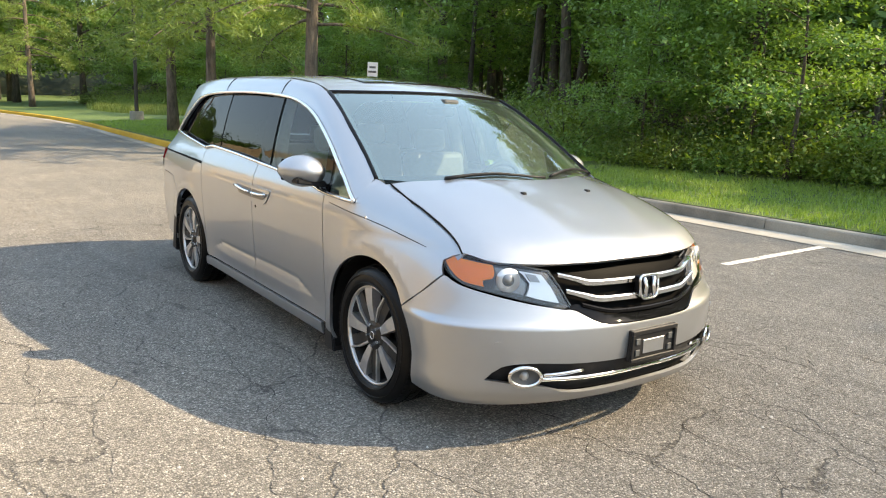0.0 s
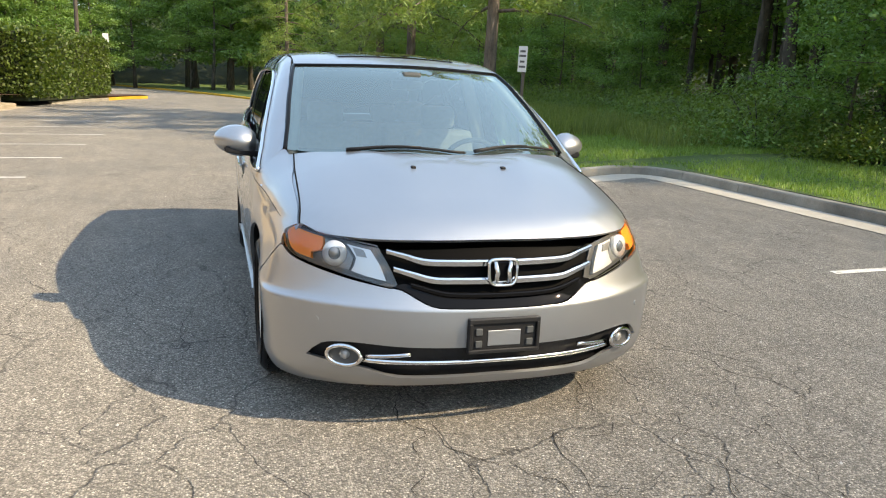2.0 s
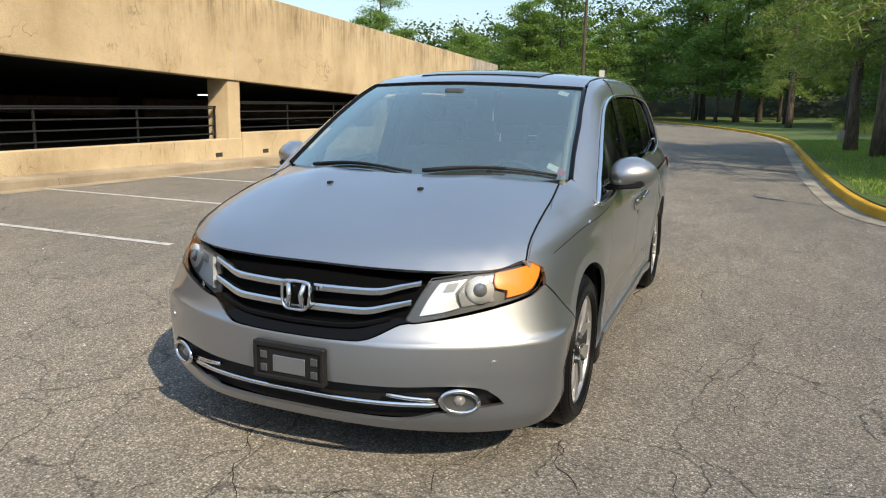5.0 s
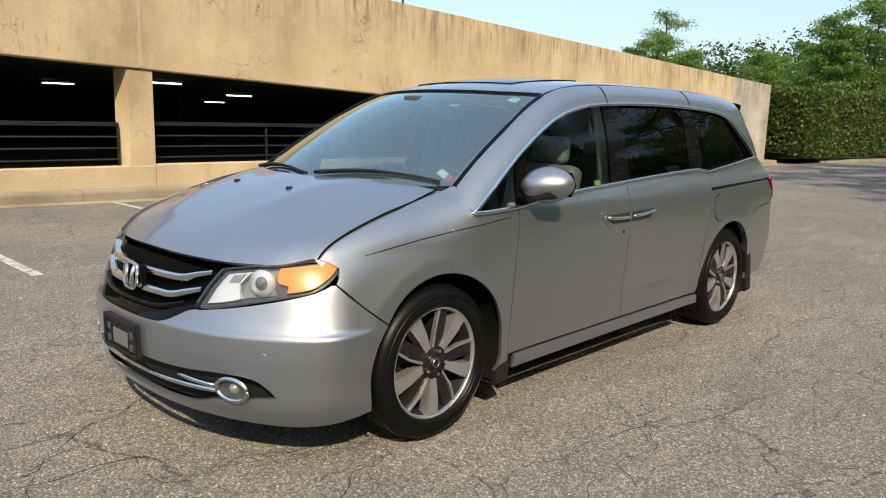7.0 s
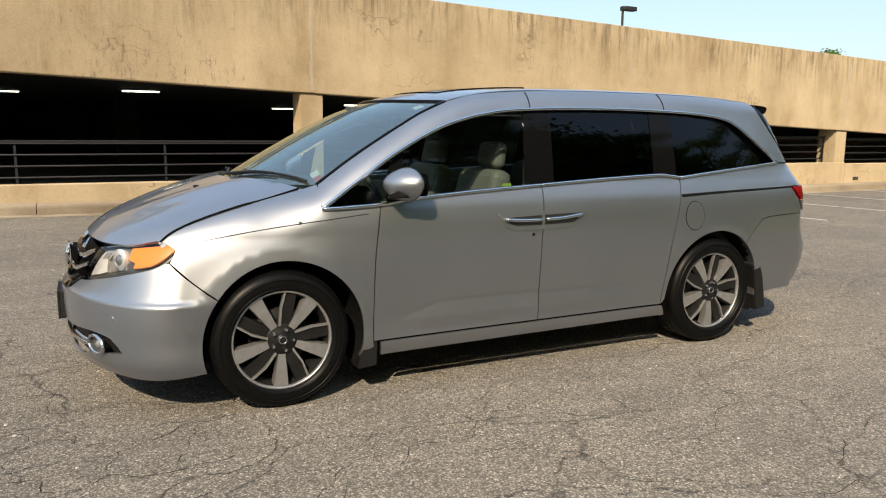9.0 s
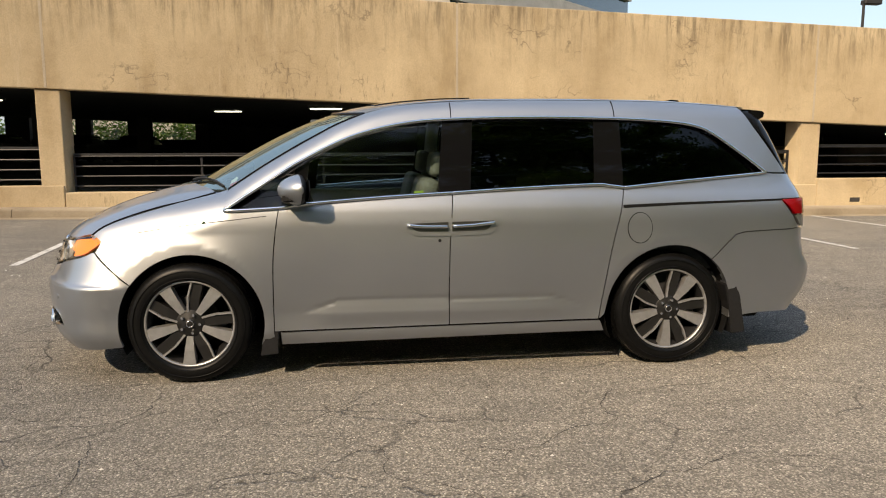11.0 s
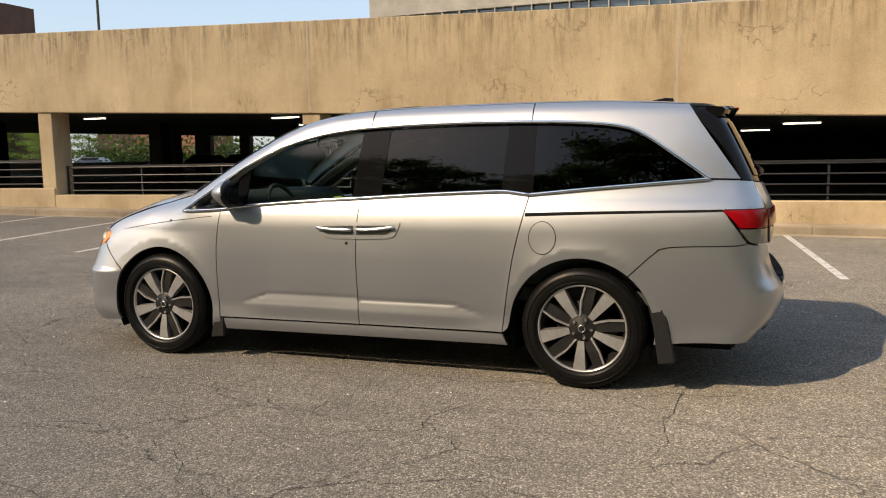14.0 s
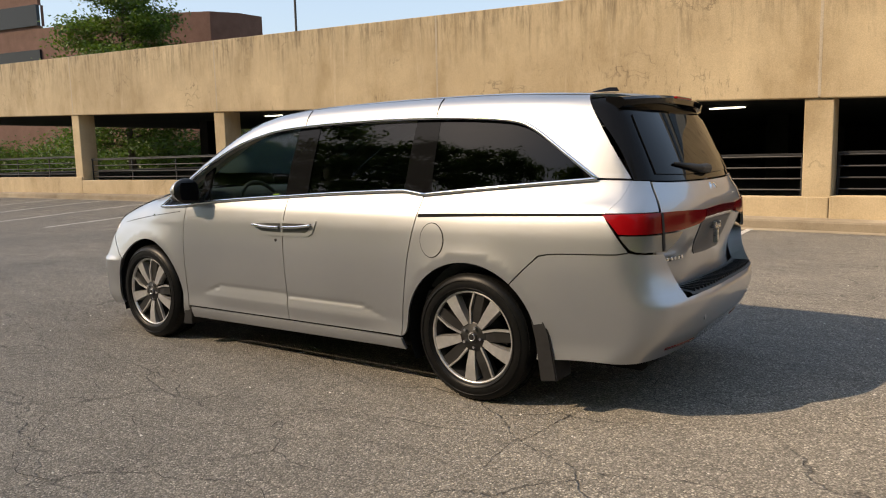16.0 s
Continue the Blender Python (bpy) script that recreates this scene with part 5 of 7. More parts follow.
# headlamps
LAMP = [[(50.3, 0.908), (46, 0.902), (41.5, 0.892), (36, 0.880), (31.7, 0.868), (25.0, 0.846)], [(25.0, 0.846), (22.5, 0.77), (20.2, 0.682)], [(20.2, 0.682), (22.6, 0.680), (29.7, 0.709), (38.2, 0.747), (44, 0.777), (46.9, 0.812), (48.8, 0.86), (50.3, 0.908)]]


def flip(runs):
    return [[(-a, b) for a, b in r] for r in runs]


for s in (1, -1):
    m = (lambda r: r) if s > 0 else flip
    lamp = panel("headlamp", m(LAMP), "f", LAMPDARK, f=lower_f, off=-0.034, label="headlamp with amber corner")
    panel("amber_lens", m([[(37.0, 0.868), (42, 0.880), (49.0, 0.898)], [(49.0, 0.898), (47.5, 0.85), (45.6, 0.812), (43.2, 0.783), (38.5, 0.766)], [(38.5, 0.766), (38.9, 0.795), (37.0, 0.805), (36.6, 0.835), (37.0, 0.868)]]), "f", AMBER, parent=lamp, f=lower_f, off=-0.012, space=0.03)
    panel("reflector", m([[(32.0, 0.850), (26.5, 0.832)], [(26.5, 0.832), (24.3, 0.77), (22.6, 0.70)], [(22.6, 0.70), (27, 0.716), (30.2, 0.735)], [(30.2, 0.735), (29.4, 0.79), (32.0, 0.850)]]), "f", REFLECTOR, parent=lamp, f=lower_f, off=-0.016, space=0.03)
    panel("turn_bulb", m([[(30.6, 0.838), (27.8, 0.828)], [(27.8, 0.828), (26.7, 0.79)], [(26.7, 0.79), (29.2, 0.795)], [(29.2, 0.795), (30.6, 0.838)]]), "f", CLEARLAMP, parent=lamp, f=lower_f, off=-0.010, space=0.02)
    panel("lamp_bezel", m([[(37.2, 0.866), (32.4, 0.852)], [(32.4, 0.852), (29.8, 0.79), (30.4, 0.736)], [(30.4, 0.736), (36.8, 0.758)], [(36.8, 0.758), (36.2, 0.81), (37.2, 0.866)]]), "f", LAMPGREY, parent=lamp, f=lower_f, off=-0.024, space=0.03)
    c = Vector((2.255, s * 0.705, 0.800))
    d = Vector((0.87, s * 0.46, 0.12)).normalized()
    v, fc = gather([tube([c - d * 0.05, c - d * 0.012, c - d * 0.012], [0.048, 0.056, 0.040], 28, False)])
    link_mesh("projector_ring", mesh_of("projector_ring", v, fc, REFLECTOR, True), lamp)
    bm = bmesh.new()
    bmesh.ops.create_uvsphere(bm, u_segments=24, v_segments=12, radius=0.036, matrix=Matrix.Translation(c - d * 0.034))
    part("projector_lens", bm, PROJECTOR, lamp, smooth=True)
    panel("lamp_cover", m(LAMP), "f", LENS, parent=lamp, f=lower_f, off=0.0, thick=0.012)
    # fog lamp
    c = Vector((2.368, s * 0.672, 0.374))
    d = Vector((0.92, s * 0.40, 0.0)).normalized()
    e = Vector((-d.y, d.x, 0))
    ring = [c + d * 0.006 + e * 0.075 * math.cos(2 * math.pi * i / 30) + Vector((0, 0, 0.044 * math.sin(2 * math.pi * i / 30) - 0.004 * math.cos(2 * math.pi * i / 30))) for i in range(32)]
    fog = link_mesh("fog_lamp", mesh_of("fog_lamp", *tube(ring, 0.0095, 8), CHROME, True), van, "round fog lamp in a chrome ring")
    dv = [c - d * 0.012] + [c - d * 0.002 + e * 0.072 * math.cos(2 * math.pi * i / 30) + Vector((0, 0, 0.042 * math.sin(2 * math.pi * i / 30))) for i in range(30)]
    link_mesh("fog_lens", mesh_of("fog_lens", dv, [(0, 1 + i, 1 + (i + 1) % 30) for i in range(30)], LAMPDARK), fog)
    bm = bmesh.new()
    bmesh.ops.create_uvsphere(bm, u_segments=16, v_segments=8, radius=0.026, matrix=Matrix.Translation(c - d * 0.018))
    part("fog_bulb", bm, CLEARLAMP, fog, smooth=True)
    # parking sensors
    q = project([(s * 35.6 * FSC, 0.522)], "f", lower_f)[0]
    nn = grad(lower_f, np.array([q]))[0]
    part("parking_sensor", cyl_bm(q - nn * 0.01, q + nn * 0.004, 0.014, n=20), PAINT, van)
# number plate carrier
pl = part("plate_carrier", box_bm(2.508, 2.535, -0.165, 0.165, 0.405, 0.560, 0.006, 2), TRIMBLACK, van, "black empty number plate carrier")
part("carrier_frame", join(box_bm(2.535, 2.547, -0.165, 0.165, 0.538, 0.560, 0.003), box_bm(2.535, 2.547, -0.165, 0.165, 0.405, 0.422, 0.003), box_bm(2.535, 2.547, -0.165, -0.148, 0.42, 0.54, 0.003), box_bm(2.535, 2.547, 0.148, 0.165, 0.42, 0.54, 0.003)), TRIMBLACK, pl)
for s in (-1, 1):
    for z in (0.445, 0.50):
        part("carrier_tab", box_bm(2.535, 2.543, s * 0.118 - 0.016, s * 0.118 + 0.016, z - 0.014, z + 0.018, 0.003), DASH, pl)
part("carrier_window", box_bm(2.535, 2.539, -0.076, 0.076, 0.436, 0.506, 0.002), PAINT, pl)

# tail
rb = panel("rear_bumper", [TAIL_SEAM[::-1], [TAIL_SEAM[0], (41.5, 0.876), (34.4, 0.866)], [(34.4, 0.866), (31.5, 0.75), (28.8, 0.640)], [(28.8, 0.640), (15, 0.650), (0, 0.653), (-15, 0.650), (-28.8, 0.640)], [(-28.8, 0.640), (-31.5, 0.75), (-34.4, 0.866)], [(-34.4, 0.866), (-41.5, 0.876), (-TAIL_SEAM[0][0], TAIL_SEAM[0][1])], [(-a, b) for a, b in TAIL_SEAM], [(-a, b) for a, b in TAIL_ARCH], [(-TAIL_ARCH[-1][0], TAIL_ARCH[-1][1]), (-50, 0.318), (-35, 0.312), (-15, 0.322), (0, 0.325), (15, 0.322), (35, 0.312), (50, 0.318), TAIL_ARCH[-1]], TAIL_ARCH[::-1]], "r", PAINT, f=lower_f, thick=0.09, space=0.035)
GATE = [[(35.2, 1.218), (35.0, 1.065)], [(35.0, 1.065), (34.6, 0.95), (34.2, 0.864)], [(34.2, 0.864), (31.3, 0.75), (28.6, 0.646)], [(28.6, 0.646), (15, 0.658), (0, 0.662), (-15, 0.658), (-28.6, 0.646)], [(-28.6, 0.646), (-31.3, 0.75), (-34.2, 0.864)], [(-34.2, 0.864), (-34.6, 0.95), (-35.0, 1.065)], [(-35.0, 1.065), (-35.2, 1.218)], [(-35.2, 1.218), (-25, 1.208), (0, 1.203), (25, 1.208), (35.2, 1.218)]]
GATE_IN = lambda p: -0.125 * np.clip((0.99 - p[:, 2]) / 0.30, 0, 1) - 0.02 * np.exp(-(((np.abs(p[:, 1])) / 0.42) ** 6)) * ramp01(1.03, 0.99, p[:, 2]) * ramp01(0.78, 0.84, p[:, 2])
gate = panel("tailgate", GATE, "r", PAINT, f=body_f, off_fn=GATE_IN)
for s in (1, -1):
    m = (lambda r: r) if s > 0 else flip
    panel("quarter_corner", m([[(35.6, 1.219), (40, 1.224), (44.5, 1.226)], [(44.5, 1.226), (46.5, 1.14), (49.5, 1.072)], [(49.5, 1.072), (42, 1.073), (35.5, 1.073)], [(35.5, 1.073), (35.6, 1.219)]]), "r", PAINT, f=body_f, off=-0.0012, gap=0.0, space=0.03)
    tl = panel("tail_lamp", m([[(47.8, 1.064), (35, 1.070), (20, 1.060), (14, 1.052)], [(14, 1.052), (14.5, 1.01), (18, 0.985), (29, 0.968)], [(29, 0.968), (40, 0.965), (45.2, 0.968)], [(45.2, 0.968), (46.2, 1.01), (47.8, 1.064)]]), "r", REDLAMP, f=lower_f, off=0.012, label="red tail lamp over a clear reversing lens")
    panel("reversing_lens", m([[(45.3, 0.966), (36, 0.964), (27.5, 0.966)], [(27.5, 0.966), (30, 0.92), (33.9, 0.871)], [(33.9, 0.871), (40.5, 0.880), (43.2, 0.895), (45.3, 0.966)]]), "r", DARKLENS, parent=tl, f=lower_f, off=0.010)
    panel("lamp_rib", m([[(35.6, 1.066), (34.9, 1.066)], [(34.9, 1.066), (34.6, 0.88)], [(34.6, 0.88), (35.3, 0.88)], [(35.3, 0.88), (35.6, 1.066)]]), "r", TRIMBLACK, parent=tl, f=lower_f, off=0.014, gap=0.0, thick=0.006)
    q = project([(s * 20.0 * RSC, 0.50)], "r", lower_f)[0]
    part("parking_sensor", cyl_bm(q + np.array([0.01, 0, 0]), q - np.array([0.004, 0, 0]), 0.013, n=18), PAINT, van)
    panel("rear_reflector", m([[(33, 0.385), (18, 0.372)], [(18, 0.372), (18, 0.352)], [(18, 0.352), (33, 0.364)], [(33, 0.364), (33, 0.385)]]), "r", DEEPRED, f=lower_f, off=0.004)
panel("tail_garnish", [[(13.8, 1.056), (0, 1.062), (-13.8, 1.056)], [(-13.8, 1.056), (-14.2, 1.008)], [(-14.2, 1.008), (0, 1.012), (14.2, 1.008)], [(14.2, 1.008), (13.8, 1.056)]], "r", DEEPRED, f=lower_f, off=0.014, label="deep red garnish across the tailgate")
# the recess's shade is put into a darker grey
PLATEGREY = plain("shaded grey plate recess", (0.10, 0.10, 0.105), 0.45, 0.2, 0.1)
recess = panel("plate_recess", [[(14.2, 0.992), (0, 0.996), (-14.2, 0.992)], [(-14.2, 0.992), (-13.2, 0.85), (-11.0, 0.802)], [(-11.0, 0.802), (0, 0.796), (11.0, 0.802)], [(11.0, 0.802), (13.2, 0.85), (14.2, 0.992)]], "r", PLATEGREY, parent=gate, f=lower_f, off=0.004, off_fn=GATE_IN, thick=0.006, label="recess with shade in its grey and no number plate")
for y0, y1, z0, z1 in ((-0.012, 0.012, 0.84, 0.94), (-0.055, 0.055, 0.925, 0.945), (-0.05, -0.03, 0.935, 0.965), (0.03, 0.05, 0.935, 0.965)):
    part("plate_bracket", box_bm(-2.560, -2.535, y0, y1, z0, z1, 0.003), SATIN, recess)
rw = panel("rear_window", [[(39.6, 1.226), (41.5, 1.40), (46.5, 1.645)], [(46.5, 1.645), (25, 1.668), (0, 1.676), (-25, 1.668), (-46.5, 1.645)], [(-46.5, 1.645), (-41.5, 1.40), (-39.6, 1.226)], [(-39.6, 1.226), (-25, 1.212), (0, 1.207), (25, 1.212), (39.6, 1.226)]], "r", GLOSSBLACK, f=upper_f, off=-0.004, label="black-edged tailgate window")
panel("rear_glass", [[(33, 1.25), (34.5, 1.45), (35, 1.56)], [(35, 1.56), (20, 1.575), (0, 1.58), (-20, 1.575), (-35, 1.56)], [(-35, 1.56), (-34.5, 1.45), (-33, 1.25)], [(-33, 1.25), (-20, 1.24), (0, 1.236), (20, 1.24), (33, 1.25)]], "r", GLOSSBLACK, parent=rw, f=upper_f, off=0.002, thick=0.004)
# spoiler over the window
sv, sf = [], []
for i in range(25):
    y = -0.665 + 1.33 * i / 24
    k = 1 - (abs(y) / 0.72) ** 6
    zt = 1.683 - 0.03 * (y / 0.7) ** 2
    xr = -2.35 + 0.10 * (abs(y) / 0.7) ** 3
    sv += [(-2.16, y, zt - 0.004), (xr + 0.02, y, zt - 0.012), (xr, y, zt - 0.026), (xr + 0.01, y, zt - 0.055), (xr + 0.10, y, zt - 0.095)]
for i in range(24):
    for k in range(4):
        a = i * 5 + k
        sf.append((a, a + 1, a + 6, a + 5))
sf += [(0, 1, 2, 3, 4), (124, 123, 122, 121, 120)]
sp = link_mesh("spoiler", mesh_of("spoiler", sv, sf, GLOSSBLACK, False), van, "gloss black roof spoiler")
part("brake_light", box_bm(-2.358, -2.335, -0.13, 0.13, 1.652, 1.668, 0.004), REDLAMP, sp)
# step pad along the bumper top
pv, pf = [], []
for i in range(31):
    a = -27 + 54 * i / 30
    q = project([(a * RSC, 0.640)], "r", lower_f)[0]
    pv += [(q[0] + 0.12, q[1] * 0.985, 0.672), (q[0] + 0.004, q[1], 0.656), (q[0] - 0.003, q[1], 0.645)]
for i in range(30):
    for k in range(2):
        a = i * 3 + k
        pf.append((a, a + 1, a + 4, a + 3))
pad = link_mesh("step_pad", mesh_of("step_pad", pv, pf, DASH), van, "black ribbed step pad on the rear bumper")
for i in range(26):
    a = -25 + 2 * i
    q = project([(a * RSC, 0.640)], "r", lower_f)[0]
    part("pad_rib", box_bm(q[0] + 0.006, q[0] + 0.105, q[1] - 0.005, q[1] + 0.005, 0.655, 0.673, 0.002), TRIMBLACK, pad)
# lettering and badge on the tailgate as plain shapes
for k in range(7):
    q = project([((33.2 - 1.55 * k) * RSC, 0.822)], "r", lower_f)[0]
    part("badge_bar", box_bm(q[0] + 0.038, q[0] + 0.058, q[1] - 0.010, q[1] + 0.010, 0.812, 0.832, 0.003), CHROME, gate)
bq = Vector((-2.518, 0, 1.135))
ring = [bq + Vector((-0.008 + 0.25 * 0.045 * math.sin(t) * 1.0, 0.055 * math.copysign(abs(math.cos(t)) ** 0.5, math.cos(t)), 0.045 * math.copysign(abs(math.sin(t)) ** 0.5, math.sin(t)))) for t in np.linspace(0, 2 * math.pi * 27 / 26, 28)]
link_mesh("emblem", mesh_of("emblem", *tube(ring, 0.007, 8), CHROME, True), gate)
for s in (-1, 1):
    link_mesh("emblem_bar", mesh_of("emblem_bar", *tube([bq + Vector((0.002, s * 0.028, 0.038)), bq + Vector((-0.008, s * 0.02, 0)), bq + Vector((-0.018, s * 0.025, -0.038))], 0.008, 8), CHROME, True), gate)

# ---- flanks: glass, pillars, trim ----
def dlo_top(x):
    return float(curve(*DLO_TOP)(x))


def dlo_low(x):
    return float(curve(*(DLO_NOSE + BELT_A[1:] + BELT_B[1:] + BELT_C[1:]))(x))


def bay(x0b, x0t, x1b, x1t, inset=0.012):
    """A window between two slanted pillars: front edge x0 (bottom, top), rear edge x1."""
    xs = np.linspace(x0b, x1b, 12)
    low = [(x, dlo_low(x) + inset) for x in xs]
    xt = np.linspace(x1t, x0t, 14)
    high = [(x, dlo_top(x) - inset) for x in xt]
    return [low, [low[-1], high[0]], high, [high[-1], low[0]]]


for s in (1, -1):
    # the glass stands a little more upright than the rail above it
    kw = dict(side=s, f=upper_f, gap=0.0, off_fn=lambda p: -0.07 * np.clip(1.60 - p[:, 2], 0, 0.6))
    full = [DLO_NOSE, BELT_A, BELT_B, BELT_C, DLO_TOP[::-1]]
    # quarter light ahead of the mirror
    panel("quarter_light", [[(1.20, 1.062), (0.90, 1.074)], [(0.90, 1.074), (0.862, 1.262)], [(0.862, 1.262), (1.0, 1.185), (1.20, 1.062)]], "s", DOORGLASS, off=-0.012, thick=0.004, **kw)
    panel("mirror_pillar", [[(0.90, 1.066), (0.815, 1.074)], [(0.815, 1.074), (0.775, 1.335)], [(0.775, 1.335), (0.862, 1.285)], [(0.862, 1.285), (0.90, 1.066)]], "s", GLOSSBLACK, off=-0.008, **kw)
    panel("front_door_glass", bay(0.815, 0.775, 0.0, -0.045), "s", DOORGLASS, off=-0.014, thick=0.004, **kw)
    panel("centre_pillar", bay(0.0, -0.045, -0.205, -0.235, 0.004), "s", GLOSSBLACK, off=-0.008, **kw)
    panel("sliding_door_glass", bay(-0.205, -0.235, -1.0, -1.025), "s", PRIVACY, off=-0.012, thick=0.004, **kw)
    panel("rear_pillar", bay(-1.0, -1.025, -1.195, -1.195, 0.004), "s", GLOSSBLACK, off=-0.008, **kw)
    panel("rear_side_glass", [[(-1.195, dlo_low(-1.195) + 0.012), *[(x, dlo_low(x) + 0.012) for x in np.linspace(-1.3, -2.12, 8)]], [(-2.12, dlo_low(-2.12) + 0.014), *[(x, dlo_top(x) - 0.012) for x in np.linspace(-2.08, -1.195, 14)]], [(-1.195, dlo_top(-1.195) - 0.012), (-1.195, dlo_low(-1.195) + 0.012)]], "s", PRIVACY, off=-0.010, thick=0.004, label="dark tinted rear side window", **kw)
    # black sheet added behind the tinted rear glass to cover a gap
    panel("glass_backing", [[(x, dlo_low(x) + 0.002) for x in np.linspace(-1.19, -2.17, 10)], [(x, dlo_top(x) - 0.002) for x in np.linspace(-2.17, -1.19, 18)], [(-1.19, dlo_top(-1.19) - 0.002), (-1.19, dlo_low(-1.19) + 0.002)]], "s", GLOSSBLACK, off=-0.020, thick=0.004, **kw)
    tk = dict(side=s, f=upper_f)
    trim("belt_trim", DLO_NOSE + BELT_A[1:], "s", CHROME, r=0.0105, off=0.008, **tk)
    trim("belt_trim", BELT_B, "s", CHROME, r=0.0105, off=0.008, **tk)
    trim("belt_trim", BELT_C, "s", CHROME, r=0.0105, off=0.008, **tk)
    trim("window_trim", DLO_TOP, "s", CHROME, r=0.0115, off=0.008, **tk)
    # slot for the sliding door's runner
    panel("door_track", [[(-1.165, 1.046), (-1.6, 1.058), (-2.272, 1.070)], [(-2.272, 1.070), (-2.272, 1.058)], [(-2.272, 1.058), (-1.6, 1.042), (-1.165, 1.026)], [(-1.165, 1.026), (-1.165, 1.046)]], "s", LINER, side=s, off=0.002, gap=0.0, thick=0.004)
    # seams of the sliding door over the windows
    for x in (-0.10, -1.165):
        zs = np.linspace(dlo_top(x) + 0.012, float(np.interp(-x, [-q[0] for q in roof_z], [q[1] for q in roof_z])) - 0.004, 5)
        trim("door_seam", [(x, z) for z in zs], "s", LINER, r=0.0032, off=0.0, **tk)
    # fuel flap only on the driver's side
    if s > 0:
        circ = [(-1.272 + 0.082 * math.cos(t), 0.902 + 0.098 * math.sin(t)) for t in np.linspace(0, 2 * math.pi, 40)]
        panel("fuel_flap_gap", [circ], "s", LINER, off=0.0012, gap=0.0, thick=0.002)
        panel("fuel_flap", [circ], "s", PAINT, off=0.0035, gap=0.0045, thick=0.004)
    # thin dark strip that paints the shading along the wing's crease
    trim("crease_shade_line", [(1.87, 0.898), (1.65, 0.934), (1.41, 0.966), (1.19, 0.991), (1.03, 1.008)], "s", GUNMETAL, r=0.003, side=s, off=-0.0015)
    # handles in their shared scoop
    scoop = [[(0.238, 0.966), (0.20, 0.974), (-0.062, 0.979)], [(-0.062, 0.979), (-0.33, 0.984), (-0.375, 0.979)], [(-0.375, 0.979), (-0.34, 0.900), (-0.29, 0.880)], [(-0.29, 0.880), (-0.062, 0.872), (0.14, 0.875)], [(0.14, 0.875), (0.19, 0.900), (0.238, 0.966)]]
    panel("handle_scoop", scoop, "s", PAINT, side=s, off=0.006, gap=0.0, thick=0.010)
    # raised panels with the pockets' shade in their colour
    panel("scoop_pocket", [[(0.195, 0.950), (-0.052, 0.957)], [(-0.052, 0.957), (-0.052, 0.900)], [(-0.052, 0.900), (0.125, 0.902)], [(0.125, 0.902), (0.16, 0.915), (0.195, 0.950)]], "s", SCOOP, side=s, off=0.009, gap=0.0, thick=0.003)
    panel("scoop_pocket", [[(-0.075, 0.957), (-0.335, 0.962)], [(-0.335, 0.962), (-0.305, 0.918), (-0.275, 0.905)], [(-0.275, 0.905), (-0.075, 0.900)], [(-0.075, 0.900), (-0.075, 0.957)]], "s", SCOOP, side=s, off=0.009, gap=0.0, thick=0.003)
    trim("door_handle", [(0.20, 0.942), (0.10, 0.932), (-0.045, 0.930)], "s", CHROME, r=0.010, side=s, off=0.022, label="chrome door handle")
    trim("door_handle", [(-0.080, 0.932), (-0.20, 0.936), (-0.335, 0.950)], "s", CHROME, r=0.010, side=s, off=0.022, label="chrome door handle")
    q = project([(0.0, 0.845)], "s", body_f, s)[0]
    part("door_lock", cyl_bm(q - np.array([0, s * 0.01, 0]), q + np.array([0, s * 0.003, 0]), 0.010, n=14), TRIMBLACK, van)
    q = project([(1.393, 0.972)], "s", body_f, s)[0]
    part("wing_badge", cyl_bm(q - np.array([0, s * 0.01, 0]), q + np.array([0, s * 0.003, 0]), 0.009, n=14), CHROME, van)
    # mud flaps
    for prof in ([(1.095, 0.155), (0.985, 0.165), (0.975, 0.45), (1.012, 0.455), (1.055, 0.33)], [(-2.03, 0.20), (-1.935, 0.185), (-1.905, 0.40), (-1.875, 0.52), (-1.945, 0.535), (-1.985, 0.44)]):
        bm = bmesh.new()
        va = [bm.verts.new((x, s * 0.80, z)) for x, z in prof]
        vb = [bm.verts.new((x, s * 0.978, z)) for x, z in prof]
        bm.faces.new(va)
        bm.faces.new(vb[::-1])
        for k in range(len(prof)):
            bm.faces.new((va[k], va[(k + 1) % len(prof)], vb[(k + 1) % len(prof)], vb[k]))
        bmesh.ops.recalc_face_normals(bm, faces=bm.faces[:])
        bmesh.ops.bevel(bm, geom=bm.edges[:], offset=0.006, segments=2, affect="EDGES")
        part("mud_flap", bm, TRIMBLACK, van, "black mud flap")
    # door mirror
    mv, mf = [], []
    rows, cols = 14, 20
    for i in range(rows + 1):
        u = i / rows
        k = math.sin(math.pi * (0.06 + 0.92 * u) ** 0.85) ** 0.5
        y = 0.955 + 0.235 * u
        hh = 0.092 * k
        zc = 1.158 + 0.012 * u
        for j in range(cols):
            t = 2 * math.pi * j / cols
            c, sn = math.cos(t), math.sin(t)
            x = 0.86 + (0.118 * k * c if c > 0 else 0.045 * k * c) - 0.05 * u
            mv.append((x, s * y, zc + hh * sn * (1 - 0.18 * max(c, 0))))
    for i in range(rows):
        for j in range(cols):
            mf.append((i * cols + j, i * cols + (j + 1) % cols, (i + 1) * cols + (j + 1) % cols, (i + 1) * cols + j))
    mf += [tuple(range(cols)), tuple(rows * cols + j for j in range(cols))]
    bm = bmesh.new()
    vs = [bm.verts.new(q) for q in mv]
    for q in mf:
        bm.faces.new([vs[k] for k in q])
    bmesh.ops.recalc_face_normals(bm, faces=bm.faces[:])
    back = bmesh.new()
    vs = [back.verts.new(q) for q in mv]
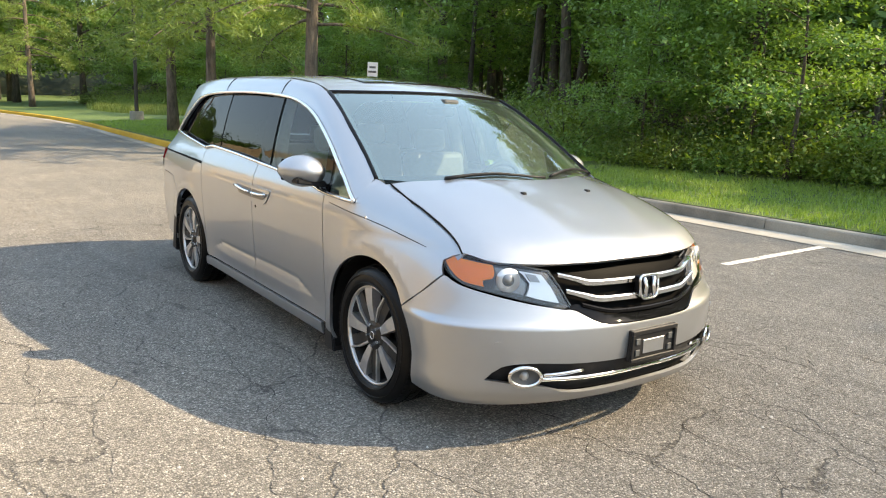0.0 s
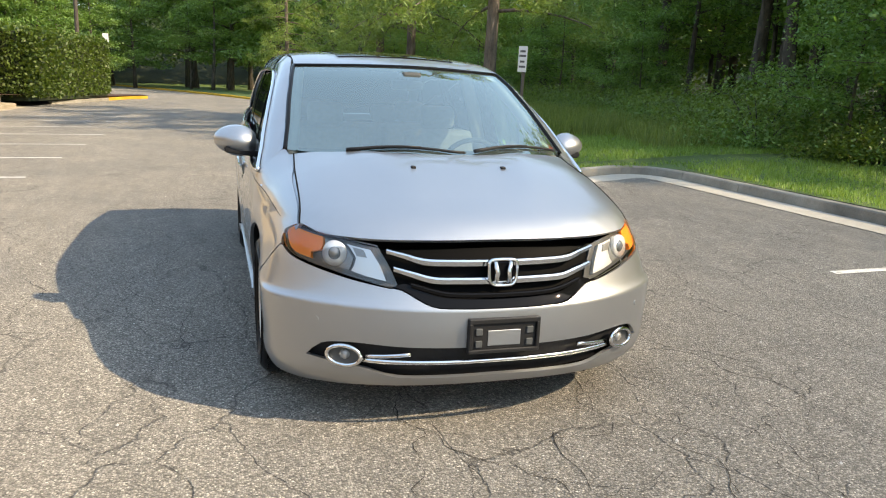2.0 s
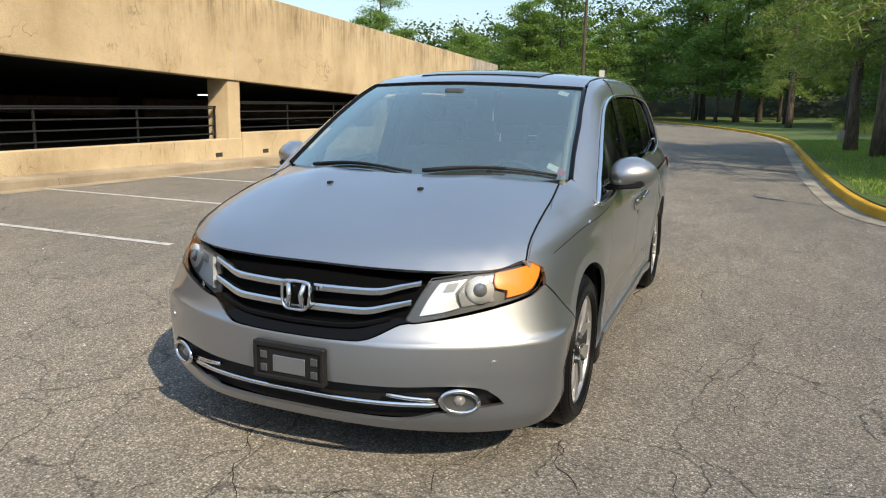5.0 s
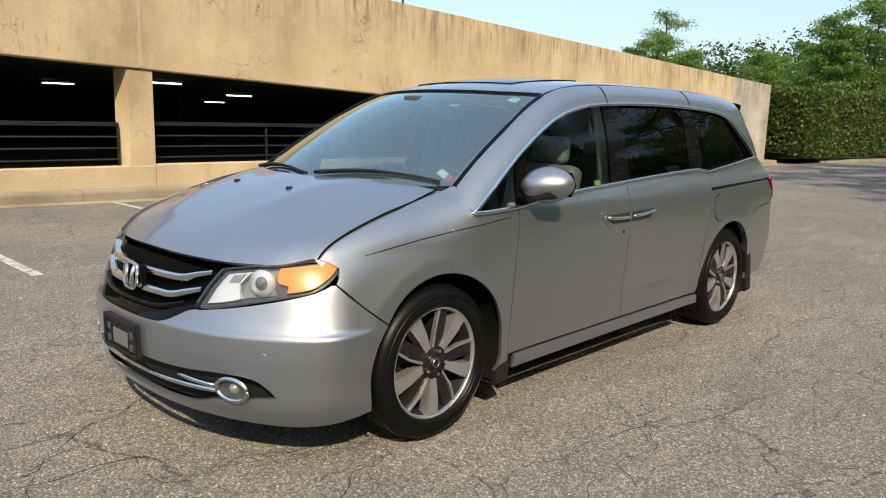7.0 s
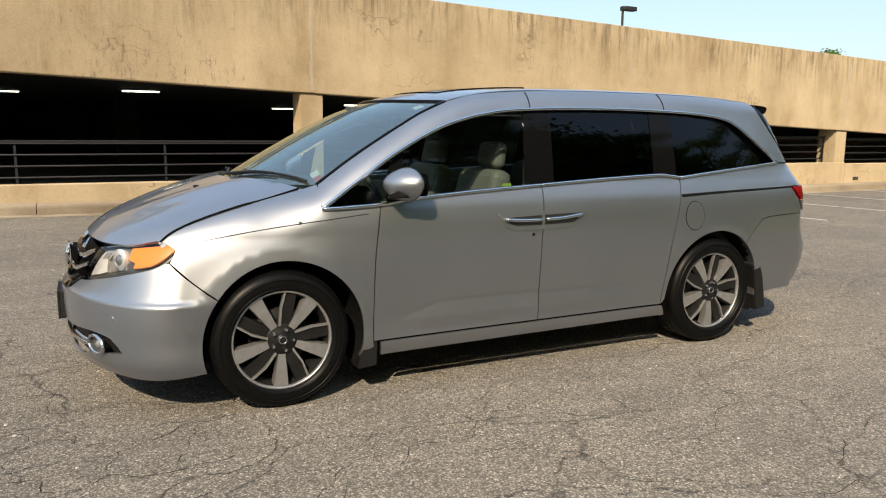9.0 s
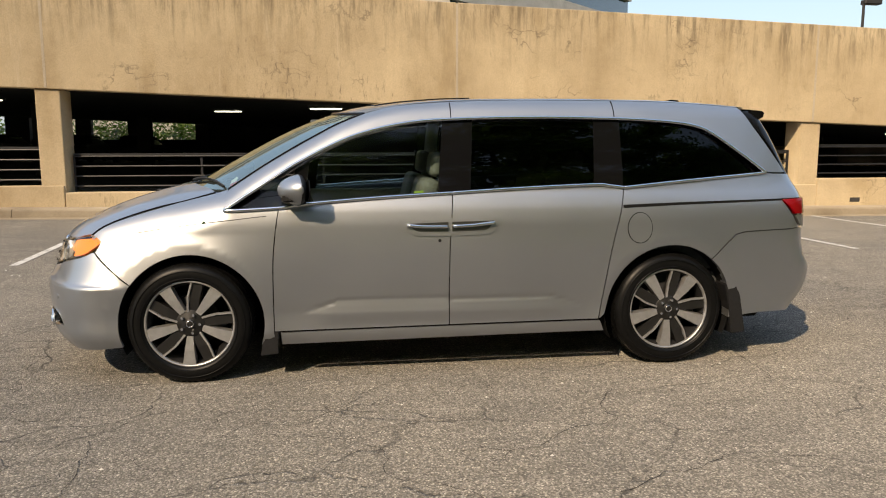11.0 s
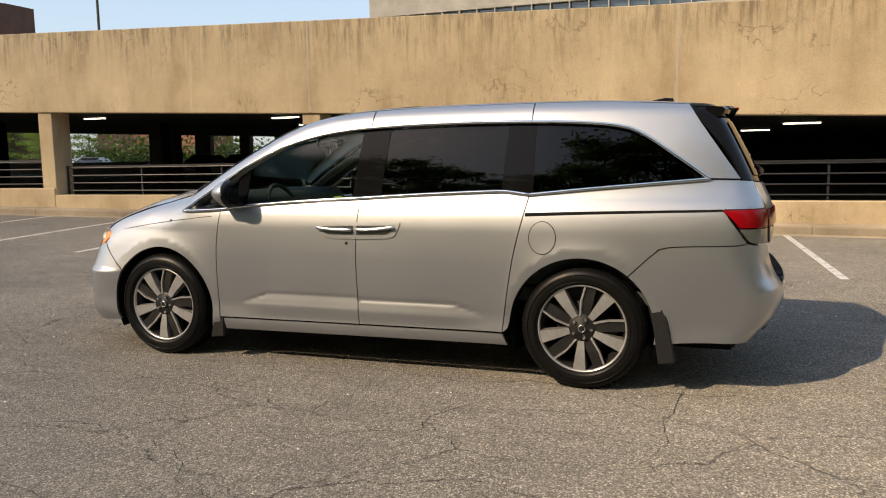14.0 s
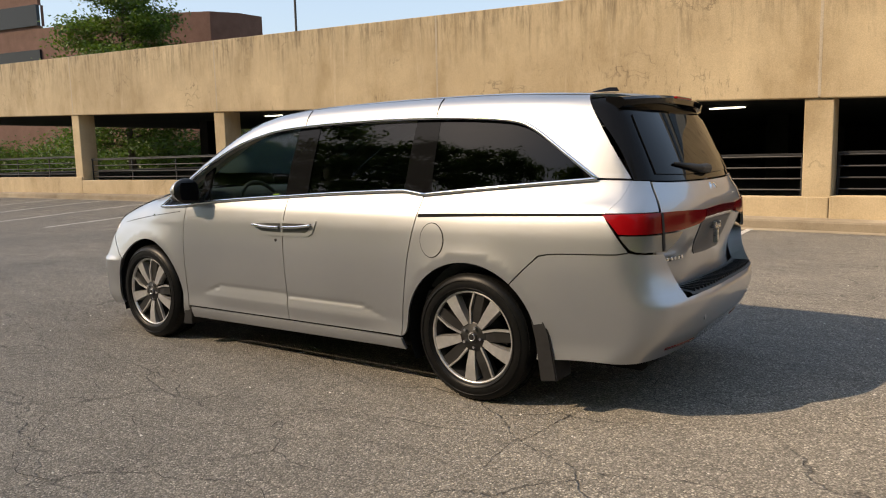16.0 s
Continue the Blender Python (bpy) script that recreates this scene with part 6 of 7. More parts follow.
    for q in mf[:-2]:
        if all(mv[k][0] < 0.862 - 0.05 * (abs(mv[k][1]) - 0.955) / 0.235 for k in q):
            back.faces.new([vs[k] for k in q])
    for q in [q for q in back.verts if not q.link_faces]:
        back.verts.remove(q)
    for q in back.verts:
        q.co.x -= 0.004
    bmesh.ops.recalc_face_normals(back, faces=back.faces[:])
    mirror = part("door_mirror", bm, PAINT, van, "silver door mirror", smooth=True)
    part("mirror_frame", back, TRIMBLACK, mirror, smooth=True)
    gm = [(0.812 - 0.05 * (y - 0.955) / 0.235, s * y, z) for y, z in [(0.99, 1.095), (1.15, 1.105), (1.172, 1.16), (1.15, 1.225), (1.0, 1.222), (0.985, 1.16)]]
    # gloss black glass, in place of a dark reflection
    link_mesh("mirror_glass", mesh_of("mirror_glass", gm + [(x - 0.006, y, z) for x, y, z in gm], [tuple(range(6)), tuple(range(11, 5, -1))] + [(k, (k + 1) % 6, 6 + (k + 1) % 6, 6 + k) for k in range(6)], GLOSSBLACK), mirror)
    lo = [(0.80, s * 0.94, 1.075), (0.90, s * 0.93, 1.07), (0.93, s * 1.02, 1.085), (0.93, s * 1.13, 1.10), (0.82, s * 1.14, 1.10), (0.80, s * 1.02, 1.085)]
    bm = bmesh.new()
    vs = [bm.verts.new(q) for q in lo] + [bm.verts.new((x, y, z + 0.035)) for x, y, z in lo]
    bm.faces.new(vs[:6])
    bm.faces.new(vs[:5:-1])
    for k in range(6):
        bm.faces.new((vs[k], vs[(k + 1) % 6], vs[6 + (k + 1) % 6], vs[6 + k]))
    bmesh.ops.recalc_face_normals(bm, faces=bm.faces[:])
    bmesh.ops.bevel(bm, geom=bm.edges[:], offset=0.008, segments=2, affect="EDGES")
    part("mirror_base", bm, TRIMBLACK, mirror)

# washer jets, wipers, fin
for s in (1, -1):
    z = top_z_at(1.80, s * 0.24)
    part("washer_jet", box_bm(1.785, 1.815, s * 0.24 - 0.012, s * 0.24 + 0.012, z - 0.004, z + 0.012, 0.005, 2), TRIMBLACK, van)


def wiper(a, b):
    """A wiper: arm from its spindle a to the blade's middle, blade from there to b."""
    pa, pb = np.array(a), np.array(b)
    line = [pa + (pb - pa) * t for t in np.linspace(0, 1, 9)]
    pts = []
    for q in line:
        pts.append(Vector((q[0], q[1], float(cast(body_f, [[q[0], q[1], 2.2]], [[0.0, 0, -1]], 2.0, 50)[0][2]) + 0.006)))
    return pts


for a, b in (((1.575, 0.16), (1.30, 0.76)), ((1.47, -0.52), (1.60, 0.10))):
    pts = wiper(a, b)
    w = link_mesh("wiper_blade", mesh_of("wiper_blade", *tube(pts, 0.0075, 6), TRIMBLACK, True), van)
    arm = [p + Vector((0.016, -0.006, 0.006)) for p in pts[:6]]
    link_mesh("wiper_arm", mesh_of("wiper_arm", *tube(arm, [0.010, 0.009, 0.008, 0.007, 0.006, 0.005], 6), TRIMBLACK, True), w)
rwp = [Vector((-2.495, 0.02, 1.262)), Vector((-2.49, 0.15, 1.268)), Vector((-2.475, 0.32, 1.285)), Vector((-2.455, 0.46, 1.30))]
rwi = link_mesh("rear_wiper", mesh_of("rear_wiper", *tube(rwp, [0.03, 0.022, 0.014, 0.008], 8), TRIMBLACK, True), van, "black rear wiper")
fin = [(-1.78, 0.0, 1.735), (-1.86, 0.022, 1.732), (-1.86, -0.022, 1.732), (-1.90, 0.0, 1.756), (-1.96, 0.018, 1.730), (-1.96, -0.018, 1.730), (-1.95, 0, 1.752)]
bm = bmesh.new()
for q in fin:
    bm.verts.new(q)
bmesh.ops.convex_hull(bm, input=bm.verts[:])
part("roof_fin", bm, GLOSSBLACK, van)

# floor pan, arch liners
under = join(box_bm(-2.36, 2.28, -0.60, 0.60, 0.20, 0.62, 0.03), box_bm(-1.02, 0.98, -0.90, 0.90, 0.235, 0.60, 0.03), box_bm(-2.35, -1.95, -0.85, 0.85, 0.34, 0.66, 0.03))
part("underbody", under, LINER, van)
part("engine_bay", box_bm(1.15, 2.26, -0.62, 0.62, 0.40, 0.80, 0.05), LINER, van)
part("bumper_beam", box_bm(2.0, 2.30, -0.72, 0.72, 0.26, 0.62, 0.06), LINER, van)
# unseen tray added to stop sunlight leaking under the bumper
part("light_block_tray", join(box_bm(1.85, 2.40, -0.50, 0.50, 0.222, 0.25, 0.01), box_bm(1.85, 2.24, -0.74, 0.74, 0.218, 0.248, 0.01)), LINER, van)
for cx in (1.485, -1.492):
    for s in (1, -1):
        a = arc(cx, 0.367, 0.424, -25, 205, 30)
        v = [(x, s * 0.60, z) for x, z in a] + [(x, s * 0.965, z) for x, z in a]
        n = len(a)
        f = [(i, i + 1, n + i + 1, n + i) for i in range(n - 1)]
        hub = [(cx, s * 0.60, 0.37)]
        f += [(i, i + 1, 2 * n) for i in range(n - 1)]
        link_mesh("arch_liner", mesh_of("arch_liner", v + hub, f, LINER), van)

# ---- wheels ----
def lathe(profile, n=56):
    """Turns (radius, y) points about the axle."""
    m = len(profile)
    v = [(r * math.cos(2 * math.pi * i / n), y, r * math.sin(2 * math.pi * i / n)) for i in range(n) for r, y in profile]
    f = [(i * m + k, i * m + k + 1, ((i + 1) % n) * m + k + 1, ((i + 1) % n) * m + k) for i in range(n) for k in range(m - 1)]
    return v, f


def spoke_face(a0, a1, r0, r1, w0, w1, y0, y1, depth, lean=0.0):
    """One tapered spoke, its face towards +y, from the hub radius r0 to the rim r1."""
    v = []
    for r, w, y in ((r0, w0, y0), ((r0 + r1) / 2, (w0 + w1) / 2, (y0 + y1) / 2 + 0.006), (r1, w1, y1)):
        a = a0 + (a1 - a0) * (r - r0) / (r1 - r0)
        c, s = math.cos(a), math.sin(a)
        for t, yy in ((-1, y), (1, y), (1.15, y - depth), (-1.15, y - depth)):
            v.append((r * c - s * w * t, yy, r * s + c * w * t))
    f = []
    for k in range(2):
        o = 4 * k
        f += [(o, o + 1, o + 5, o + 4), (o + 1, o + 2, o + 6, o + 5), (o + 3, o, o + 4, o + 7)]
    f.append((8, 9, 10, 11))
    return v, f


def wheel_thing():
    """A wheel about the axle at the origin, outer face towards +y."""
    w = new("wheel")
    w.empty_display_size = 0.1
    R = 0.366
    prof = [(0.260, -0.006), (0.266, 0.008), (0.276, 0.016), (0.300, 0.020), (0.330, 0.014), (0.349, 0.0), (0.359, -0.016), (0.3645, -0.034), (R, -0.060), (0.3665, -0.115), (R, -0.170), (0.365, -0.196), (0.350, -0.228), (0.300, -0.245), (0.245, -0.235)]
    tyre = link_mesh("tyre", mesh_of("tyre", *lathe(prof, 80), RUBBER, True), w, "black tyre with a low raised sidewall band")
    for rr in (0.280, 0.322):
        link_mesh("sidewall_band", mesh_of("sidewall_band", *lathe([(rr - 0.003, 0.012), (rr - 0.001, 0.0215), (rr + 0.001, 0.0215), (rr + 0.003, 0.012)], 80), RUBBER, True), tyre)
    tv, tf = [], []
    for i in range(64):
        a = 2 * math.pi * i / 64
        for y0, y1, lag in ((-0.055, -0.012, 0.0), (-0.098, -0.066, 0.02), (-0.160, -0.128, 0.03), (-0.212, -0.172, 0.05)):
            k = len(tv)
            for r in (0.352, 0.3705 if -0.20 < y0 < -0.06 else 0.3665):
                for aa, yy in ((a + lag, y0), (a + lag + 0.066, y0), (a + lag + 0.074, y1), (a + lag + 0.008, y1)):
                    rr = r - (0.006 if yy > -0.02 else 0.0)
                    tv.append((rr * math.cos(aa), yy, rr * math.sin(aa)))
            tf += [(k + 4, k + 5, k + 6, k + 7), (k, k + 1, k + 5, k + 4), (k + 1, k + 2, k + 6, k + 5), (k + 2, k + 3, k + 7, k + 6), (k + 3, k, k + 4, k + 7)]
    tr = link_mesh("tread", mesh_of("tread", tv, tf, RUBBER), tyre)
    tr["kind"] = "stuff"
    rim = link_mesh("rim", mesh_of("rim", *lathe([(0.228, -0.18), (0.222, -0.10), (0.236, -0.05), (0.249, -0.016), (0.253, -0.008)], 72), TRIMBLACK, True), w, "alloy rim, machined faces over dark spokes")
    link_mesh("rim_lip", mesh_of("rim_lip", *lathe([(0.248, -0.022), (0.251, -0.005), (0.254, 0.001), (0.261, 0.002), (0.266, -0.004)], 72), MACHINED, True), rim)
    for k in range(5):
        a = radians(90 + 72 * k)
        # dark spoke with two bright edges, then a bright tapered blade beside it
        v, f = spoke_face(a, a, 0.05, 0.252, 0.026, 0.030, -0.022, -0.016, 0.06)
        link_mesh("spoke_dark", mesh_of("spoke_dark", v, f, GUNMETAL), rim)
        v, f = spoke_face(a - 0.36, a - 0.135, 0.075, 0.252, 0.0058, 0.0052, -0.012, -0.004, 0.02)
        link_mesh("spoke_edge", mesh_of("spoke_edge", v, f, MACHINED), rim)
        v, f = spoke_face(a + 0.48, a + 0.475, 0.076, 0.252, 0.018, 0.038, -0.012, -0.004, 0.05)
        link_mesh("spoke", mesh_of("spoke", v, f, MACHINED), rim)
        b = a + radians(10)
        p = Vector((0.057 * math.cos(b), 0, 0.057 * math.sin(b)))
        part("lug_nut", cyl_bm(p + Vector((0, -0.03, 0)), p + Vector((0, 0.002, 0)), 0.0115, 0.0085, 6), CHROME, rim)
    link_mesh("hub", mesh_of("hub", *lathe([(0.0, -0.010), (0.034, -0.010), (0.040, -0.014), (0.078, -0.016), (0.088, -0.022), (0.092, -0.06)], 36), GUNMETAL, True), rim)
    link_mesh("hub_cap", mesh_of("hub_cap", *lathe([(0.0, -0.001), (0.022, -0.001), (0.030, -0.004), (0.033, -0.012)], 28), GUNMETAL, True), rim)
    link_mesh("cap_ring", mesh_of("cap_ring", *lathe([(0.017, -0.001), (0.018, 0.0012), (0.021, 0.0012), (0.022, -0.001)], 24), SATIN, True), rim)
    link_mesh("brake_disc", mesh_of("brake_disc", *lathe([(0.05, -0.085), (0.160, -0.085), (0.160, -0.11), (0.05, -0.11)], 40), TRIMBLACK, True), w)
    part("brake_caliper", box_bm(-0.205, -0.12, -0.14, -0.06, -0.06, 0.06, 0.012, 2), TRIMBLACK, w)
    link_mesh("wheel_back", mesh_of("wheel_back", *lathe([(0.0, -0.16), (0.228, -0.165)], 40), LINER), w)
    return w


wheel = wheel_thing()
wheel.matrix_basis = pose(1.5, 0.966, 0.366, 0, -12, 0)
wheel.parent = van
for x, s, a in ((-1.5, 1, -12), (1.5, -1, 40), (-1.5, -1, 15)):
    m = pose(x, s * 0.966, 0.366, 0, a, 0) if s > 0 else pose(x, s * 0.966, 0.366, 0, a, 180)
    copy_thing(wheel, m)

# ---- cabin ----
part("cabin_floor", box_bm(-2.1, 0.94, -0.84, 0.84, 0.50, 0.58), DASH, van)
dash_v, dash_f = [], []
for i in range(13):
    y = -0.80 + 1.60 * i / 12
    w = 0.25 * (y / 0.8) ** 2
    dash_v += [(1.52 - w * 1.2, y, 1.13), (1.30 - w * 0.7, y, 1.155), (1.02 - w * 0.2, y, 1.14), (0.92, y, 1.08), (0.90, y, 0.85), (1.0, y, 0.58)]
for i in range(12):
    for k in range(5):
        a = i * 6 + k
        dash_f.append((a, a + 1, a + 7, a + 6))
link_mesh("dashboard", mesh_of("dashboard", dash_v, dash_f, DASH, True), van)
wc = Vector((0.80, 0.40, 1.03))
ax = Vector((-0.90, 0, 0.42)).normalized()
e1, e2 = Vector((0, 1, 0)), ax.cross(Vector((0, 1, 0)))
ringp = [wc + 0.185 * (e1 * math.cos(t) + e2 * math.sin(t)) for t in np.linspace(0, 2 * math.pi * 33 / 32, 34)]
steer = link_mesh("steering_wheel", mesh_of("steering_wheel", *tube(ringp, 0.016, 8), DASH, True), van)
part("wheel_boss", cyl_bm(wc - ax * 0.03, wc + ax * 0.02, 0.07, 0.06, 16), DASH, steer)
part("steering_column", cyl_bm(wc - ax * 0.03, wc - ax * 0.30, 0.04, 0.05, 12), DASH, steer)
part("centre_console", box_bm(0.55, 1.0, -0.16, 0.16, 0.55, 1.0, 0.04, 2), DASH, van)


def seat(x, y, w, back=1.18):
    """Cushion, backrest and headrest."""
    c = part("seat", join(box_bm(x - 0.02, x + 0.50, y - w / 2, y + w / 2, 0.60, 0.80, 0.06, 3)), LEATHER, van)
    bm = box_bm(-0.07, 0.07, -w / 2, w / 2, 0, back - 0.66, 0.055, 3)
    bm.transform(pose(x + 0.03, y, 0.70, 0, -14, 0))
    part("backrest", bm, LEATHER, c)
    for yy in ([y] if w < 0.8 else [y - w / 3.2, y + w / 3.2]):
        bm = box_bm(-0.045, 0.045, -0.13, 0.13, 0, 0.17, 0.04, 3)
        bm.transform(pose(x - 0.13, yy, back + 0.03, 0, -8, 0))
        part("headrest", bm, LEATHER, c)


seat(0.10, 0.42, 0.52)
seat(0.10, -0.42, 0.52)
seat(-0.85, 0.45, 0.50)
seat(-0.85, -0.45, 0.50)
seat(-1.70, 0.0, 1.30, 1.12)
part("headliner", box_bm(-2.1, 0.35, -0.60, 0.60, 1.645, 1.66, 0.004), BEIGE, van)
for s in (1, -1):
    pts = [Vector((x - 0.02, s * (y - 0.045), top_z_at(x, y) - 0.045)) for x, y in SCREEN_SIDE]
    link_mesh("pillar_trim", mesh_of("pillar_trim", *tube(pts, 0.032, 8), BEIGE, True), van)
    link_mesh("belt_post", mesh_of("belt_post", *tube([Vector((-0.10, s * 0.80, 1.05)), Vector((-0.14, s * 0.74, 1.35)), Vector((-0.16, s * 0.66, 1.62))], 0.05, 8), BEIGE, True), van)
    part("door_card", box_bm(-0.9, 0.92, min(s * 0.86, s * 0.90), max(s * 0.86, s * 0.90), 0.60, 1.06, 0.01), BEIGE, van)
    part("door_card", box_bm(-2.1, -1.0, min(s * 0.80, s * 0.84), max(s * 0.80, s * 0.84), 0.60, 1.12, 0.01), DASH, van)
part("rear_view_mirror", box_bm(0.66, 0.69, -0.11, 0.11, 1.49, 1.55, 0.02, 2), DASH, van)
part("camera_housing", box_bm(0.66, 0.80, -0.06, 0.06, 1.555, 1.60, 0.015, 2), DASH, van)
part("tail_trim", box_bm(-2.36, -2.2, -0.62, 0.62, 0.60, 1.15, 0.03), DASH, van)
# stickers on the glass
WHITEPAPER = plain("white paper", (0.75, 0.75, 0.73), 0.6)
STICKERRED = plain("red paper", (0.55, 0.04, 0.03), 0.6)
STICKERGREEN = plain("yellow-green paper", (0.45, 0.62, 0.10), 0.6)
panel("door_tag", [[(0.145, 1.128), (0.085, 1.132)], [(0.085, 1.132), (0.085, 1.162)], [(0.085, 1.162), (0.145, 1.158)], [(0.145, 1.158), (0.145, 1.128)]], "s", STICKERGREEN, f=upper_f, off=-0.030, thick=0.002, gap=0.0, off_fn=lambda p: -0.07 * np.clip(1.60 - p[:, 2], 0, 0.6), label="yellow-green tag on the door glass")
for x, y, w, h, mt in ((0.60, 0.60, 0.03, 0.06, WHITEPAPER), (1.262, 0.722, 0.026, 0.04, WHITEPAPER), (1.262, 0.768, 0.018, 0.04, STICKERRED)):
    z = top_z_at(x, y)
    z2 = top_z_at(x - h, y)
    v = [(x, y - w, top_z_at(x, y - w) - 0.012), (x, y + w, top_z_at(x, y + w) - 0.012), (x - h, y + w, top_z_at(x - h, y + w) - 0.012), (x - h, y - w, top_z_at(x - h, y - w) - 0.012)]
    link_mesh("inspection_sticker", mesh_of("inspection_sticker", v, [(0, 1, 2, 3)], mt), van)

# ---- small things round the lot ----
def text_bars(parent, at, w, rows, mat):
    """Unreadable lines of writing as plain bars, on a plate facing +x in its own axes."""
    for z, wid in rows:
        bm = box_bm(0.0, 0.002, -wid * w / 2, wid * w / 2, z - 0.018, z + 0.018)
        bm.transform(at)
        part("lettering_bar", bm, mat, parent)


WHITESIGN = plain("white sign face", (0.62, 0.62, 0.60), 0.45, 0.0, 0.05)
SIGNDARK = plain("dark lettering", (0.05, 0.05, 0.055), 0.5)
GREYMETAL = plain("weathered bronze paint", (0.045, 0.04, 0.035), 0.5, 0.3, 0.2)
sign = thing("parking_sign", "white parking sign on a leaning black post", "sign", at=pose(-7.42, 4.18, 0.2, 0, 2.2, 0))
part("post", box_bm(-0.025, 0.025, -0.025, 0.025, -0.2, 2.05, 0.004), BLACKSTEEL, sign)
bm = box_bm(-0.002, 0.002, -0.15, 0.15, 1.62, 2.07, 0.0015)
bm.transform(pose(0.0, -0.03, 0, 0, 0, -82))
plate = part("plate", bm, WHITESIGN, sign, "white sign plate with dark lettering")
text_bars(plate, pose(0.0, -0.033, 0, 0, 0, -82), 0.26, ((1.98, 0.7), (1.90, 0.9), (1.80, 0.6), (1.71, 0.85)), SIGNDARK)

# lamp standard by the drive
lamp = thing("street_lamp", "dark lamp post on a concrete footing", "street lamp", at=pose(-29.5, 5.35, 0.25))
part("footing", cyl_bm((0, 0, -0.2), (0, 0, 0.45), 0.30, 0.28, 20), GREYCON, lamp)
part("pole", cyl_bm((0, 0, 0.4), (0, 0, 8.0), 0.085, 0.06, 12), GREYMETAL, lamp)
part("lamp_head", box_bm(-0.9, 0.1, -0.2, 0.2, 7.95, 8.15, 0.03), GREYMETAL, lamp)
# pole and small sign past the island
pole = thing("utility_pole", "tall grey wooden pole beyond the hedge", "pole", at=pose(-46.0, -9.0, 0.0))
part("shaft", cyl_bm((0, 0, -0.2), (0, 0, 9.5), 0.14, 0.10, 12), BARK, pole)
ws2 = thing("road_sign", "small white sign on a thin post by the island", "sign", at=pose(-41.6, -6.9, 0.2, 0, 0, 8))
part("post", box_bm(-0.02, 0.02, -0.02, 0.02, -0.1, 3.1), GALV, ws2)
part("plate", box_bm(0.02, 0.026, -0.16, 0.16, 2.85, 3.35, 0.002), WHITESIGN, ws2)
# lamps on the upper deck
for x, y, top, a in ((-21.8, -25.0, 7.4, 180), (26.5, -25.0, 13.0, 0)):
    dl = thing("deck_lamp", "dark lamp post on the garage roof deck", "street lamp", "deck lamps", at=pose(x, y, 3.0, 0, 0, a))
    part("pole", cyl_bm((0, 0, 0), (0, 0, top - 3.0), 0.07, 0.06, 10), GREYMETAL, dl)
    part("lamp_head", box_bm(-0.05, 0.75, -0.18, 0.18, top - 3.05, top - 2.85, 0.03), GREYMETAL, dl)
# the roof deck reuses the darkened interior concrete
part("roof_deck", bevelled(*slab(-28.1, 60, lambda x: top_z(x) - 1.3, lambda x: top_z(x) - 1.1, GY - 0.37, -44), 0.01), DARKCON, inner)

# ceiling lights in the garage
TUBE = Mat("glowing lamp tube", (0.9, 0.9, 0.8), 0.4)
TUBE.b.inputs["Emission Color"].default_value = (1.0, 0.96, 0.74, 1)
TUBE.b.inputs["Emission Strength"].default_value = 2.2
for x, y in ((8.6, -12.6), (10.6, -17.5), (1.0, -14.0), (4.1, -18.5), (-8.0, -17.0), (-11.0, -24.0), (-15.5, -14.5), (-4.3, -14.0), (-3.6, -19.0), (16.5, -14.0), (-20.0, -19.0)):
    z = low_z(x) + 0.10
    cl = thing("ceiling_light", "lit strip light under the garage ceiling", "ceiling light", "garage strip lights", at=pose(x, y, z))
    part("housing", box_bm(-0.45, 0.45, -0.09, 0.09, -0.02, 0.03, 0.008), BLACKSTEEL, cl)
    part("tube", box_bm(-0.40, 0.40, -0.06, 0.06, -0.055, -0.022, 0.01), TUBE.m, cl)


def parked_car(x, y, turn, color, length=4.5):
    """A plain saloon for the garage's shade."""
    c = thing("parked_car", "parked car in the shade of the garage", "car", "cars in the garage", at=pose(x, y, 0.42 + 0.008 * x, 0, 0, turn))
    m = plain("parked car paint", color, 0.3, 0.2)
    prof = [(-length / 2, 0.35), (-length / 2 + 0.05, 0.85), (-length * 0.33, 0.95), (-length * 0.2, 1.38), (length * 0.12, 1.42), (length * 0.27, 0.98), (length * 0.46, 0.85), (length / 2, 0.6), (length / 2 - 0.03, 0.3)]
    bm = bmesh.new()
    l, r = ([bm.verts.new((px, s * (0.86 if pz < 1.0 else 0.62), pz)) for px, pz in prof] for s in (1, -1))
    bm.faces.new(l)
    bm.faces.new(r[::-1])
    for k in range(len(prof)):
        bm.faces.new((l[k], r[k], r[(k + 1) % len(prof)], l[(k + 1) % len(prof)]))
    bmesh.ops.recalc_face_normals(bm, faces=bm.faces[:])
    bmesh.ops.bevel(bm, geom=bm.edges[:], offset=0.05, segments=2, affect="EDGES")
    part("body", bm, m, c)
    part("window_band", box_bm(-length * 0.22, length * 0.16, -0.74, 0.74, 1.02, 1.33, 0.05), GLOSSBLACK, c)
    for wx in (-length * 0.31, length * 0.31):
        for s in (1, -1):
            part("wheel", cyl_bm((wx, s * 0.68, 0.31), (wx, s * 0.88, 0.31), 0.31, n=20), RUBBER, c)


for x, y, col in ((11.5, -36.5, (0.03, 0.03, 0.035)), (14.5, -36.8, (0.02, 0.02, 0.02)), (18.5, -36.5, (0.05, 0.02, 0.02)), (24.0, -37.0, (0.03, 0.03, 0.03)), (21.2, -36.6, (0.03, 0.03, 0.04)), (26.6, -37.0, (0.02, 0.02, 0.024)), (29.4, -36.8, (0.025, 0.02, 0.02))):
    parked_car(x, y, 90 + rng.uniform(-3, 3), col)

parked_car(48.0, -46.0, 8.0, (0.75, 0.75, 0.74))

# buildings beyond the garage
BRICK = concrete_mat("brown brick band", (0.16, 0.078, 0.052), (0.23, 0.118, 0.082))
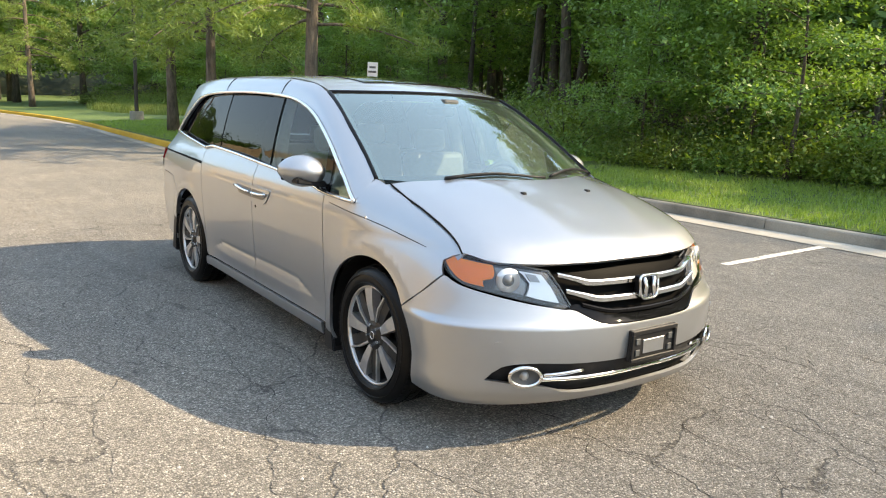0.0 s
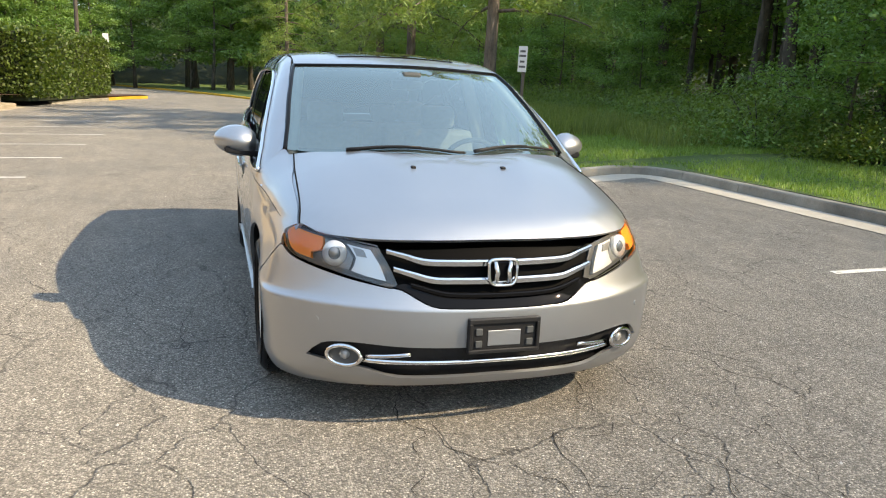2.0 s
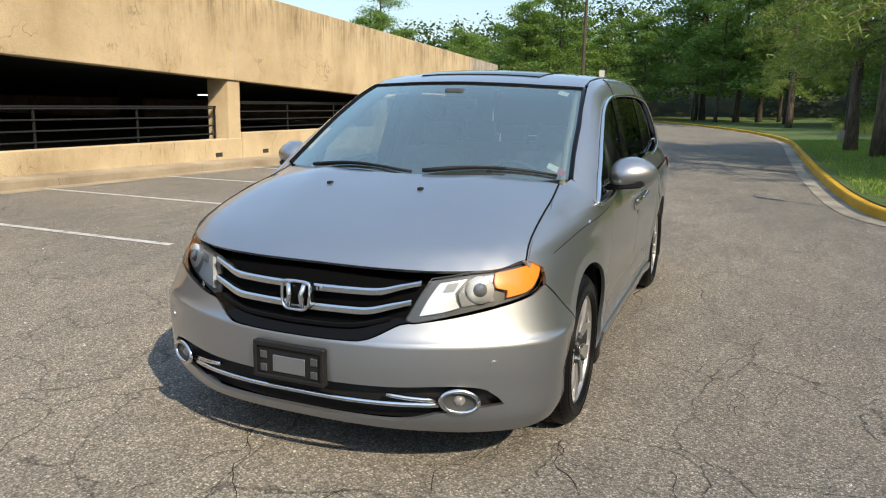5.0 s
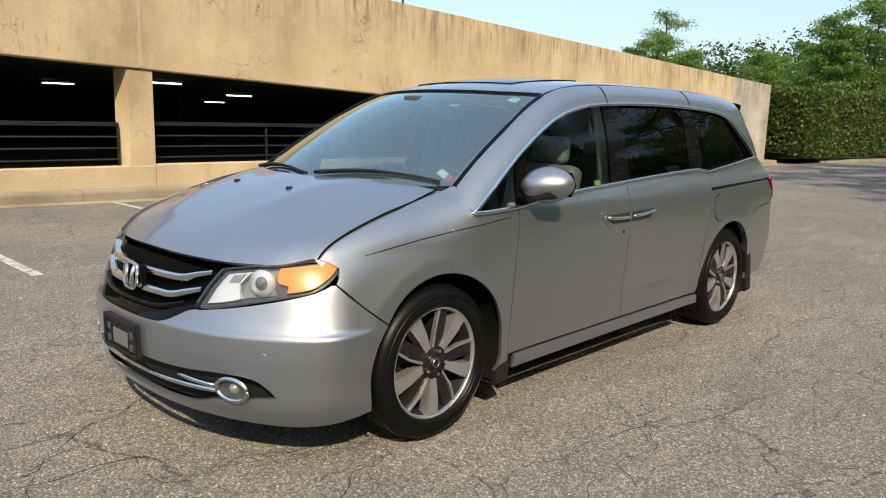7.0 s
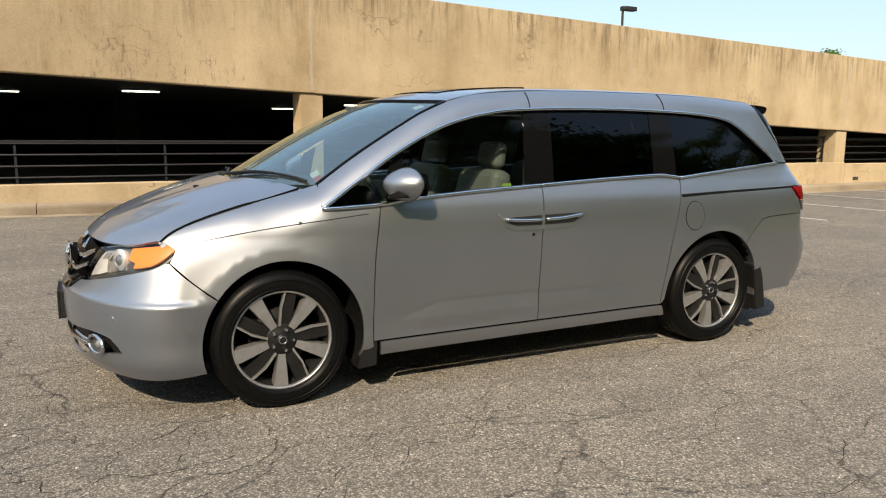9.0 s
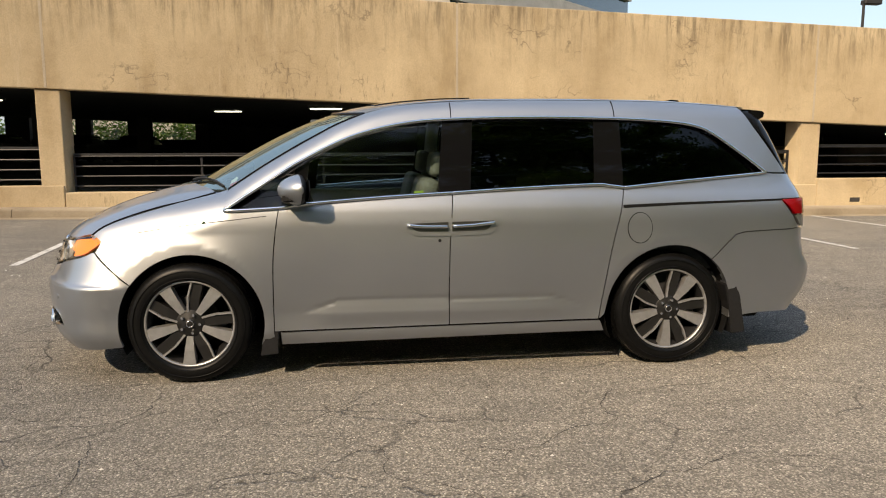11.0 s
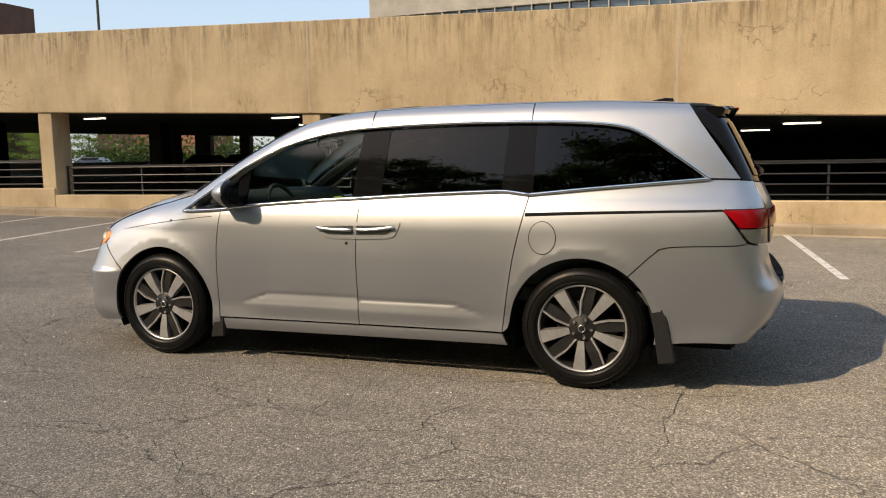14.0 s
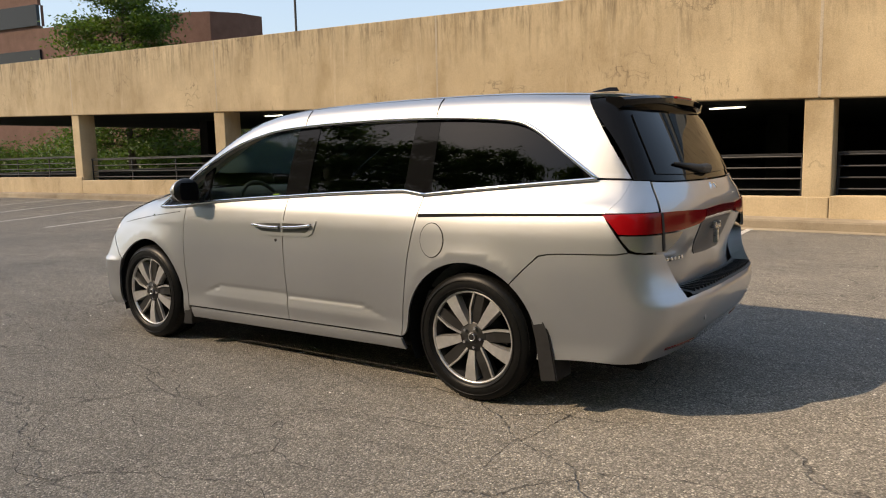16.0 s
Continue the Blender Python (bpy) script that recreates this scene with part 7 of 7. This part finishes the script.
PALEBRICK = concrete_mat("salmon brick wall", (0.30, 0.12, 0.08), (0.42, 0.19, 0.13))
BANDGLASS = plain("dark ribbon glazing", (0.02, 0.024, 0.028), 0.08, 0.0, Specular_IOR_Level=0.2)
OFFICE = concrete_mat("pale office concrete", (0.42, 0.39, 0.33), (0.58, 0.54, 0.47))
BLUEGLASS = plain("blue-grey office glazing", (0.06, 0.085, 0.10), 0.08, 0.0, Coat_Weight=1.0)


def band_wall(parent, path, bands, depth=0.5):
    """A facade in level bands along a line of plan points: (name, low, high, material, set-back)."""
    for name, z0, z1, mat, back in bands:
        v, f = [], []
        n = len(path)
        for i, (x, y) in enumerate(path):
            a, b = path[max(i - 1, 0)], path[min(i + 1, n - 1)]
            d = Vector((b[0] - a[0], b[1] - a[1])).normalized()
            nx, ny = d.y, -d.x
            for o, z in ((back, z0), (back, z1), (back + depth, z1), (back + depth, z0)):
                v.append((x + nx * o, y + ny * o, z))
        for i in range(n - 1):
            for k in range(4):
                a = 4 * i + k
                b = 4 * i + (k + 1) % 4
                f.append((a, b, b + 4, a + 4))
        f += [(0, 1, 2, 3), tuple(4 * (n - 1) + k for k in (3, 2, 1, 0))]
        bm = bmesh.new()
        vs = [bm.verts.new(p) for p in v]
        for q in f:
            bm.faces.new([vs[i] for i in q])
        bmesh.ops.recalc_face_normals(bm, faces=bm.faces[:])
        part(name, bm, mat, parent)


brick = thing("brick_office", "dark brown brick office block with ribbon windows", "office building")
line = [(130, -44), (101.5, -50)]
band_wall(brick, line, [("base", 0, 12.5, BRICK, 0.0), ("ribbon_window", 12.5, 17.2, BANDGLASS, 0.3), ("brick_band", 17.2, 20.4, BRICK, 0.0), ("ribbon_window", 20.4, 23.2, BANDGLASS, 0.3), ("brick_band", 23.2, 28, BRICK, 0.0)])
curve_line = [(101.5, -50)] + [(101.0 - 40 * math.sin(t), -50.5 - 30 * (1 - math.cos(t)) * 1.0) for t in np.linspace(0.05, 0.70, 12)] + [(73.6, -60.5), (73.4, -64.0)]
band_wall(brick, curve_line, [("base", 0, 12.8, BRICK, 0.0), ("ribbon_window", 12.8, 15.8, BANDGLASS, 0.3), ("brick_band", 15.8, 20.0, BRICK, 0.0)])
for k in range(14):
    t = k / 13
    part("mullion", box_bm(130 - 28.5 * t - 0.08, 130 - 28.5 * t + 0.08, -44 - 6 * t - 0.25, -44 - 6 * t + 0.06, 20.4, 23.2), BRICK, brick)
office = thing("office_block", "pale concrete office block with blue-grey glazing", "office building")
bands = []
for k in range(5):
    z = 10.6 + 3.7 * k
    h = 0.55 if k == 0 else 0.95 if k == 1 else 2.3
    bands += [("ribbon_window", z, z + h, BLUEGLASS, 0.5), ("concrete_band", z + h, z + 3.7, OFFICE, 0.0)]
band_wall(office, [(28.6, -90), (28.6, -62), (-9.0, -62)][::-1], [("base", 0, 10.6, OFFICE, 0.0)] + bands)
band_wall(office, [(-9.0, -62), (-36, -88)][::-1], [("base", 0, 9.6, OFFICE, 0.0)] + [(n, z - 1.0, z2 - 1.0, m, b) for n, z, z2, m, b in bands])
for k in range(22):
    x = 28.0 - 1.7 * k
    part("mullion", box_bm(x - 0.05, x + 0.05, -62.35, -61.95, 10.6, 11.15), OFFICE, office)
    part("mullion", box_bm(x - 0.05, x + 0.05, -62.35, -61.95, 14.3, 15.25), OFFICE, office)
salmon = thing("brick_annexe", "salmon brick wall behind the garage", "building")
part("wall", box_bm(44, 57, -61, -56, 0, 5.6), PALEBRICK, salmon)
part("coping", box_bm(43.9, 57.1, -61.1, -55.9, 5.6, 5.85), OFFICE, salmon)
# trees behind the garage and by the brick block
for x, y, s in ((9, -56, 0.8), (14, -58, 0.7), (62, -60, 0.9), (67, -58, 0.8), (73, -60, 0.9), (79, -57, 0.8), (85, -60, 0.95), (92, -57, 0.9), (99, -60, 0.9), (107, -58, 0.95), (38, -64, 0.8)):
    plant(T_A, x, y, rng.uniform(0, 360), s)
for x, y in ((88, -52), (96, -53), (104, -52)):
    plant(B_A, x, y, rng.uniform(0, 360), 1.1)
# these shrubs take the darkened leaves in place of tree shade
B_D = make_bush("green shrub behind the garage, leaves darkened for shade", bush_mesh(2.4, 2.6, 3000, 0.10, FARLEAF), FARLEAF)
T_F = make_tree("broadleaf_tree", "dense dark green tree before the brick block", broadleaf(15.5, 4.6, 40, 100, 0.13, FARLEAF, 0.12, 0.25), BARK, FARLEAF)
plant(T_F, 68.5, -41.3, 30, 1.5)
for k in range(13):
    plant(B_D, 64 + 4.2 * k, -47.5 + rng.uniform(-1, 1) + 0.06 * k, rng.uniform(0, 360), rng.uniform(1.5, 2.2))
for k in range(9):
    plant(B_D, 10 + 5 * k, -48 + rng.uniform(-1, 1), rng.uniform(0, 360), rng.uniform(1.3, 1.9))


# cracks in the asphalt: ragged branching seams
def crack(x, y, heading, length, w, out):
    """A wandering dark seam that thins out and throws branches."""
    v, f = [], []
    h, n = heading, max(4, int(length / 0.05))
    for i in range(n):
        h += rng.normal() * 0.42 - 0.40 * (h - heading)
        ww = w * rng.uniform(0.3, 1.15) * (1 - 0.6 * i / n)
        z = lot_z(x, y) + 0.003
        v += [(x - math.sin(h) * ww, y + math.cos(h) * ww, z), (x + math.sin(h) * ww, y - math.cos(h) * ww, z)]
        if i:
            f.append((2 * i - 2, 2 * i - 1, 2 * i + 1, 2 * i))
        x, y = x + math.cos(h) * 0.05, y + math.sin(h) * 0.05
        if length > 0.5 and rng.uniform() < 0.06:
            crack(x, y, h + rng.choice([-1, 1]) * rng.uniform(0.5, 1.4), length * rng.uniform(0.12, 0.35), w * 0.7, out)
    out.append((v, f))


CRACK = plain("dark crack", (0.022, 0.02, 0.018), 0.95)
runs = []
for k in range(9):
    crack(1.7 + rng.uniform(0, 0.9), -0.5 + 0.34 * k + rng.uniform(-0.15, 0.15), rng.normal() * 0.12, rng.uniform(1.4, 3.8), 0.0026, runs)
for k in range(120):
    crack(rng.uniform(-10, 7), rng.uniform(-7, 6.2), rng.choice([0.0, 1.57, 3.14]) + rng.normal() * 0.3, rng.uniform(0.8, 3.2), 0.0025, runs)
for k in range(14):
    crack(rng.uniform(-5, -1.5), rng.uniform(-4.5, 0.5), 1.57 + rng.normal() * 0.4, rng.uniform(0.6, 2.4), 0.003, runs)
ck = link_mesh("asphalt_crack", mesh_of("asphalt_crack", *gather(runs), CRACK), road)
ck["kind"] = "stuff"
# small pale litter specks on the paving
SPECK = plain("pale grit", (0.6, 0.58, 0.54), 0.8)
sv_, sf_ = [], []
for k in range(260):
    x, y = rng.uniform(-6, 5), rng.uniform(-5, 5.5)
    r = rng.uniform(0.004, 0.011)
    o = len(sv_)
    sv_ += [(x - r, y, lot_z(x, y) + 0.001), (x, y - r, lot_z(x, y) + 0.001), (x + r, y, lot_z(x, y) + 0.001), (x, y + r * 0.6, lot_z(x, y) + 0.001), (x, y, lot_z(x, y) + r)]
    sf_ += [(o, o + 1, o + 4), (o + 1, o + 2, o + 4), (o + 2, o + 3, o + 4), (o + 3, o, o + 4)]
grit = link_mesh("grit", mesh_of("grit", sv_, sf_, SPECK))
tagged(grit, "scattered pale grit on the asphalt", "grit", kind="stuff")
